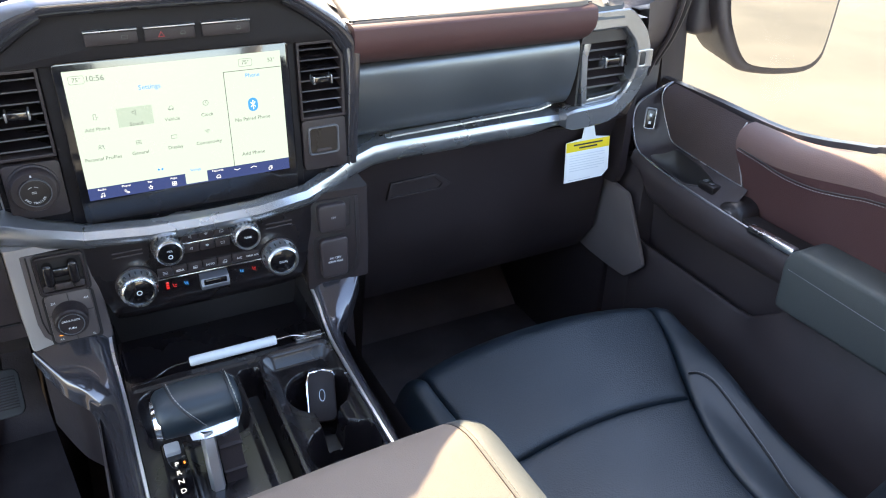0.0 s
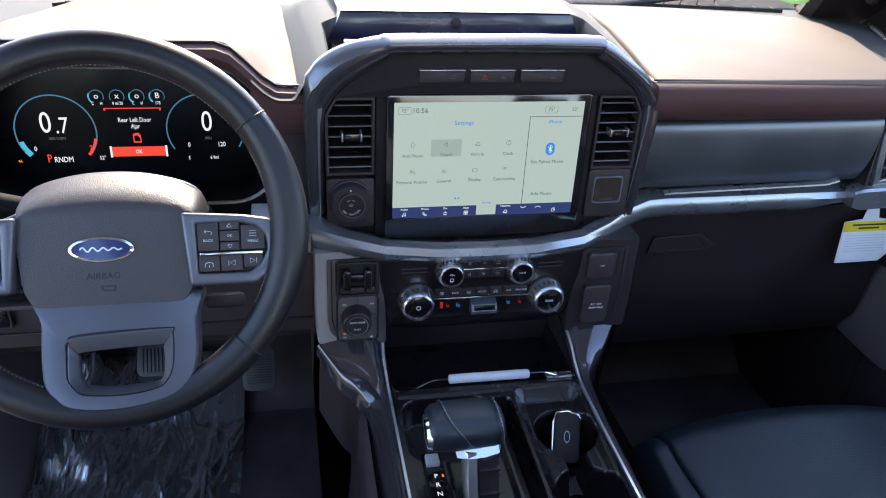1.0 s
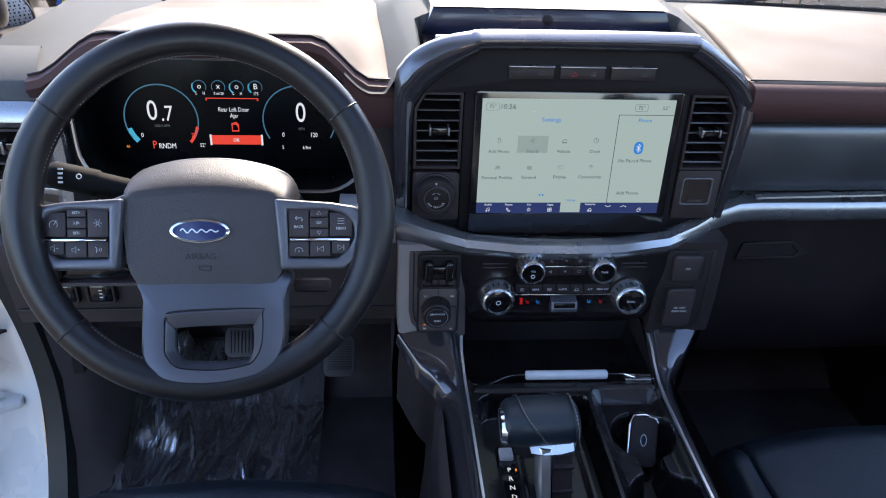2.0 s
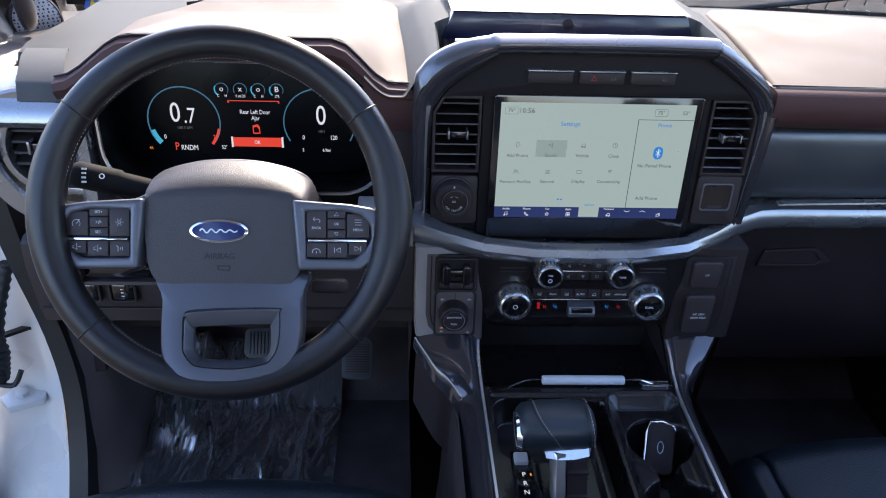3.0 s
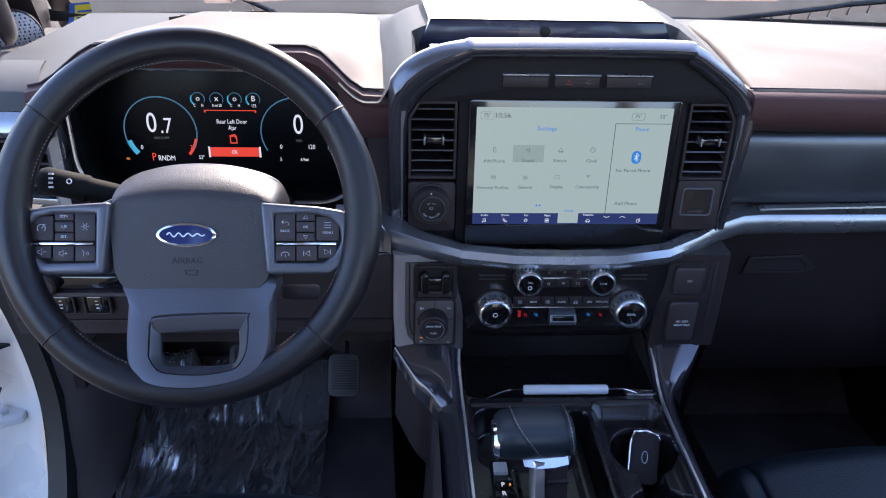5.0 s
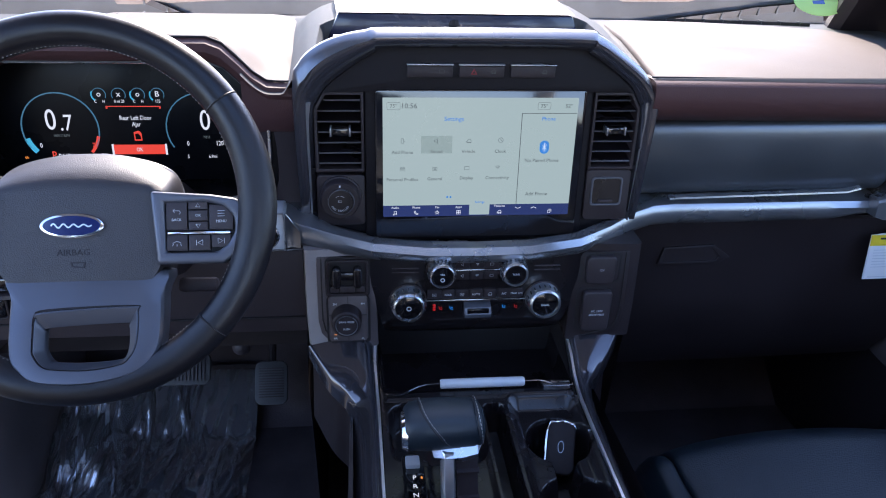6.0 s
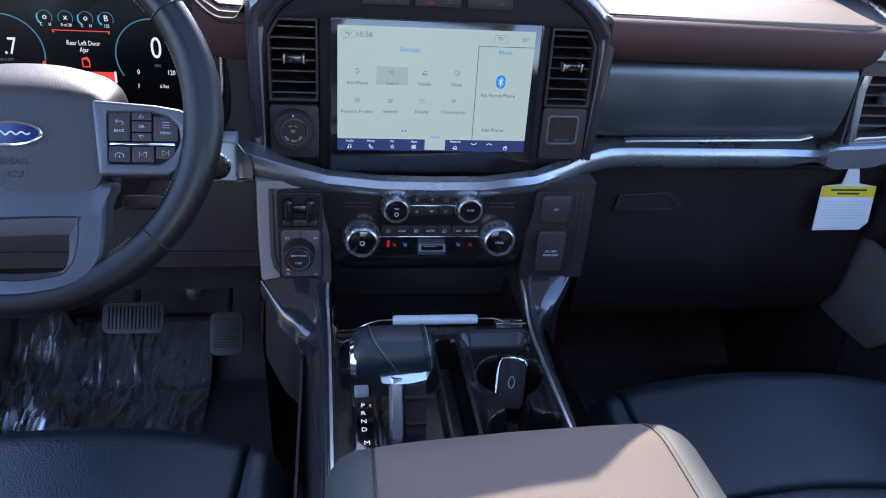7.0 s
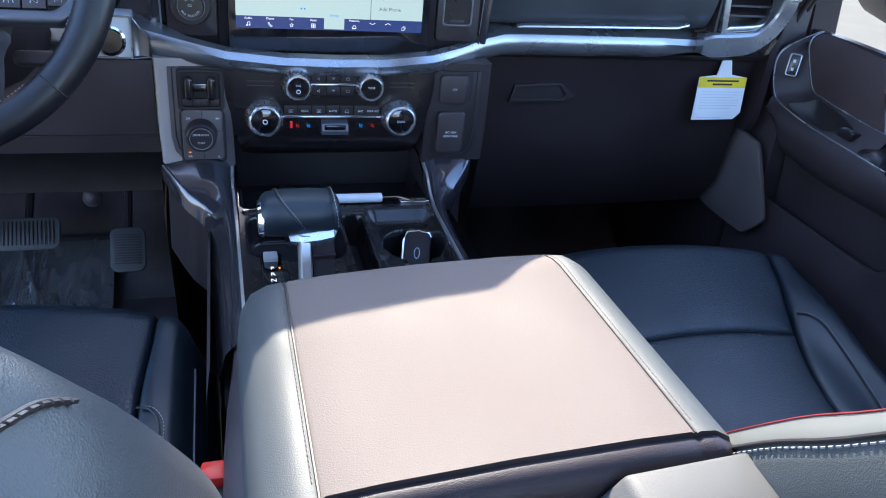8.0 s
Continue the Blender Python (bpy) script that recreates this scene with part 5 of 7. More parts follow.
gx = [-0.134 + 0.00125 * i for i in range(217)]
gy = [-0.42 + 0.0014 * i for i in range(358)]
part("console_plate", loft([[(x, y, console_top(x, y)) for x in gx] for y in gy]), SATINBLACK, console, "black console plate with cup holders", 50)
part("console_side", loft([[(-0.172, y, 0.545), (-0.178, y, 0.50), (-0.185, y, 0.30), (-0.20, y, FLOOR)] for y in (-0.42, -0.20, -0.08, 0.02)]), PLASTICG, console)
part("console_side", loft([[(0.172, y, 0.545), (0.178, y, 0.50), (0.185, y, 0.30), (0.20, y, FLOOR)] for y in (-0.42, -0.20, -0.08, 0.02)]), PLASTICG, console)
part("footwell_side", loft([[(-0.236, 0.0, 0.60), (-0.24, 0.03, 0.50), (-0.235, 0.05, 0.30), (-0.23, 0.05, FLOOR)], [(-0.236, 0.64, 0.60), (-0.24, 0.62, 0.50), (-0.235, 0.60, 0.30), (-0.23, 0.55, FLOOR)]]), PLASTIC, console)
part("footwell_side", loft([[(0.236, 0.0, 0.60), (0.24, 0.03, 0.50), (0.235, 0.05, 0.30), (0.23, 0.05, FLOOR)], [(0.236, 0.64, 0.60), (0.24, 0.62, 0.50), (0.235, 0.60, 0.30), (0.23, 0.55, FLOOR)]]), PLASTIC, console)
part("pocket_back", box(-0.137, 0.137, 0.05, 0.06, 0.50, 0.62, 0.002), DARK, console)
for s in (-1, 1):
    part("pocket_side", loft([[(s * 0.1355, -0.085, 0.52), (s * 0.1355, -0.085, 0.560), (s * 0.1375, 0.0, 0.602)], [(s * 0.1355, 0.06, 0.52), (s * 0.1355, 0.06, 0.60), (s * 0.1375, 0.06, 0.61)]]), DARK, console)
    part("chrome_strip", sweep(smooth_line([(s * x, y, z) for x, y, z in ((0.139, -0.022, 0.603), (0.1405, -0.048, 0.589), (0.139, -0.088, 0.570), (0.1375, -0.15, 0.5625), (0.136, -0.41, 0.5565))], 6), [(-0.0022, -0.001), (0.0022, -0.001), (0.0018, 0.0028), (-0.0018, 0.0028)]), BRUSHED, console, "thin chrome edge strip")

bar = thing("trim_rod", (0.0, -0.088, 0.56), "thin bright rod with a white foam sleeve lying across the console", "rod")
part("rod", sweep(smooth_line([(-0.128, -0.100, 0.5655), (-0.105, -0.097, 0.567), (-0.078, -0.088, 0.5725), (-0.05, -0.086, 0.5735), (0.065, -0.087, 0.5735), (0.090, -0.087, 0.573), (0.11, -0.092, 0.569), (0.134, -0.093, 0.568)], 6), circle(0.0012, 6)), CHROME, bar)
part("sleeve", sweep([(-0.052, -0.087, 0.5735), (-0.05, -0.087, 0.5735), (0.063, -0.088, 0.5735), (0.065, -0.088, 0.5735)], circle(0.0068, 14), scale=[0.85, 1, 1, 0.85]), SLEEVE, bar, "white foam sleeve")
part("end_plate", prism([(0.092, -0.097), (0.128, -0.097), (0.131, -0.084), (0.10, -0.082), (0.088, -0.087)], "z", 0.566, 0.5705, 0.001), CHROME, bar, "bright end plate")

# ---- gear selector ----
gear = thing("gear_selector", (-0.065, -0.25, 0.55), "black leather gear handle with stitching and chrome stem", "gear selector")
gh = []
for x, ry, rz, dz in ((-0.1175, 0.020, 0.014, 0.0), (-0.1155, 0.025, 0.019, 0.0), (-0.110, 0.029, 0.0235, 0.001), (-0.09, 0.0312, 0.0258, 0.002), (-0.06, 0.0315, 0.026, 0.002), (-0.038, 0.0305, 0.025, 0.002), (-0.030, 0.0275, 0.022, 0.001), (-0.0255, 0.022, 0.017, 0.0), (-0.024, 0.015, 0.011, 0.0)):
    gh.append([(x + 0.0045, -0.244 + ry * math.copysign(abs(math.cos(a)) ** 0.8, math.cos(a)), 0.626 + dz + rz * math.copysign(abs(math.sin(a)) ** 0.8, math.sin(a))) for a in [2 * math.pi * i / 24 for i in range(24)]])
part("handle", loft(gh, True, False, True), BLACK, gear, "black leather handle")
bulge = lambda v: math.copysign(abs(v) ** 0.8, v)
for x, bend_ in ((-0.096, 0.024), (-0.032, 0.004)):
    drift = lambda a: bend_ * (max(a - 1.1, 0) / 2.0) ** 2
    grip_at = lambda a, dx, k: (x + dx + drift(a), -0.244 + k * 0.0315 * bulge(math.cos(a)), 0.628 + k * 0.0260 * bulge(math.sin(a)))
    part("seam", sweep([grip_at(math.pi * i / 14 - 0.4, 0, 1.0) for i in range(17)], circle(0.0008, 5), (1, 0, 0)), DARK, gear)
    part("stitching", stitches([grip_at(math.pi * i / 24 - 0.3, 0.0028, 1.012) for i in range(29)], 0.0046, 0.0030, 0.0005, (0, 0.3, 1)), THREAD, gear)
part("end_trim", loft([[(x + 0.0045, -0.246 + r * math.cos(a), 0.623 + r * 0.82 * math.sin(a)) for a in [2 * math.pi * i / 20 for i in range(20)]] for x, r in ((-0.1135, 0.0270), (-0.1195, 0.0235), (-0.1205, 0.015))], True, False, True), CHROME, gear, "bright end trim")
part("collar", loft([[(-0.082, -0.268, 0.612), (-0.066, -0.268, 0.617), (-0.048, -0.267, 0.620), (-0.030, -0.265, 0.622), (-0.0245, -0.256, 0.622)], [(-0.080, -0.276, 0.606), (-0.064, -0.281, 0.607), (-0.047, -0.282, 0.609), (-0.030, -0.279, 0.611), (-0.0225, -0.262, 0.614)], [(-0.078, -0.272, 0.600), (-0.062, -0.277, 0.599), (-0.046, -0.278, 0.600), (-0.031, -0.275, 0.602), (-0.0245, -0.260, 0.606)]]), SATIN, gear, "chrome collar under the handle", 30)
part("stem", loft([[(-0.0715, y, z), (-0.068, y - 0.006, z), (-0.058, y - 0.006, z), (-0.0555, y, z), (-0.057, y + 0.03, z), (-0.070, y + 0.03, z)] for y, z in ((-0.272, 0.612), (-0.278, 0.595), (-0.289, 0.57), (-0.298, 0.548))], True, False, True), BRUSHED, gear, "chrome stem")
part("stem_side", loft([[(x, y - 0.002, z), (x, y + 0.035, z)][::1] + [(x2, y + 0.035, z), (x2, y - 0.002, z)] for x, x2, y, z in ((-0.056, -0.029, -0.270, 0.612), (-0.055, -0.030, -0.276, 0.595), (-0.054, -0.030, -0.287, 0.57), (-0.053, -0.030, -0.295, 0.548))], True, False, True), PLASTIC, gear, "ribbed black stem side")
for z in (0.560, 0.588):
    part("rib", box(-0.054, -0.0285, -0.292 + (z - 0.57) * 0.36, -0.26, z, z + 0.003, 0.001), PLASTIC, gear)
shift = thing("gear_position_panel", (-0.1, -0.27, 0.553), "gloss black gear letter panel on the console", "panel")
part("plate", prism(rounded(-0.113, -0.087, -0.335, -0.215, 0.004), "z", 0.552, 0.5605, 0.001), GLOSS, shift)
part("unlock_button", prism(rounded(-0.109, -0.092, -0.240, -0.222, 0.002), "z", 0.556, 0.566, 0.0015), SILVERKEY, shift, "satin silver button")
for i, t in enumerate("PRND"):
    part("lettering", words(t, 0.0095, pose(-0.100, -0.256 - 0.0145 * i, 0.5607, 0, 0, 0)), UIWHITE, shift)
part("lettering", words("M", 0.0095, pose(-0.098, -0.322, 0.5607, 0, 0, 0)), UIWHITE, shift)
part("lamp", box(-0.0925, -0.0905, -0.258, -0.254, 0.56, 0.5609, 0), UIAMBER, shift)

# ---- key in the cup holder ----
key = thing("car_key", (0.088, -0.175, 0.50), "black key fob with chrome edge standing in the cup holder", "key")
KEY = pose(0.101, -0.170, 0.522, 40, 0, -16) @ Matrix.Scale(0.92, 4)
part("body", moved(prism(rounded(-0.020, 0.020, -0.038, 0.036, 0.010, 4), "z", -0.006, 0.006, 0.003), KEY), PLASTIC, key)
part("edge", moved(sweep([(-0.0215, -0.036, 0.003), (-0.0215, 0.02, 0.003), (-0.017, 0.035, 0.003), (0.0, 0.0385, 0.003), (0.017, 0.035, 0.003), (0.020, 0.028, 0.003)], circle(0.0017, 8), (0, 0, 1)), KEY), CHROME, key, "chrome edge")
part("emblem", moved(ring(circle(0.0045, 16, 0.009), circle(0.0037, 16, 0.0080), "z", 0.0055, 0.0068), KEY), STEEL, key)

# ---- armrest lid on its box ----
armrest = thing("armrest_console", (0.03, -0.58, FLOOR), "brown leather armrest lid with dark stitched sides on the console box", "armrest", kind="structure")
LX = [(-0.142, 0.560), (-0.1455, 0.590), (-0.142, 0.620), (-0.132, 0.640), (-0.116, 0.6490), (-0.104, 0.6505), (-0.100, 0.6488), (-0.096, 0.6512), (-0.06, 0.6535), (0.03, 0.655), (0.12, 0.6535), (0.163, 0.6512), (0.167, 0.6488), (0.171, 0.6505), (0.184, 0.6485), (0.197, 0.640), (0.205, 0.622), (0.208, 0.592), (0.206, 0.560)]


def lid_front(y):
    """Roll-off of the lid towards its front edge: drop and narrowing."""
    t = min(max((y + 0.470) / 0.085, 0), 1)
    return 0.075 * (1 - math.sqrt(max(1 - t * t, 0))), 1 - 0.03 * t * t


lrows = []
tip = lambda x: 0.017 * (x + 0.10) / 0.30
for y in [-0.715, -0.70, -0.62, -0.54, -0.48, -0.465, -0.45, -0.435, -0.420, -0.408, -0.398, -0.391, -0.387, -0.3855]:
    dz, w = lid_front(y)
    lrows.append([(0.031 + (x - 0.031) * w, y, max(z - dz * (0.4 + 0.6 * min((z - 0.56) / 0.09, 1)), 0.553) + tip(x)) for x, z in LX])
for name, a, b, m, lab in (("lid_side", 0, 7, LIDSIDE, "dark grey leather lid side"), ("lid_top", 6, 13, BROWNLID, "brown leather lid top"), ("lid_side", 12, 19, LIDSIDE, "dark grey leather lid side")):
    part(name, loft([r[a:b] for r in lrows]), m, armrest, lab, 60)
for x in (6, 12):
    for d_ in (-0.0035, 0.0035):
        part("stitching", stitches([(r[x][0] + d_, r[x][1], r[x][2] + 0.0018) for r in lrows[1:-2]], 0.0050, 0.0030, 0.00050), THREADTAN, armrest, "tan double stitching")
    part("lid_seam", sweep([(r[x][0], r[x][1], r[x][2] + 0.0006) for r in lrows], circle(0.0012, 6)), DARK, armrest)
part("lid_front", loft([lrows[-1], [(x * 0.99, -0.395, 0.540) for x, y, z in lrows[-1]]]), BROWNLID, armrest)
part("lid_edge", loft([lrows[0]] + [[(0.031 + (x - 0.031) * w, y, z - d_) for x, _, z in lrows[0]] for y, d_, w in ((-0.7155, 0.004, 1.004), (-0.722, 0.003, 1.004), (-0.731, 0.008, 1.0), (-0.735, 0.020, 0.99), (-0.735, 0.090, 0.98))]), PLASTIC, armrest, "black rear edge of the lid", 60)
part("hinge_cover", prism([(0.0, 0.600), (0.078, 0.636), (0.100, 0.660), (0.195, 0.666), (0.216, 0.622), (0.212, 0.59)], "y", -0.80, -0.737, 0.006, 3), HINGEGREY, armrest, "pale grey hinge cover")
part("box", loft([[(-0.150, y, FLOOR), (-0.147, y, 0.50), (-0.140, y, 0.558), (0.202, y, 0.558), (0.206, y, 0.50), (0.21, y, FLOOR)] for y in (-0.82, -0.41)], True, False, True), PLASTICG, armrest)
part("side_flare", loft([[(-0.150, y, 0.36), (-0.151 - 0.014 * k, y, 0.49), (-0.150 - 0.012 * k, y, 0.535), (-0.148 - 0.004 * k, y, 0.552), (-0.142, y, 0.560)] for y, k in ((-0.82, 1.0), (-0.62, 1.0), (-0.54, 0.9), (-0.48, 0.6), (-0.44, 0.25), (-0.41, 0.0))]), PLASTICG, armrest, "dark flared side of the box")


# ---- front seats ----
def inner_seam(y):
    """Distance of the seam beside the console from the seat's middle."""
    return 0.150 + 0.055 * soft(-0.52, -0.30, y) + 0.014 * soft(-0.30, -0.09, y)


def outer_seam(y):
    """Distance of the seam beside the door from the seat's middle."""
    return 0.100 + 0.118 * soft(-0.50, -0.10, y)


def edge_at(u, y):
    """Half width of the cushion."""
    return 0.284 - (0.034 * soft(-0.22, -0.48, y) if u > 0 else 0.0)


def cross_at(u):
    return -0.317 - 0.42 * (u + 0.02) ** 2


def cushion_top(u, y):
    """Height of the cushion; u: metres across from its middle, y: forward."""
    v = abs(u)
    d_ = max(-0.14 - y, 0)
    z = 0.488 - 0.25 * d_ + 0.22 * d_ * d_ + 0.010 * math.cos(u * 9)
    z += 0.016 * soft(0.15, 0.225, v) * soft(-0.15, -0.34, y) - 0.075 * soft(edge_at(u, y) - 0.047, edge_at(u, y), v)
    f = min(max((y + 0.150) / 0.085, 0), 1)
    return z - 0.11 * (1 - math.sqrt(max(1 - f * f, 0)))


def tuck(d_):
    """How far the leather dips at a seam d_ metres away."""
    return 0.012 * math.exp(-abs(d_) / 0.0022) + 0.004 * math.exp(-abs(d_) / 0.011)


NEAR = [0, 0.0008, 0.0018, 0.0032, 0.005, 0.008, 0.012, 0.018, 0.026]


def spread(a, b, ends, n):
    """Places from a to b, close together at the ends that are seams."""
    w = b - a
    near = [q * min(1, 0.4 * w / 0.026) for q in NEAR]
    lo_ = [a + q for q in near] if ends[0] else [a]
    hi_ = [b - q for q in near[::-1]] if ends[1] else [b]
    mid = [lo_[-1] + (hi_[0] - lo_[-1]) * (i + 1) / (n + 1) for i in range(n)]
    return lo_ + mid + hi_


FRONT_Y = [-0.065 - 0.085 * (1 - math.sin(math.pi / 2 * i / 14)) for i in range(15)]
for x0, lab in ((0.487, "black leather passenger seat with perforated centre and stitched bolsters"), (-0.455, "black leather driver seat with perforated centre and stitched bolsters")):
    s = 1 if x0 > 0 else -1
    seat = thing("front_seat", (x0, -0.45, FLOOR), lab, "seat", "front seats")
    low, back_by = (-0.014, 0.09) if s < 0 else (0.0, 0.0)
    # sides: u grows towards the door on both seats
    place = lambda u, y, z: (x0 + s * u, y - 0.045 * (abs(u) / 0.285) ** 3 * soft(-0.3, -0.1, y) - back_by, z - low)
    seam_side = lambda e, y: outer_seam(y) if e > 0 else -inner_seam(y)
    whole = [-0.72 + 0.012 * i for i in range(47)] + FRONT_Y[:]
    for e in (-1, 1):
        rows = []
        for y in whole:
            a = abs(seam_side(e, y))
            rows.append([place(e * v, y, cushion_top(e * v, y) - tuck(v - a)) for v in spread(a, edge_at(e, y), (True, False), 14)])
        part("bolster", loft(rows), BLACK, seat, "smooth black leather bolster", 70)
        part("cushion_side", loft([[r[-1] for r in rows], [(r[-1][0], r[-1][1], 0.25) for r in rows]]), BLACK, seat)
        part("bolster_front", loft([rows[-1], [(x, y - 0.01, 0.25) for x, y, z in rows[-1]]]), BLACK, seat)
    for name, lo_y in (("seat_panel", True), ("thigh_panel", False)):
        rows = []
        ts = spread(-0.2, 0.2, (True, True), 24)
        for j in range(44):
            r = []
            for t in ts:
                y = -0.317
                for _ in range(3):
                    a, b = seam_side(-1, y), seam_side(1, y)
                    u = a + (b - a) * (t + 0.2) / 0.4
                    yc = cross_at(u)
                    ys = spread(-0.72, yc, (False, True), 34) if lo_y else spread(yc, -0.150, (True, False), 19) + FRONT_Y[1:]
                    y = ys[min(j, len(ys) - 1)]
                a, b = seam_side(-1, y), seam_side(1, y)
                u = a + (b - a) * (t + 0.2) / 0.4
                r.append(place(u, y, cushion_top(u, y) - max(tuck(u - a), tuck(b - u), tuck(y - cross_at(u)))))
            rows.append(r)
        rows = rows[:len(ys)]
        part(name, loft(rows), BLACKPERF, seat, "finely perforated leather panel", 70)
    part("cushion_front", loft([rows[-1], [(x, y - 0.01, 0.25) for x, y, z in rows[-1]]]), BLACK, seat)
    for e, pts in ((1, ((0.171, -0.293), (0.184, -0.300), (0.192, -0.322), (0.188, -0.363), (0.178, -0.419), (0.165, -0.475), (0.148, -0.54), (0.14, -0.68))), (-1, ((0.206, -0.300), (0.220, -0.306), (0.230, -0.33), (0.226, -0.38), (0.216, -0.46), (0.200, -0.56), (0.19, -0.68)))):
        line = [Vector(place(e * p.x, p.y, cushion_top(e * p.x, p.y) + 0.0008)) for p in smooth_line([(u, y, 0) for u, y in pts], 6)]
        part("bolster_seam", sweep(line, circle(0.0015, 5)), DARK, seat)
        part("stitching", stitches([p + Vector((s * e * 0.0042, 0.001, 0.0004)) for p in line], 0.0048, 0.0032, 0.0006), THREADG, seat)
        edge = [place(e * (edge_at(e, y) - 0.023), y, cushion_top(e * (edge_at(e, y) - 0.023), y) + 0.0012) for y in [-0.70 + 0.02 * i for i in range(27)]]
        part("piping", sweep(edge, circle(0.0012, 6)), THREADG if s < 0 else DARK, seat)
    part("base", box(x0 - 0.23, x0 + 0.23, -0.66, -0.16, FLOOR, 0.30, 0.01), PLASTIC, seat)
    # backrest, leaning back
    BACK = ((0.43, -0.665, 0.268, 0.01), (0.52, -0.695, 0.276, 0.03), (0.60, -0.745, 0.292, 0.036), (0.70, -0.81, 0.303, 0.036), (0.79, -0.870, 0.300, 0.036), (0.832, -0.893, 0.289, 0.038), (0.872, -0.912, 0.270, 0.038), (0.908, -0.932, 0.243, 0.031), (0.95, -0.98, 0.205, 0.01), (1.04, -1.06, 0.15, 0.0)) if s < 0 else \
           ((0.43, -0.585, 0.268, 0.01), (0.52, -0.632, 0.280, 0.03), (0.576, -0.686, 0.288, 0.036), (0.664, -0.765, 0.292, 0.036), (0.715, -0.819, 0.292, 0.036), (0.80, -0.90, 0.288, 0.036), (0.85, -0.945, 0.270, 0.03), (0.89, -0.975, 0.235, 0.02), (0.95, -1.02, 0.190, 0.01), (1.04, -1.09, 0.15, 0.0))
    HALF = ((-1.0, 0, 0.10), (-1.03, 0, 0.045), (-1.02, 0.3, 0), (-1.0, 0.63, 0), (-0.95, 0.88, 0), (-0.89, 1.0, 0), (-0.80, 0.85, 0), (-0.68, 0.30, 0), (-0.60, 0.05, 0.004), (-0.45, 0.10, 0))
    PROFILE = HALF + ((0, 0.25, 0),) + tuple((-a, f, t) for a, f, t in HALF[::-1])
    rows = []
    for i, (z, y, w, b) in enumerate(BACK):
        z0, y0 = BACK[max(i - 1, 0)][:2]
        z1, y1 = BACK[min(i + 1, 9)][:2]
        n_ = Vector((0, z1 - z0, y0 - y1)).normalized()
        rows.append([Vector((x0 + a * w, y, z)) + n_ * (b * f - t) for a, f, t in PROFILE])
    rows = [list(r) for r in zip(*[smooth_line(c, 4) for c in zip(*rows)])]
    # passenger's inner bolster: sun on dark leather put into a paler grey
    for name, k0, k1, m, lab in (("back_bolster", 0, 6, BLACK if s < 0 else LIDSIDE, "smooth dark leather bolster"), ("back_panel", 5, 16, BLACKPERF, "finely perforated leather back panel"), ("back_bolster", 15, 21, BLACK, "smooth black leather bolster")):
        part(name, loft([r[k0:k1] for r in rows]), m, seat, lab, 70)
    part("back_shell", loft([[r[0], r[0] + Vector((0.02, -0.05, -0.04)), r[20] + Vector((-0.02, -0.05, -0.04)), r[20]] for r in rows]), PLASTIC, seat, "black plastic back shell")
    # inner bolster: seam with thick stitching, piping beside the perforated centre
    for k, name in ((3, "stitching"), (1, "stitching"), (5, "piping")) if s > 0 else ((6, "stitching"),):
        line = [r[k if s > 0 else 20 - k] + Vector((-s * 0.0012, 0.0008, 0.0010)) for r in rows[:-4]]
        if name == "piping":
            part(name, sweep(line, circle(0.0007, 6)), REDPIPE, seat, "thin red piping")
        else:
            part("seam", sweep(line, circle(0.0016, 6)), DARK, seat)
            part(name, stitches([p + Vector((-s * 0.002, -0.003, -0.003)) for p in line], 0.0065, 0.0042 if s > 0 else 0.0026, 0.0008 if k == 3 else 0.0005, (-s, 0.3, 0.3)), THREADG if s > 0 else DARK, seat, "thick stitching")
    if s < 0:
        seam_ = smooth_line([(-0.203, -0.960, 0.9090), (-0.1985, -0.936, 0.9035), (-0.1945, -0.921, 0.8980), (-0.1905, -0.910, 0.8935), (-0.1865, -0.900, 0.8860)], 6)
        part("shoulder_seam", sweep(seam_, circle(0.0013, 6)), DARK, seat)
        part("shoulder_stitching", stitches([p + Vector((0.0016, -0.0012, 0.0010)) for p in seam_], 0.0042, 0.0026, 0.0008, (0.5, -0.5, 0.7)), DARK, seat, "thick dark stitching")

buckle = thing("seat_belt_buckle", (-0.177, -0.55, 0.40), "black seat belt buckle with a red button", "buckle")
part("body", box(-0.183, -0.156, -0.580, -0.528, 0.40, 0.515, 0.006, 3), PLASTIC, buckle)
part("button", box(-0.181, -0.158, -0.556, -0.532, 0.510, 0.525, 0.004), RED, buckle, "red release button")

# ---- steering wheel ----
WC = (-0.441, -0.222, 0.892)
WHEEL = pose(*WC, 65, 0, 0) @ Matrix.Scale(1.035, 4)
wheel = thing("steering_wheel", WC, "black leather steering wheel with grey spokes and blue oval badge", "steering wheel")


def wpart(name, bm, m, parent=None, label="", sharp=38):
    """A part in the wheel's own plane, sunk by the depth of the dish there."""
    sunk = Matrix.Translation((0, 0, -dish)) @ Matrix.Diagonal((1 + 0.7 * dish, 1 + 0.7 * dish, 1, 1))
    return part(name, moved(bm, WHEEL @ sunk), m, parent or wheel, label, sharp)


dish = 0.0


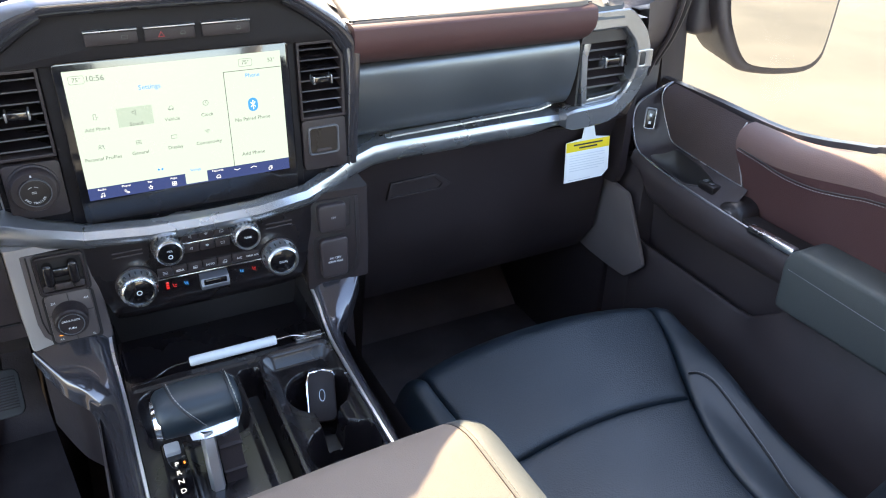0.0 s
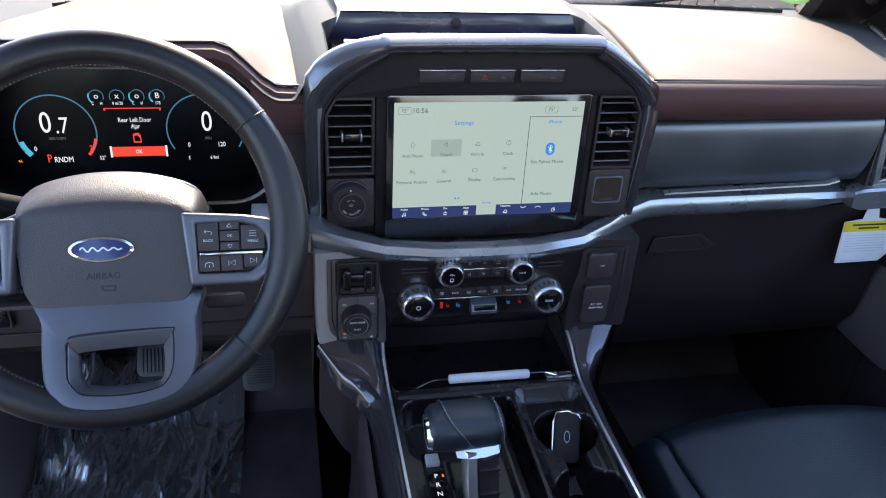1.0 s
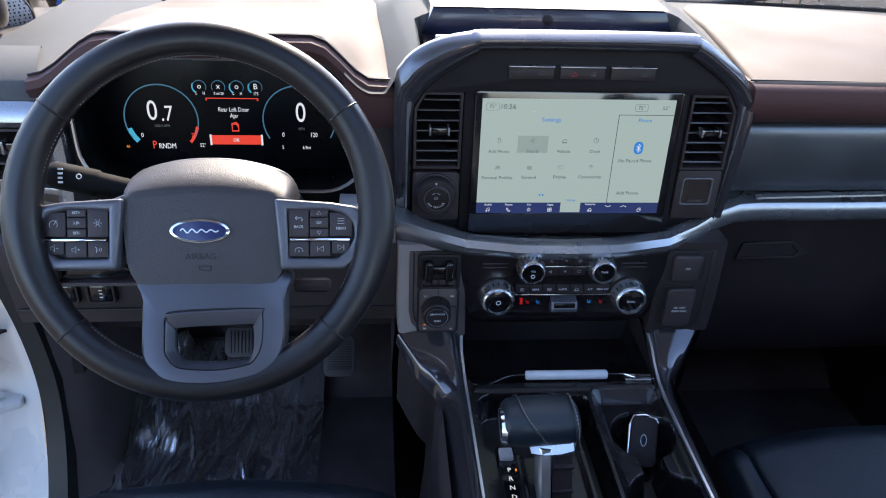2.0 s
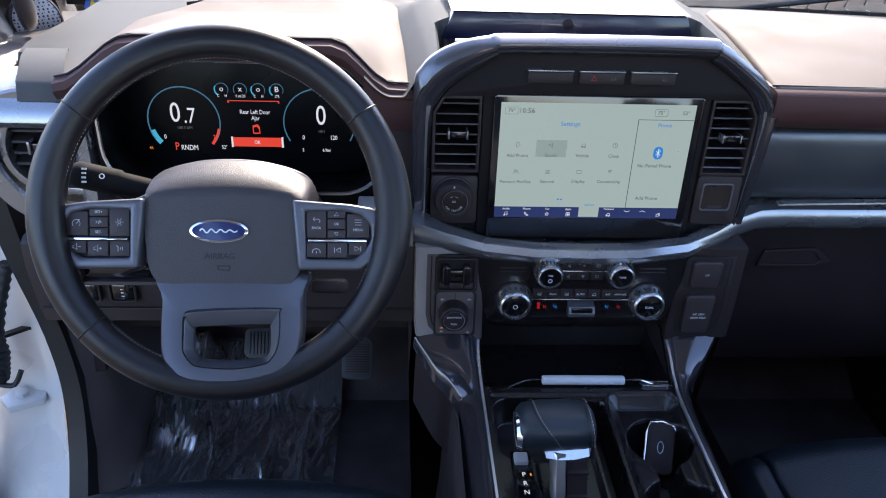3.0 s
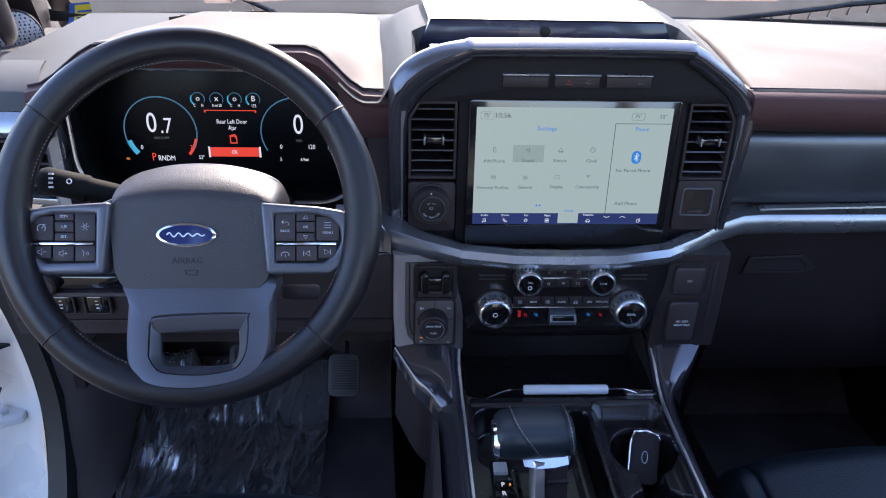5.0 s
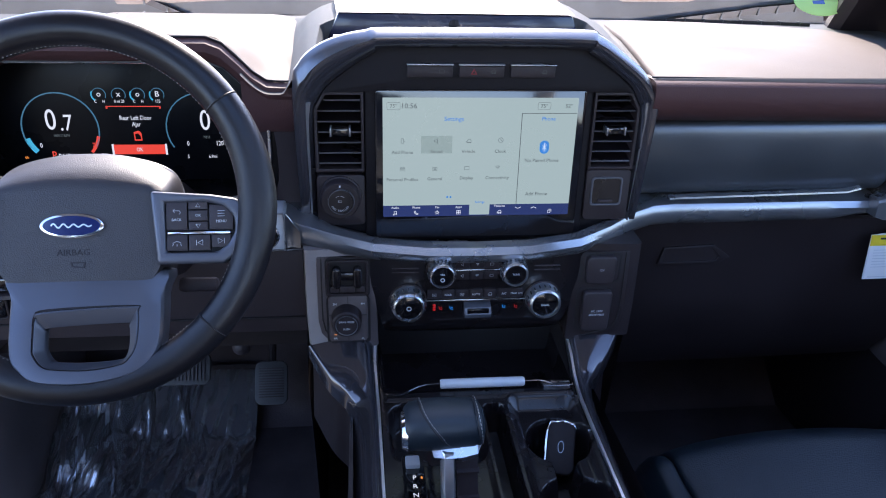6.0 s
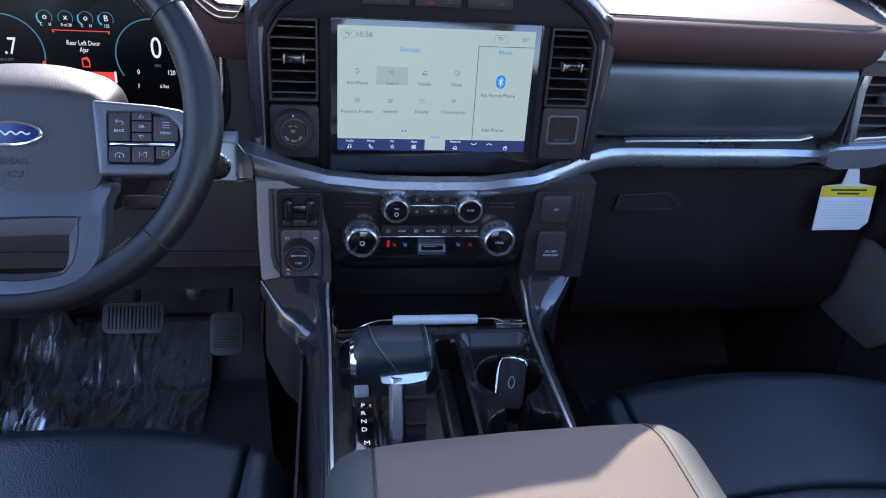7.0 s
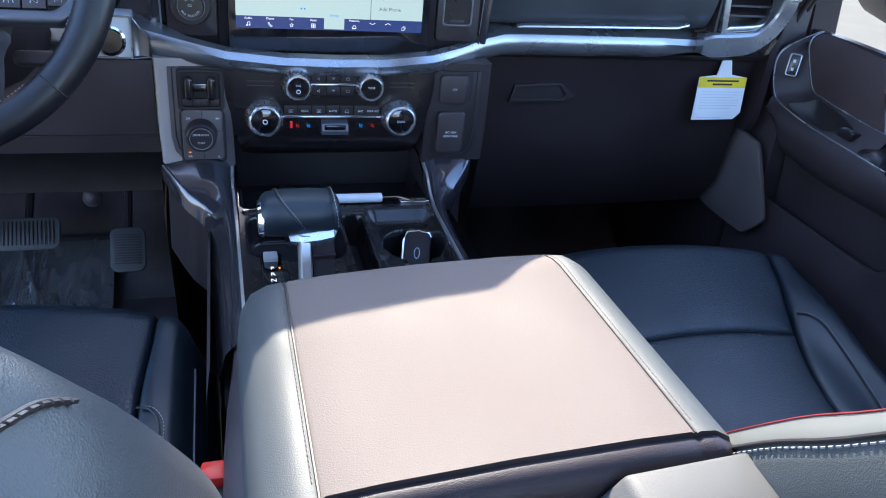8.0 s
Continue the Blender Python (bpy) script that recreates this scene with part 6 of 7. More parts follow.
RR = 0.1712
rimpts = [(0.0040 + RR * math.cos(radians(a)), RR * math.sin(radians(a)), 0.0) for a in range(0, 360, 4)]
thick = [1.0 + 0.10 * math.exp(-((((i * 4 + 180) % 360) - 180) / 22.0) ** 2) + 0.10 * math.exp(-((i * 4 - 180) / 22.0) ** 2) for i in range(90)]
rim = wpart("rim", sweep(rimpts, circle(0.0170, 16, 0.0160), (0, 0, 1), True, thick), RIMHIDE, None, "black leather rim", 80)
for a in (36, 144, 222, 318):
    c, s_ = math.cos(radians(a)), math.sin(radians(a))
    wpart("rim_joint", sweep([(0.0040 + RR * c + 0.0172 * (c * math.cos(t)), RR * s_ + 0.0172 * (s_ * math.cos(t)), 0.0163 * math.sin(t)) for t in [2 * math.pi * i / 20 for i in range(20)]], circle(0.0009, 5), (s_, -c, 0.01), True), DARK, rim)
for a0, a1 in ((40, 140), (226, 258), (282, 314), (148, 176), (-28, 30)):
    line = [(0.0040 + (RR - 0.0172) * math.cos(radians(a)), (RR - 0.0172) * math.sin(radians(a)), 0.0035) for a in range(a0, a1, 2)]
    wpart("stitching", stitches(line, 0.0040, 0.0016, 0.00042, (0, 0, 1)), THREAD, rim, "pale inner stitching")

# padded hub, its upper edge and the spokes
dish = 0.052
U = lambda px, py: ((px - 393) * 0.000571, (383 - py) * 0.000571)
hub_o = [U(*p) for p in ((254, 345), (274, 312), (328, 293), (398, 287), (468, 293), (524, 312), (550, 345), (546, 440), (535, 490), (508, 520), (460, 530), (338, 530), (295, 520), (268, 490), (260, 440))]
fine = lambda o: [(p.x, p.y) for p in smooth_line([(x, y, 0) for x, y in o], 4, True)]
ridge = [U(*p) for p in ((266, 366), (284, 352), (330, 346), (398, 343), (466, 346), (514, 352), (539, 366), (536, 438), (527, 482), (502, 508), (456, 516), (342, 516), (301, 508), (277, 482), (269, 438))]
hub_o, ridge = fine(hub_o), fine(ridge)
inner = [(x * 0.90, y * 0.90 - 0.003) for x, y in ridge]
hub = wpart("airbag_pad", loft([[Vector((x, y, z)) for x, y in o] for o, z in ((hub_o, 0.0), (hub_o, 0.008), ([(0.6 * a + 0.4 * c, 0.6 * b + 0.4 * e) for (a, b), (c, e) in zip(hub_o, ridge)], 0.028), ([(0.2 * a + 0.8 * c, 0.2 * b + 0.8 * e) for (a, b), (c, e) in zip(hub_o, ridge)], 0.0405), (ridge, 0.0435), (inner, 0.0440))], True, False, True), HUBGREY, None, "dark grey padded hub", 28)
wpart("badge", prism([(x - 0.0, y - 0.016) for x, y in circle(0.0285, 32, 0.0115)], "z", 0.042, 0.0475, 0.001), CHROME, hub, "chrome oval badge")
wpart("badge_field", prism([(x, y - 0.016) for x, y in circle(0.0255, 32, 0.0092)], "z", 0.0475, 0.0482), BADGE, hub, "blue oval field")
wpart("badge_mark", sweep([(-0.018 + 0.0012 * i, -0.016 + 0.0022 * math.sin(i * 0.85) * (1 - 0.02 * i), 0.0486) for i in range(31)], [(-0.0007, -0.0002), (0.0007, -0.0002), (0.0006, 0.0003), (-0.0006, 0.0003)]), SATIN, hub, "plain bright wave")
wpart("lettering", words("AIRBAG", 0.0085, pose(0, -0.041, 0.0442, 0, 0, 0)), DARK, hub)
wpart("horn_sign", ring([U(388, 470), U(412, 470), U(410, 480), U(390, 478)], [U(391, 472), U(409, 472), U(407, 478), U(392, 476)], "z", 0.0438, 0.0445), DARK, hub)
yoke_o = [U(*p) for p in ((248, 356), (268, 312), (330, 290), (398, 284), (466, 290), (530, 312), (552, 356))]
yoke_o = [(p.x, p.y) for p in smooth_line([(x, y, 0) for x, y in yoke_o], 5)]
yoke_i = [(x * 0.93, y * 0.90) for x, y in yoke_o]
wpart("upper_yoke", prism(yoke_o + yoke_i[::-1], "z", -0.014, 0.003, 0.003, 3), SPOKE, None, "grey upper yoke")
dish = 0.022
for s in (-1, 1):
    f = lambda x, y: (s * x, -0.0485 + (y + 0.052) * 0.76)
    o = [f(*p) for p in ((0.072, 0.032), (0.128, 0.027), (0.152, 0.022), (0.165, 0.008), (0.166, -0.020), (0.156, -0.046), (0.140, -0.060), (0.078, -0.060))]
    i = [f(*p) for p in ((0.085, 0.0175), (0.124, 0.0175), (0.140, 0.0125), (0.1495, 0.0005), (0.151, -0.018), (0.1440, -0.0355), (0.1335, -0.0455), (0.086, -0.0455))]
    sp = wpart("spoke", ring(o, i, "z", -0.006, 0.022, 0.004, 3), SPOKE, None, "grey metallic spoke")
    wpart("spoke_shoulder", prism([(s * x, y) for x, y in ((0.072, 0.020), (0.080, 0.0165), (0.090, 0.0125), (0.104, 0.0098), (0.124, 0.0088), (0.124, 0.0030), (0.072, 0.0010))], "z", -0.024, 0.012, 0.004, 3), SPOKE, sp)
    wpart("button_bed", prism(i, "z", -0.004, 0.012), DARK, sp)
    wpart("spoke_strip", prism([f(*p) for p in ((0.088, -0.0225), (0.146, -0.0225), (0.146, -0.0195), (0.088, -0.0195))], "z", 0.01, 0.0205, 0.0005), CHROME, sp, "chrome strip between the buttons")
    for j, (x0, x1, y0, y1) in enumerate(((0.0885, 0.106, -0.018, 0.0145), (0.1075, 0.1235, 0.0055, 0.0145), (0.1075, 0.1235, -0.0075, 0.0040), (0.1075, 0.1235, -0.018, -0.009), (0.125, 0.1455, -0.018, 0.0105), (0.0885, 0.106, -0.0415, -0.024), (0.1075, 0.1255, -0.0415, -0.024), (0.127, 0.143, -0.038, -0.024))):
        x0, x1 = (0.0865 + (q - 0.0885) * 1.09 for q in (x0, x1))
        y0, y1 = (-0.0205 + (q + 0.0210) * 1.10 for q in (y0, y1))
        bt = wpart("button", prism([f(*p) for p in ((x0, y0), (x1, y0), (x1, y1 - (0.006 if j == 4 else 0)), (x1 - (0.006 if j == 4 else 0.0002), y1), (x0, y1))], "z", 0.008, 0.0185, 0.0012), PLASTICG, sp)
        cx, cy = f((x0 + x1) / 2, (y0 + y1) / 2)
        t = {(1, 0): "BACK", (1, 2): "OK", (1, 4): "MENU", (-1, 1): "SET+", (-1, 3): "SET-"}.get((s, j), "")
        if t:
            wpart("lettering", words(t, 0.0036, pose(cx, cy - (0.004 if len(t) == 4 and s > 0 else 0), 0.0187, 0, 0, 0)), LABEL, bt)
        sign = {(-1, 0): SIGN_LAMP, (-1, 2): SIGN_RESUME, (-1, 4): SIGN_CRUISE, (-1, 5): SIGN_TALK, (-1, 6): SIGN_LOUDER, (-1, 7): SIGN_QUIETER, (1, 0): SIGN_RETURN, (1, 1): SIGN_UP, (1, 3): SIGN_DOWN, (1, 4): SIGN_LIST, (1, 5): SIGN_LANE, (1, 6): SIGN_LAST, (1, 7): SIGN_NEXT}.get((s, j))
        if sign:
            wpart("button_sign", moved(strokes(sign, 0, 0, 0, 0.0031 if j in (1, 2, 3) else 0.0042, 0.00026), pose(cx, cy + (0.0035 if t else 0), 0.0187, -90, 0, 0)), LABEL, bt)
# lower spoke with its opening
dish = 0.0
slope = lambda y: -0.0265 * min(max((y + 0.166) / 0.095, 0), 1.2)
lo = fine([(-0.0561, -0.0572), (0.0785, -0.0558), (0.0837, -0.0839), (0.0839, -0.1280), (0.0779, -0.1432), (0.0655, -0.1541), (0.0464, -0.1611), (0.0190, -0.1655), (-0.0086, -0.1656), (-0.0309, -0.1620), (-0.0424, -0.1546), (-0.0545, -0.1370), (-0.0577, -0.0852)])
lg = fine([(-0.0329, -0.1041), (-0.0272, -0.0975), (0.0542, -0.0940), (0.0607, -0.0984), (0.0610, -0.1280), (0.0551, -0.1426), (0.0459, -0.1486), (0.0184, -0.1525), (-0.0122, -0.1510), (-0.0235, -0.1473), (-0.0315, -0.1370), (-0.0326, -0.1300), (-0.0331, -0.1170)])
li = fine([(-0.0249, -0.1170), (-0.0201, -0.1136), (0.0459, -0.1109), (0.0507, -0.1137), (0.0521, -0.1303), (0.0499, -0.1413), (0.0433, -0.1452), (0.0151, -0.1470), (-0.0121, -0.1460), (-0.0190, -0.1439), (-0.0235, -0.1365), (-0.0245, -0.1310), (-0.0250, -0.1230)])
mid = lambda p, q, k: [(a + (c - a) * k, b + (d_ - b) * k) for (a, b), (c, d_) in zip(p, q)]
ring_rows = [[Vector((x, y, z + slope(y))) for x, y in o] for o, z in ((lo, -0.010), (lo, 0.010), (mid(lo, lg, 0.03), 0.0155), (mid(lo, lg, 0.12), 0.0182), (mid(lo, lg, 0.5), 0.0192), (mid(lo, lg, 0.95), 0.0186))]
wpart("lower_spoke", loft(ring_rows, True), SPOKE, None, "grey metallic lower spoke")
ring_rows = [[Vector((x, y, z + slope(y))) for x, y in o] for o, z in ((mid(lg, li, 0.03), 0.0120), (mid(lg, li, 0.05), 0.0178), (mid(lg, li, 0.14), 0.0182), (mid(lg, li, 0.9), 0.0095), (li, 0.0080), (mid(li, lg, 0.1), 0.0), (mid(li, lg, 0.5), -0.010))]
wpart("spoke_bevel", loft(ring_rows, True), SPOKE, None, "grey bevel round the opening")
wpart("spoke_line", sweep([(x, y, 0.0166 + slope(y)) for x, y in lg], circle(0.0011, 5), (0, 0, 1), True), DARK)

# column shroud behind the wheel, and its stalks
column = thing("steering_column", (-0.447, -0.05, 0.82), "black plastic steering column shroud with stalks", "steering column", kind="structure")
part("shroud", moved(loft([[(r * math.cos(a) * 1.15, r * math.sin(a) - 0.01, z) for a in [2 * math.pi * i / 20 for i in range(20)]] for r, z in ((0.056, -0.064), (0.062, -0.09), (0.068, -0.14), (0.072, -0.26))], True, False, True), WHEEL), PLASTIC, column)
lamp = part("lamp_stalk", moved(sweep([(-0.03, 0.012, -0.060), (-0.09, 0.026, -0.055), (-0.112, 0.031, -0.052), (-0.114, 0.0315, -0.052), (-0.155, 0.040, -0.046), (-0.160, 0.041, -0.045)], circle(0.0125, 12, 0.0125), scale=[0.9, 0.95, 0.98, 1.12, 1.12, 0.9]), WHEEL), STALK, column, "black lamp stalk")
for k in range(4):
    part("stalk_sign", moved(box(-0.146, -0.142, 0.031 + 0.0045 * k, 0.033 + 0.0045 * k, -0.036, -0.0325, 0), WHEEL), LABEL, lamp)
part("stalk_sign", moved(ring(circle(0.003, 8), circle(0.002, 8), "z", 0, 0.0008), WHEEL @ pose(-0.126, 0.038, -0.0345)), LABEL, lamp)
part("column_lever", moved(box(0.085, 0.125, -0.085, -0.070, -0.075, -0.055, 0.005), WHEEL), PLASTICG, column)

# ---- pedals, mat ----
def pedal(name, lab, x0, x1, m, rows_, n):
    p = thing(name, ((x0 + x1) / 2, 0.38, 0.30), lab, "pedal")
    w = (x1 - x0) / 2
    h = rows_ / 2
    part("pad", moved(prism(rounded(-w, w, -h, h, min(w, h) * 0.45, 4), "z", -0.012, 0.0, 0.003), m), PEDAL, p)
    for i in range(n):
        if name == "brake_pedal":
            x = -w + 0.012 + (2 * w - 0.024) * i / (n - 1)
            part("rib", moved(box(x - 0.0016, x + 0.0016, -h + 0.008, h - 0.008, -0.001, 0.0025, 0.0008), m), PLASTICG, p)
        else:
            y = -h + 0.016 + (2 * h - 0.032) * i / (n - 1)
            part("rib", moved(box(-w + 0.008, w - 0.008, y - 0.0014, y + 0.0014, -0.001, 0.002, 0.0006), m), PLASTICG, p)
    part("arm", moved(sweep([(0, h * 0.6, -0.012), (0, h + 0.05, -0.03), (0.0, h + 0.20, -0.02)], circle(0.008, 8)), m), PLASTIC, p)
    return p


pedal("brake_pedal", "black ribbed rubber brake pedal", -0.572, -0.455, pose(-0.520, 0.375, 0.312, 52, 0, 0), 0.062, 14)
pedal("accelerator_pedal", "black ribbed rubber accelerator pedal", -0.382, -0.315, pose(-0.347, 0.395, 0.258, 55, 0, 0), 0.090, 12)
sensor = thing("column_end_cap", (-0.374, 0.25, 0.437), "small round grey cap above the pedals", "cap")
part("cap", lathe([(0.016, -0.004), (0.016, 0.004), (0.010, 0.010), (0.0, 0.012)], (-0.374, 0.25, 0.437)), PLASTICG, sensor)

mat_ = thing("floor_mat", (-0.58, 0.2, FLOOR), "black floor mat in the driver footwell", "floor mat")
part("mat", loft([[(-0.78, y, z), (-0.765, y, z + 0.008), (-0.40, y, z + 0.008), (-0.385, y, z)] for y, z in ((-0.20, FLOOR + 0.001), (0.30, FLOOR + 0.001), (0.38, FLOOR + 0.01), (0.50, FLOOR + 0.10))]), CARPET, mat_)
rest = thing("heel_pad", (-0.72, 0.40, FLOOR), "grey ribbed foot rest pad on the mat", "pad")
part("plate", moved(prism(rounded(-0.062, 0.062, -0.06, 0.075, 0.008), "z", 0.0, 0.010, 0.003), pose(-0.735, 0.350, FLOOR + 0.046, 22, 0, 0)), PADGREY, rest)
for i in range(7):
    part("rib", moved(box(-0.050 + 0.016 * i, -0.046 + 0.016 * i, -0.045, 0.065, 0.009, 0.015, 0.001), pose(-0.735, 0.350, FLOOR + 0.046, 22, 0, 0)), PADGREY, rest)

# crumpled clear film over the mat
random.seed(5)
film = thing("plastic_film", (-0.59, 0.3, FLOOR), "crumpled clear plastic film lying over the mat", "plastic film", kind="stuff")
fx = [-0.790 + 0.003 * i for i in range(137)]
fy = [0.02 + 0.008 * i for i in range(58)]
folds = [(random.uniform(-0.79, -0.40), random.uniform(-0.9, 0.9), random.uniform(0.003, 0.008), random.uniform(0.003, 0.013), random.uniform(0.10, 0.45), random.uniform(0.02, 0.13)) for _ in range(70)] + [(random.uniform(-0.80, -0.55), random.uniform(0.0, 1.1), random.uniform(0.002, 0.0045), random.uniform(0.004, 0.011), random.uniform(0.12, 0.40), random.uniform(0.06, 0.16)) for _ in range(45)]


def film_z(x, y):
    z = FLOOR + 0.018 + 0.80 * max(y - 0.360, 0) + (0.030 + 0.45 * max(y - 0.27, 0)) * soft(0.10, 0.068, abs(x + 0.735)) * soft(0.21, 0.27, y) * soft(0.46, 0.42, y)
    for fx0, sl, w, h, yc, yl in folds:
        d_ = x - fx0 - sl * (y - 0.25) * 0.5
        z += h * math.exp(-(d_ / w) ** 2) * math.exp(-((y - yc) / yl) ** 2)
    return z + 0.004 * noise.noise((x * 55, y * 30, 0))


part("sheet", loft([[(x, y, film_z(x, y)) for x in fx] for y in fy]), FILM, film, "", 180)

# ---- passenger's door ----
door = thing("door_1", (0.9, -0.3, 0.2), "dark closed passenger door with brown leather upper and padded armrest", "door", kind="structure")
part("door_skin", loft([[(0.865, y, 0.15), (0.862, y, 0.50), (0.868, y, 0.70), (0.880, y, 0.765), (0.895, y, 0.778), (0.93, y, 0.775), (0.97, y, 0.60), (0.97, y, 0.15)] for y in (-1.02, -0.5, 0.0, 0.115)], True, False, True), PLASTICG, door, "black grained door panel")
# the rounded loop that frames post and ledge, and the inner line round the cloth insert
LOOP = [(0.884, 0.078, 0.797), (0.845, 0.086, 0.777), (0.822, 0.091, 0.760), (0.812, 0.089, 0.740), (0.808, 0.078, 0.711), (0.808, 0.063, 0.686), (0.808, 0.039, 0.675), (0.808, -0.041, 0.662), (0.808, -0.136, 0.654), (0.808, -0.228, 0.648), (0.808, -0.330, 0.645)]
LINE = [(0.885, 0.077, 0.797), (0.862, 0.072, 0.787), (0.852, 0.064, 0.772), (0.851, 0.055, 0.756), (0.851, 0.044, 0.736), (0.851, 0.022, 0.706), (0.851, -0.006, 0.700), (0.851, -0.067, 0.693), (0.851, -0.140, 0.687), (0.853, -0.228, 0.682), (0.858, -0.330, 0.676)]
LOOPC, LINEC = smooth_line(LOOP, 6), smooth_line(LINE, 6)


DIP = lambda v: 0.0035 * math.sin(math.pi * v)


def ledge_at(i, v, up=0.0):
    """A place on the post and ledge: i along the loop, v from its edge to the inner line."""
    k = min(int(i * 6), len(LOOPC) - 1)
    p = LOOPC[k].lerp(LINEC[k], v)
    return p + Vector((DIP(v) - 0.6 * up, 0, 0.8 * up - DIP(v)))


def inside(x, y, poly):
    """Whether a place lies within a closed outline."""
    hit = False
    for (ax, ay), (bx, by) in zip(poly, poly[1:] + poly[:1]):
        if (ay > y) != (by > y) and x < ax + (bx - ax) * (y - ay) / (by - ay):
            hit = not hit
    return hit


# the pull's outline is cut out of the ledge
CUP = [(6.10, 0.16), (6.05, 0.55), (6.10, 0.88), (6.6, 0.90), (7.1, 0.86), (7.55, 0.72), (7.70, 0.52), (7.45, 0.18), (7.2, 0.08), (6.6, 0.08)]
cupline = smooth_line([ledge_at(i, v, 0.0012) for i, v in CUP], 3, True)
cup_plan = [(p.x, p.y) for p in cupline]
between = lambda c, j: c[j // 4].lerp(c[min(j // 4 + 1, 50)], j % 4 / 4)
ledge = loft([[between(LOOPC, j).lerp(between(LINEC, j), v / 24) + Vector((DIP(v / 24), 0.0, -DIP(v / 24))) for v in range(25)] for j in range(201)])
bmesh.ops.delete(ledge, geom=[f for f in ledge.faces if f.calc_center_median().z < 0.72 and inside(*f.calc_center_median().xy, cup_plan)], context="FACES")
part("post_and_ledge", ledge, PLASTICG, door, "dark grey post running into the armrest ledge", 70)
part("post_side", loft([[p, p + Vector((0.004, 0.010, -0.006)), p + Vector((0.03, 0.03, -0.02)), p + Vector((0.07, 0.035, -0.03))] for p in LOOPC[:36]]), PLASTIC, door)
part("ledge_edge", sweep(LOOPC, circle(0.0021, 8), (1, 0, 0)), STEEL, door, "satin edge of post and ledge")
part("bright_edge", sweep(LINEC[:50], circle(0.0013, 6), (1, 0, 0)), STEEL, door, "thin bright edge round the insert")
INB = LINEC[14:50]
part("upper_insert", loft([[p.lerp(Vector((0.884, q[0], q[1])), w) + Vector((-0.008 * math.sin(math.pi * w), 0, 0.004 * math.sin(math.pi * w))) for w in (0, 0.1, 0.25, 0.45, 0.65, 0.8, 0.92, 1.0)] for i, p in enumerate(INB) for t in (i / 35,) for q in ((0.070 - 0.186 * t, 0.796 - 0.014 * t),)]), DOORCLOTH, door, "dark woven upper insert", 80)
# brown leather with its padded roll rising along the window
LEA = [(0.866, 0.60), (0.860, 0.64), (0.854, 0.685), (0.848, 0.715), (0.842, 0.737), (0.840, 0.748), (0.843, 0.762), (0.853, 0.775), (0.868, 0.782), (0.888, 0.784)]
roll = lambda y: 0.032 * soft(-0.19, -0.42, y)
# the roll's lighter brown stands in for sun along its top
for name, cols, m, lab in (("leather_panel", LEA[:6], BROWN, "brown leather door panel"), ("leather_roll", LEA[5:], BROWNROLL, "brown leather roll below the window, lightened for sun")):
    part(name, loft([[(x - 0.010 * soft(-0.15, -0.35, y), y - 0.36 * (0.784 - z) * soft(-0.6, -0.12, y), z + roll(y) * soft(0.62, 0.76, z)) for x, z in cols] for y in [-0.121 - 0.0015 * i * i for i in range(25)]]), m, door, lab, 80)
seamline = smooth_line([(0.8395, -0.140, 0.752), (0.836, -0.187, 0.749), (0.832, -0.239, 0.744), (0.829, -0.296, 0.747), (0.828, -0.346, 0.757), (0.828, -0.40, 0.768), (0.828, -0.55, 0.781), (0.828, -0.90, 0.784)], 6)
part("seam", sweep(seamline, circle(0.0012, 5)), DARK, door)
part("stitching", stitches([p + Vector((-0.001, 0, -0.0035)) for p in seamline], 0.0055, 0.0036, 0.0006, (1, 0, 0)), THREADG, door)
part("insert_edge", sweep([(0.872, -0.119, 0.784), (0.858, -0.122, 0.772), (0.846, -0.134, 0.745), (0.850, -0.150, 0.700), (0.851, -0.154, 0.686)], circle(0.0012, 5), (1, 0, 0)), THREADG, door)
# outer face of the ledge, rolling under
EDGE = [p for p in LOOPC[30:]] + [Vector((0.800, -0.60, 0.62)), Vector((0.800, -1.0, 0.61))]
low = lambda y: 0.600 - 0.012 * soft(0.02, -0.10, y) + 0.065 * soft(0.0, 0.07, y)
part("armrest_ledge", loft([[p, p + Vector((-0.006, 0, -0.006)), p + Vector((-0.011, 0, -0.020)), (p.x - 0.010, p.y, min(low(p.y) + 0.018, p.z - 0.022)), (p.x + 0.000, p.y, min(low(p.y), p.z - 0.030)), (p.x + 0.030, p.y, min(low(p.y) - 0.016, p.z - 0.036)), (0.866, p.y, min(low(p.y) - 0.03, p.z - 0.04))] for p in EDGE]), PLASTICG, door, "dark grey armrest ledge", 60)
# sunken door pull, window switch, grip
cen = sum(cupline, Vector()) / len(cupline)
cup = part("pull_cup", loft([[p.lerp(cen, -0.04) - Vector((0, 0, 0.001)) for p in cupline], cupline, [p.lerp(cen, 0.05) + Vector((0.001, 0, -0.004)) for p in cupline], [p.lerp(cen, 0.12) + Vector((0.003, 0, -0.024)) for p in cupline], [p.lerp(cen, 0.98) + Vector((0.003, 0, -0.028)) for p in cupline]], True), DARK, door, "dark door pull recess", 60)
part("cup_rim", sweep(cupline, circle(0.0010, 6), (0, 0, 1), True), PLASTICG, cup)
sw = part("window_switch", box(0.822, 0.846, -0.122, -0.086, 0.660, 0.6755, 0.003), SATINBLACK, door, "gloss black window switch")
for y in (-0.108, -0.094):
    part("switch_lever", box(0.828, 0.836, y - 0.004, y + 0.004, 0.6752, 0.6772, 0.001), STEEL, sw)
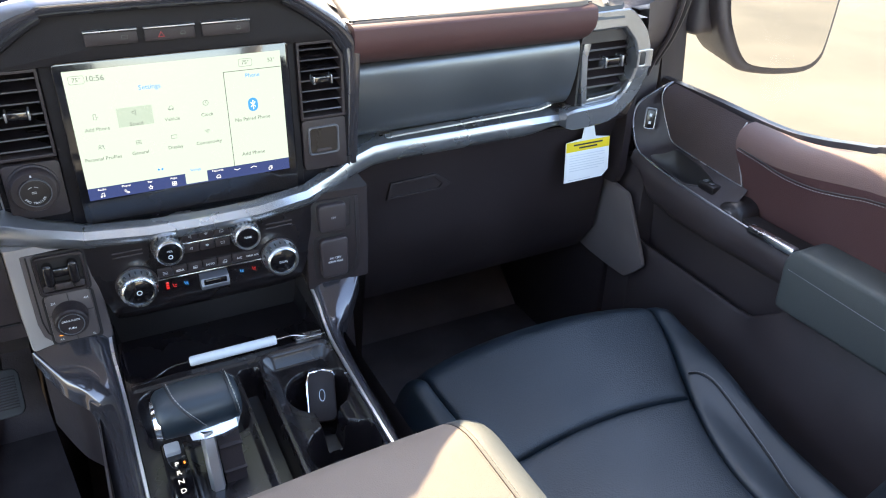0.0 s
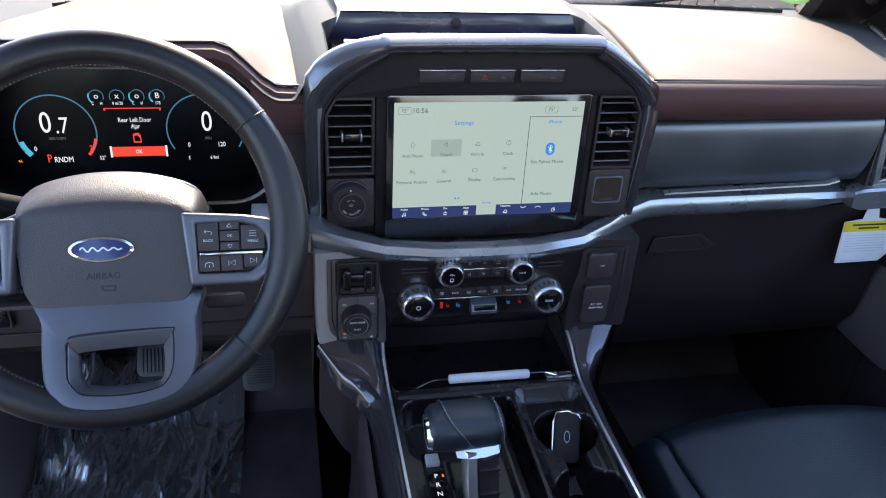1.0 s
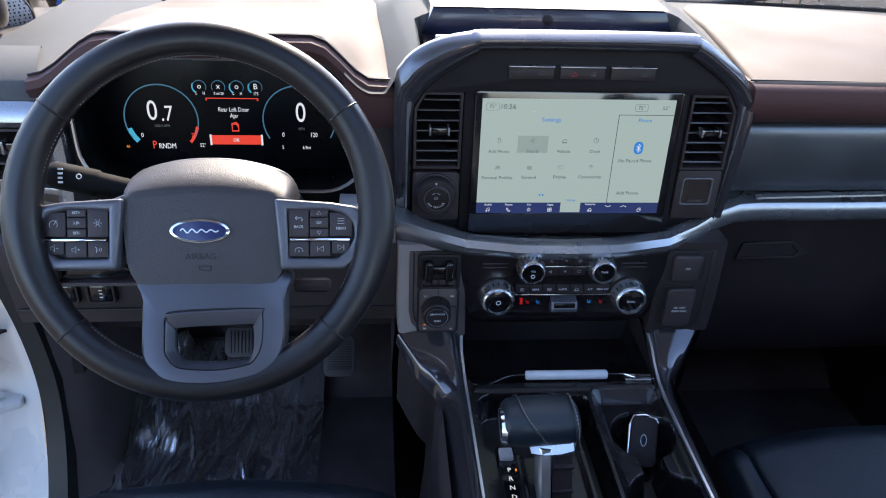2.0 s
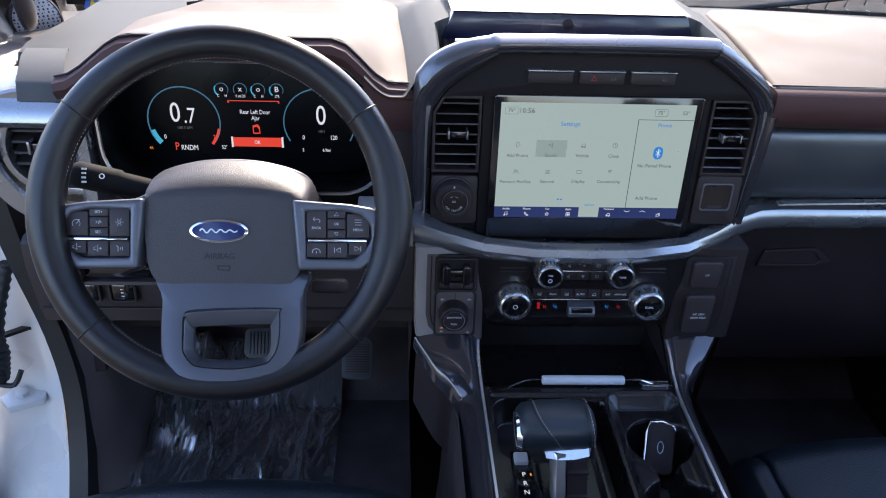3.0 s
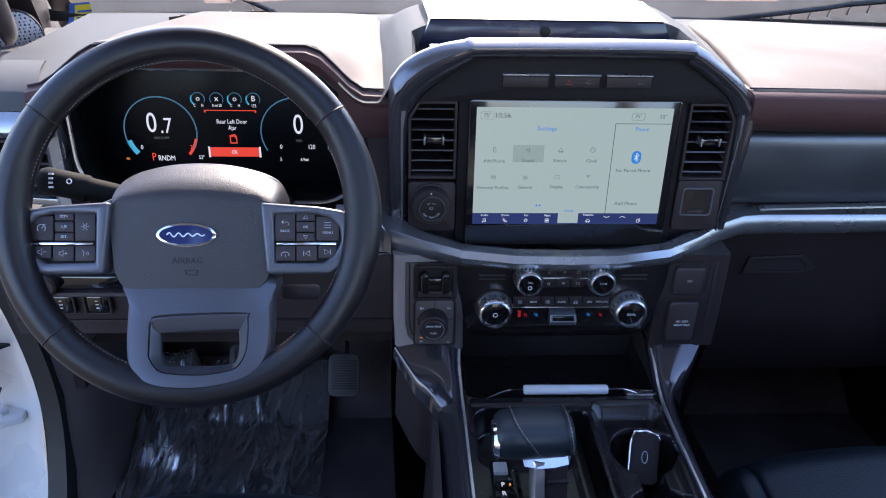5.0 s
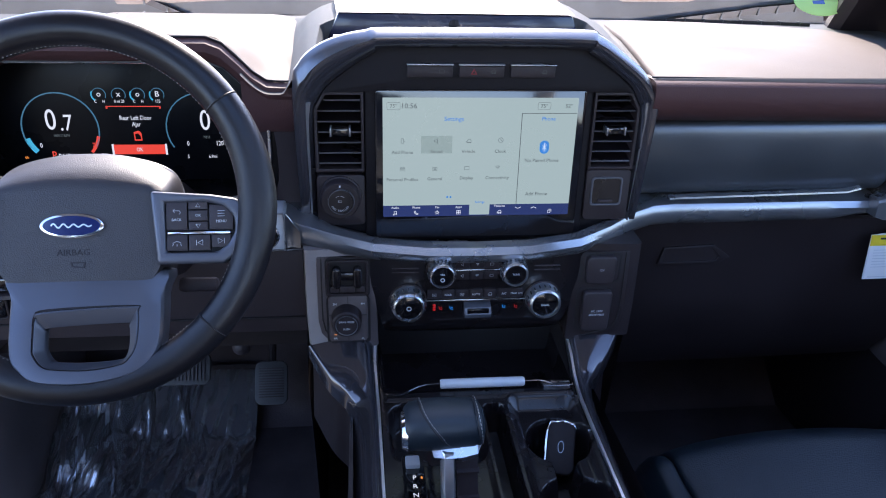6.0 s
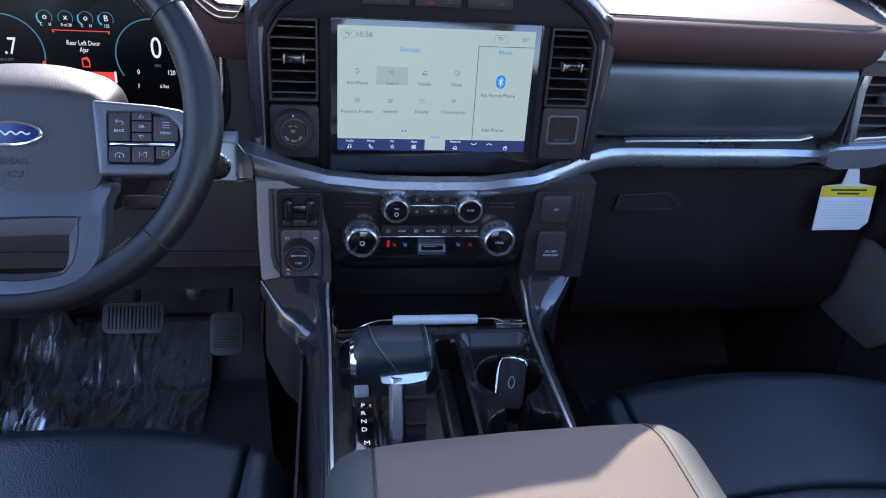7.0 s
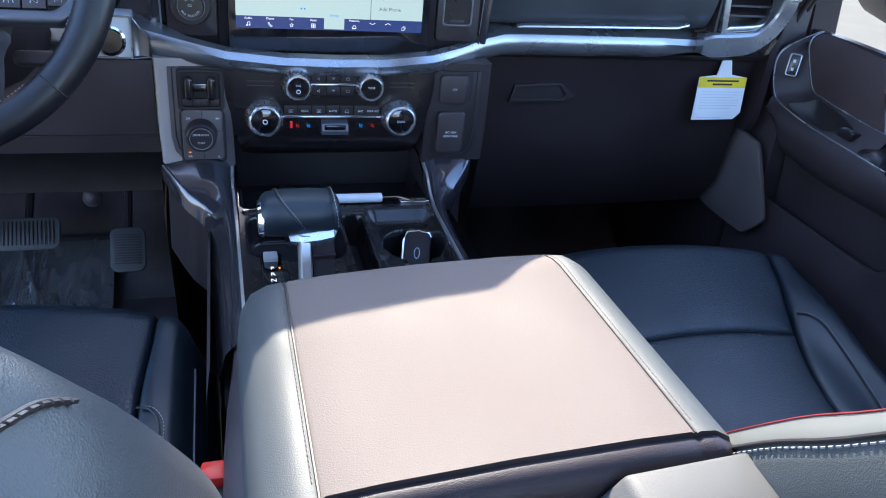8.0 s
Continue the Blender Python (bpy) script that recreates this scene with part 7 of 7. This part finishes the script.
part("grip_block", loft([[(x, y, z) for x, z in ((0.806, 0.640), (0.807, 0.650 + h), (0.812, 0.655 + h), (0.826, 0.662 + h), (0.846, 0.670 + h), (0.854, 0.672 + h), (0.854, 0.640))] for y, h in ((-0.122, -0.010), (-0.142, -0.001), (-0.175, 0.001), (-0.188, -0.003), (-0.197, -0.012), (-0.200, -0.024))], True, False, True), SATINBLACK, door, "rounded black end of the grip", 60)
part("grip_strip", box(0.797, 0.813, -0.316, -0.225, 0.646, 0.659, 0.004), SATIN, door, "bright grip strip")
part("grip_well", box(0.818, 0.852, -0.312, -0.196, 0.60, 0.652, 0.003), DARK, door)
part("elbow_pad", prism([(-0.312, 0.560), (-0.310, 0.640), (-0.318, 0.660), (-0.335, 0.668), (-0.60, 0.666), (-1.0, 0.655), (-1.0, 0.560)], "x", 0.787, 0.862, 0.012, 3), LIDSIDE, door, "dark grey leather elbow pad")
part("elbow_seam", stitches([(0.786, y, 0.632 - 0.05 * (-0.34 - y)) for y in [-0.325 - 0.02 * i for i in range(25)]], 0.005, 0.0034, 0.0006, (1, 0, 0)), THREADG, door)
LKC = Vector((0.826, 0.058, 0.741))
LKN = Vector((-0.72, -0.66, 0.18)).normalized()
LKR = Vector((0, 0, 1)).cross(LKN).normalized()
LKU = LKN.cross(LKR)
LKM = Matrix.Translation(LKC + LKN * 0.003) @ Matrix((LKU, LKR, LKN)).transposed().to_4x4()
part("lower_panel", loft([[(0.850, y, 0.20), (0.850 - 0.004 * k, y, 0.42), (0.846 - 0.010 * k, y, 0.55), (0.838, y, 0.60)] for y, k in ((0.030, 0.0), (-0.03, 0.3), (-0.055, 0.9), (-0.065, 1.0), (-0.20, 1.0), (-1.0, 1.0))]), PLASTICG, door, "dark grained lower door trim", 40)
lock = part("lock_switch", moved(prism(rounded(-0.017, 0.017, -0.0075, 0.0075, 0.003), "z", -0.004, 0.003, 0.001), LKM), SATINBLACK, door, "black lock switch")
part("switch_frame", moved(ring(rounded(-0.0195, 0.0195, -0.0100, 0.0100, 0.004), rounded(-0.0175, 0.0175, -0.008, 0.008, 0.003), "z", -0.004, 0.0036, 0.0005), LKM), STEEL, lock)
for a in (-0.008, 0.006):
    part("switch_sign", moved(box(a - 0.002, a + 0.003, -0.0022, 0.0022, 0.0028, 0.0036, 0), LKM), LABEL, lock)
part("map_pocket", loft([[(0.815, y, 0.20), (0.812, y, z - 0.006), (0.818, y, z), (0.828, y, z - 0.004), (0.85, y, z - 0.05)] for y, z in ((0.07, 0.506), (-0.008, 0.502), (-0.12, 0.499), (-0.22, 0.496), (-0.257, 0.498), (-0.29, 0.522), (-0.322, 0.550), (-0.40, 0.566), (-0.5, 0.572), (-1.0, 0.575))]), PLASTICG, door, "black map pocket", 60)

kick = thing("kick_panel", (0.80, 0.1, 0.4), "grey footwell side panel with a perforated edge", "panel", kind="structure")
# light from the driver's doorway is put into this panel's grey
part("panel", prism([(p.x, p.y) for p in smooth_line([(0.125, 0.606, 0), (0.060, 0.601, 0), (0.043, 0.592, 0), (0.010, 0.535, 0), (-0.018, 0.484, 0), (-0.016, 0.468, 0), (0.018, 0.434, 0), (0.040, 0.428, 0), (0.14, 0.430, 0), (0.215, 0.445, 0), (0.235, 0.475, 0), (0.228, 0.520, 0), (0.175, 0.588, 0)], 2, True)], "x", 0.788, 0.798, 0.003, 2), KICKGREY, kick)
part("side_wall", box(0.800, 0.87, 0.100, 0.60, 0.12, 0.93, 0.005), PLASTIC, kick)
part("lower_wall", box(0.812, 0.868, 0.034, 0.127, 0.12, 0.66, 0.004), PLASTICG, kick)

window = thing("window_1", (0.92, -0.4, 0.79), "closed clear passenger door window", "window", kind="structure")
g = part("pane", loft([[(0.925, y, 0.77), (0.80, y, 1.44)] for y in (-1.02, 0.11)]), GLASS, window)
g.visible_shadow = False
part("rubber_seal", sweep(smooth_line([(0.905, 0.12, 0.790), (0.905, 0.0, 0.788), (0.905, -0.16, 0.782), (0.905, -0.24, 0.790), (0.905, -0.32, 0.806), (0.905, -0.42, 0.818), (0.905, -1.02, 0.822)], 5), [(-0.010, -0.006), (0.010, -0.006), (0.008, 0.003), (-0.005, 0.004)]), PLASTICG, window, "black rubber belt seal")
part("window_frame", sweep([(0.925, 0.140, 0.74), (0.902, 0.135, 0.90), (0.86, 0.11, 1.15), (0.81, 0.02, 1.40)], [(-0.02, -0.025), (0.02, -0.025), (0.02, 0.03), (-0.02, 0.03)], (1, 0, 0)), PLASTIC, window, "black front window frame")

# ---- passenger's outside mirror ----
mirror_ = thing("wing_mirror", (1.02, 0.15, 0.80), "large dark framed outside mirror beside the window", "mirror")
MF = [(p.x, p.y) for p in smooth_line([(x, z, 0) for x, z in ((0.940, 0.97), (0.953, 0.91), (0.979, 0.862), (1.012, 0.820), (1.049, 0.798), (1.139, 0.782), (1.225, 0.778), (1.262, 0.795), (1.274, 0.83), (1.280, 0.92), (1.283, 1.00), (1.285, 1.12), (0.932, 1.12))], 3, True)]
mc = (1.115, 0.94)
part("shell", prism(MF, "y", 0.06, 0.18, 0.014, 3, [(mc[0] + (x - mc[0]) * 0.85, mc[1] + (z - mc[1]) * 0.85) for x, z in MF]), PLASTICG, mirror_, "dark textured mirror shell")
part("glass", prism([(mc[0] + (x - mc[0]) * 0.86, mc[1] + (z - mc[1]) * 0.88) for x, z in MF], "y", 0.054, 0.060), mat("mirror_silver", (0.9, 0.9, 0.9), 0.02, metal=1.0, vary=0.0, rough_vary=0.0), mirror_, "mirror glass")
part("foot", box(0.93, 1.02, 0.09, 0.16, 0.87, 1.02, 0.02, 3), PLASTICG, mirror_)

# ---- driver's doorway: jamb, seal, the open door's edge ----
jamb = thing("door_jamb", (-0.88, 0.2, 0.1), "white painted front door jamb with a black rubber seal", "door jamb", kind="structure")
part("pillar", loft([[(-0.840, y0 + 0.010, z), (-0.852, y0 + 0.030, z), (-0.89, y0 + 0.055, z), (-0.93, y0 + 0.062, z), (-0.98, y0 + 0.075, z), (-1.03, y0 + 0.10, z), (-1.06, y0 + 0.16, z)] for z, y0 in ((-0.05, 0.00), (0.12, 0.02), (0.25, 0.09), (0.40, 0.13), (0.55, 0.13), (0.70, 0.09), (0.80, 0.09))]), WHITE, jamb, "white painted metal pillar")
part("sill", loft([[(-0.845, y, 0.125), (-0.86, y, 0.10), (-0.93, y, 0.08), (-0.95, y, -0.02), (-0.93, y, -0.25)] for y in (-1.1, -0.3, 0.1)]), WHITE, jamb, "white painted sill")
seal = smooth_line([(-0.826, 0.07, 0.86), (-0.826, 0.095, 0.69), (-0.822, 0.14, 0.50), (-0.820, 0.145, 0.36), (-0.82, 0.10, 0.22), (-0.82, 0.04, 0.15), (-0.82, -0.1, 0.13), (-0.82, -1.0, 0.13)], 5)
part("seal", sweep(seal, [(-0.026, -0.02), (0.014, -0.02), (0.018, 0.014), (-0.020, 0.020)], (1, 0, 0)), RUBBER, jamb, "black rubber door seal")
part("kick_trim", loft([[(-0.806, y0, z), (-0.798, y0 + 0.010, z), (-0.768, y0 + 0.05, z), (-0.760, y0 + 0.14, z), (-0.760, 0.55, z)] for z, y0 in ((0.13, 0.07), (0.25, 0.12), (0.40, 0.145), (0.55, 0.13), (0.62, 0.115), (0.72, 0.09))]), KICKGREY, jamb, "grey kick trim")
part("release_lever", box(-0.800, -0.772, 0.165, 0.215, 0.395, 0.455, 0.004), PLASTIC, jamb, "black bonnet release lever")
part("check_arm", sweep([(-0.86, 0.20, 0.475), (-0.90, 0.19, 0.475), (-0.98, 0.12, 0.475)], [(-0.006, -0.003), (0.006, -0.003), (0.006, 0.003), (-0.006, 0.003)]), RUBBER, jamb, "dark door check arm")
part("hinge", prism([(-0.885, 0.150), (-0.935, 0.125), (-0.96, 0.15), (-0.945, 0.21), (-0.89, 0.21)], "z", 0.335, 0.350, 0.003), WHITE, jamb, "white painted hinge leaf")
part("hinge_bolt", lathe([(0.012, 0), (0.012, 0.008), (0.008, 0.010), (0, 0.010)], (-0.925, 0.160, 0.35), (0, 0, 1), 6), WHITE, jamb)
boot = [(-0.884, 0.150, 0.625), (-0.897, 0.145, 0.585), (-0.911, 0.138, 0.54), (-0.922, 0.132, 0.49), (-0.928, 0.128, 0.455), (-0.934, 0.126, 0.425), (-0.938, 0.124, 0.405)]
line = smooth_line(boot, 12)
part("wire_boot", sweep(line, circle(0.0098, 14), (0, 1, 0), False, [(1.0 + 0.75 * soft(0.45, 0.62, i / len(line)) * soft(1.0, 0.86, i / len(line))) * (1.0 + 0.13 * math.sin(i * 1.57)) for i in range(len(line))]), RUBBER, jamb, "corrugated black wiring boot")
part("boot_clip", sweep(smooth_line([(-0.930, 0.115, 0.408), (-0.908, 0.118, 0.405), (-0.896, 0.128, 0.428)], 4), circle(0.0045, 8), (0, 1, 0)), RUBBER, jamb)
part("check_arm_end", lathe([(0.012, -0.006), (0.012, 0.006), (0.008, 0.008), (0.0, 0.008)], (-0.862, 0.190, 0.478), (0, 0, 1), 14), RUBBER, jamb)

od = thing("door_2", (-1.0, 0.1, 0.2), "white driver door standing wide open", "door", kind="structure")
part("door_skin", loft([[(-0.99, 0.10, z), (-1.03, 0.03, z), (-1.88, -0.02, z), (-1.89, 0.08, z), (-1.06, 0.14, z)] for z in (-0.1, 0.4, 0.78)], True, False, True), WHITE, od)
part("door_seal", sweep([(-0.985, 0.085, 0.76), (-0.985, 0.085, 0.30), (-1.0, 0.06, 0.02)], circle(0.012, 8), (0, 1, 0)), RUBBER, od)

body = part("truck_side", loft([[(0.955, y, 0.76), (0.985, y, 0.70), (1.0, y, 0.35), (0.985, y, -0.10), (0.96, y, -0.30)] for y in (-3.6, -1.5, 0.0, 0.9)]), WHITE)
tagged(body, "white painted outer side of the truck", "truck side", kind="structure")

# ---- small things on the dash and screen ----
tag = thing("hanging_tag", (0.70, 0.075, 0.70), "white hanging card with a yellow head and black print", "tag")
TG = pose(0.70, 0.074, 0.69, 84, 0, 0)
TY = 0.001
T = [(-0.046, 0.022), (-0.012, 0.026), (-0.006, 0.052), (0.012, 0.053), (0.018, 0.027), (0.050, 0.022), (0.050, -0.040), (0.036, -0.052), (-0.048, -0.053)]
part("card", moved(prism(T, "z", -TY, TY), TG), PAPER, tag, "white card")
part("head_band", moved(prism([(-0.046, 0.022), (0.050, 0.022), (0.050, 0.004), (-0.046, 0.004)], "z", TY, TY + 0.0003), TG), YELLOW, tag, "yellow head band")
for i, (x0, x1) in enumerate(((-0.030, 0.034), (-0.018, 0.022))):
    part("print_bar", moved(box(x0, x1, 0.0145 - 0.006 * i, 0.0175 - 0.006 * i, TY + 0.0002, TY + 0.0006, 0), TG), INK, tag)
for i in range(7):
    part("print_bar", moved(box(-0.038, 0.040 - 0.012 * (i in (2, 6)), -0.004 - 0.0048 * i, -0.0028 - 0.0048 * i, TY, TY + 0.0003, 0), TG), LABEL, tag)
part("print_bar", moved(box(-0.040, 0.010, -0.050, -0.0485, TY, TY + 0.0003, 0), TG), LABEL, tag)

# defroster vents at the foot of the windscreen
for s in (-1, 1):
    dv = thing("defroster_vent", (s * 0.45, 0.50, 0.955), "long black slotted defroster vent on the dash top", "vent")
    a, b = (-0.64, -0.18) if s < 0 else (0.30, 0.74)
    bend = lambda x: 0.603 - (0.55 * max(abs(x) - 0.43, 0) if x < 0 else 0.20 * max(x - 0.34, 0))
    rise = lambda x: dash_z(x, bend(x)) + 0.002
    part("slot", loft([[(x, bend(x) - 0.008, rise(x) + 0.004), (x, bend(x) + 0.008, rise(x) - 0.001), (x, bend(x) + 0.008, rise(x) - 0.012), (x, bend(x) - 0.008, rise(x) - 0.012)] for x in [a + (b - a) * i / 10 for i in range(11)]], True, False, True), DARK, dv)
    for i in range(12):
        x = a + (b - a) * (i + 0.5) / 12
        part("bar", box(x - 0.0018, x + 0.0018, bend(x) - 0.008, bend(x) + 0.008, rise(x) - 0.006, rise(x) + 0.0055, 0.0006), DASHTOP, dv)

st = thing("windscreen_sticker", (-0.86, 0.58, 0.95), "small yellow and blue sticker on the windscreen", "sticker")
part("sheet", moved(box(-0.045, 0.045, -0.024, 0.03, -0.0004, 0.0004, 0), pose(-0.80, 0.555, 0.965, 40, 0, 0)), BLUEPRINT, st)
part("yellow_field", moved(box(-0.035, 0.030, -0.020, -0.002, 0.0004, 0.0008, 0), pose(-0.80, 0.555, 0.965, 40, 0, 0)), YELLOW, st)
part("print_bar", moved(box(-0.030, 0.022, -0.009, -0.005, 0.0008, 0.0011, 0), pose(-0.80, 0.555, 0.965, 40, 0, 0)), BLUEPRINT, st)
gs = thing("round_sticker", (0.733, 0.49, 1.0), "round lime green sticker on the windscreen", "sticker")
part("sheet", moved(prism(circle(0.050, 28, 0.034), "z", -0.0004, 0.0004), pose(0.733, 0.492, 1.02, 40, 0, 0)), GREEN, gs)
part("print_bar", moved(box(-0.012, 0.012, -0.004, 0.004, 0.0004, 0.0008, 0), pose(0.733, 0.492, 1.02, 40, 0, 0)), BLUEPRINT, gs)

tw = thing("tweeter", (-0.87, 0.39, 0.93), "round perforated tweeter grille in the windscreen pillar", "speaker")
part("grille", lathe([(0.040, 0), (0.040, 0.004), (0.036, 0.006), (0, 0.007)], (-0.870, 0.395, 0.955), (0.75, -0.6, 0.28)), MESH, tw, "pierced grey grille")
part("rim", lathe([(0.045, -0.006), (0.045, 0.003), (0.041, 0.005), (0.040, 0)], (-0.870, 0.395, 0.955), (0.75, -0.6, 0.28)), PLASTIC, tw)

trim = part("pillar_trim", loft([smooth_line(r, 4) for r in (
    [(-0.772, 0.012, 0.890), (-0.790, 0.07, 0.925), (-0.797, 0.13, 0.945), (-0.800, 0.28, 0.945), (-0.800, 0.40, 0.945), (-0.800, 0.52, 0.950)],
    [(-0.800, 0.000, 0.935), (-0.818, 0.06, 0.958), (-0.832, 0.13, 0.965), (-0.865, 0.28, 0.952), (-0.905, 0.40, 0.942), (-0.910, 0.50, 0.95)],
    [(-0.870, -0.02, 0.965), (-0.880, 0.06, 0.985), (-0.900, 0.14, 1.010), (-0.925, 0.28, 1.040), (-0.940, 0.38, 1.060), (-0.945, 0.44, 1.070)])]), HUBGREY)
tagged(trim, "dark plastic trim between dash and windscreen pillar", "trim", kind="structure")
trim = part("pillar_trim", loft([smooth_line(r, 4) for r in (
    [(0.768, 0.050, 0.780), (0.790, 0.090, 0.80), (0.80, 0.16, 0.82), (0.82, 0.24, 0.82), (0.86, 0.36, 0.82), (0.90, 0.48, 0.82)],
    [(0.706, 0.034, 0.946), (0.738, 0.084, 0.950), (0.768, 0.142, 0.952), (0.808, 0.216, 0.953), (0.865, 0.33, 0.953), (0.90, 0.48, 0.955)],
    [(0.722, 0.032, 0.952), (0.752, 0.078, 0.962), (0.782, 0.136, 0.972), (0.820, 0.210, 0.978), (0.872, 0.32, 0.982), (0.91, 0.46, 0.985)],
    [(0.790, 0.040, 0.955), (0.815, 0.075, 0.985), (0.842, 0.125, 1.015), (0.872, 0.21, 1.045), (0.905, 0.31, 1.065), (0.935, 0.42, 1.08)],
    [(0.862, 0.050, 0.965), (0.872, 0.065, 1.030), (0.890, 0.12, 1.09), (0.915, 0.20, 1.12), (0.935, 0.30, 1.13), (0.950, 0.41, 1.13)])]), PLASTICG)
tagged(trim, "dark plastic trim between dash and windscreen pillar", "trim", kind="structure")
part("side_apron", loft([smooth_line(r, 4) for r in (
    [(0.762, 0.034, 0.955), (0.768, 0.034, 0.90), (0.775, 0.036, 0.85), (0.768, 0.040, 0.80), (0.760, 0.05, 0.76)],
    [(0.80, 0.042, 0.965), (0.795, 0.052, 0.90), (0.792, 0.085, 0.85), (0.790, 0.105, 0.80), (0.788, 0.112, 0.74)],
    [(0.862, 0.050, 0.975), (0.862, 0.066, 0.90), (0.862, 0.095, 0.85), (0.862, 0.118, 0.80), (0.862, 0.125, 0.74)])]), PLASTICG, trim)
part("door_seal", sweep(smooth_line([(0.856, 0.128, 0.74), (0.858, 0.110, 0.82), (0.859, 0.072, 0.89), (0.860, 0.048, 0.965), (0.872, 0.062, 1.03), (0.890, 0.117, 1.09)], 4), circle(0.0075, 8), (1, 0, 0)), DARK, trim, "black rubber door seal")
part("seal_lip", sweep(smooth_line([(0.842, 0.118, 0.74), (0.843, 0.100, 0.82), (0.843, 0.062, 0.89), (0.845, 0.044, 0.955), (0.852, 0.054, 1.02), (0.868, 0.108, 1.075)], 4), circle(0.0045, 8), (1, 0, 0)), PLASTICG, trim)
tw = thing("tweeter", (0.84, 0.24, 0.95), "round perforated tweeter grille in the windscreen pillar", "speaker")
part("grille", lathe([(0.036, 0), (0.036, 0.004), (0.032, 0.006), (0, 0.007)], (0.845, 0.232, 1.008), (-0.72, -0.55, 0.42)), MESH, tw, "pierced grey grille")
part("rim", lathe([(0.041, -0.012), (0.041, 0.003), (0.037, 0.005), (0.036, 0)], (0.845, 0.232, 1.008), (-0.72, -0.55, 0.42)), PLASTIC, tw)

handle = thing("grab_handle", (-0.83, 0.29, 0.98), "grey plastic grab handle on the windscreen pillar", "handle")
part("grip", sweep(smooth_line([(-0.850, 0.325, 0.975), (-0.832, 0.290, 0.985), (-0.822, 0.255, 1.03), (-0.805, 0.19, 1.12), (-0.785, 0.12, 1.22), (-0.78, 0.08, 1.30), (-0.80, 0.07, 1.33)], 5), circle(0.020, 12, 0.013), (1, 0, 0)), PLASTICG, handle)

handle = thing("grab_handle", (0.80, 0.30, 0.98), "grey plastic grab handle on the windscreen pillar", "handle")
part("grip", sweep(smooth_line([(0.845, 0.40, 1.030), (0.815, 0.37, 1.040), (0.795, 0.31, 1.07), (0.775, 0.24, 1.14), (0.750, 0.15, 1.23), (0.735, 0.10, 1.30), (0.75, 0.09, 1.34)], 5), circle(0.020, 12, 0.013), (1, 0, 0)), PLASTICG, handle)
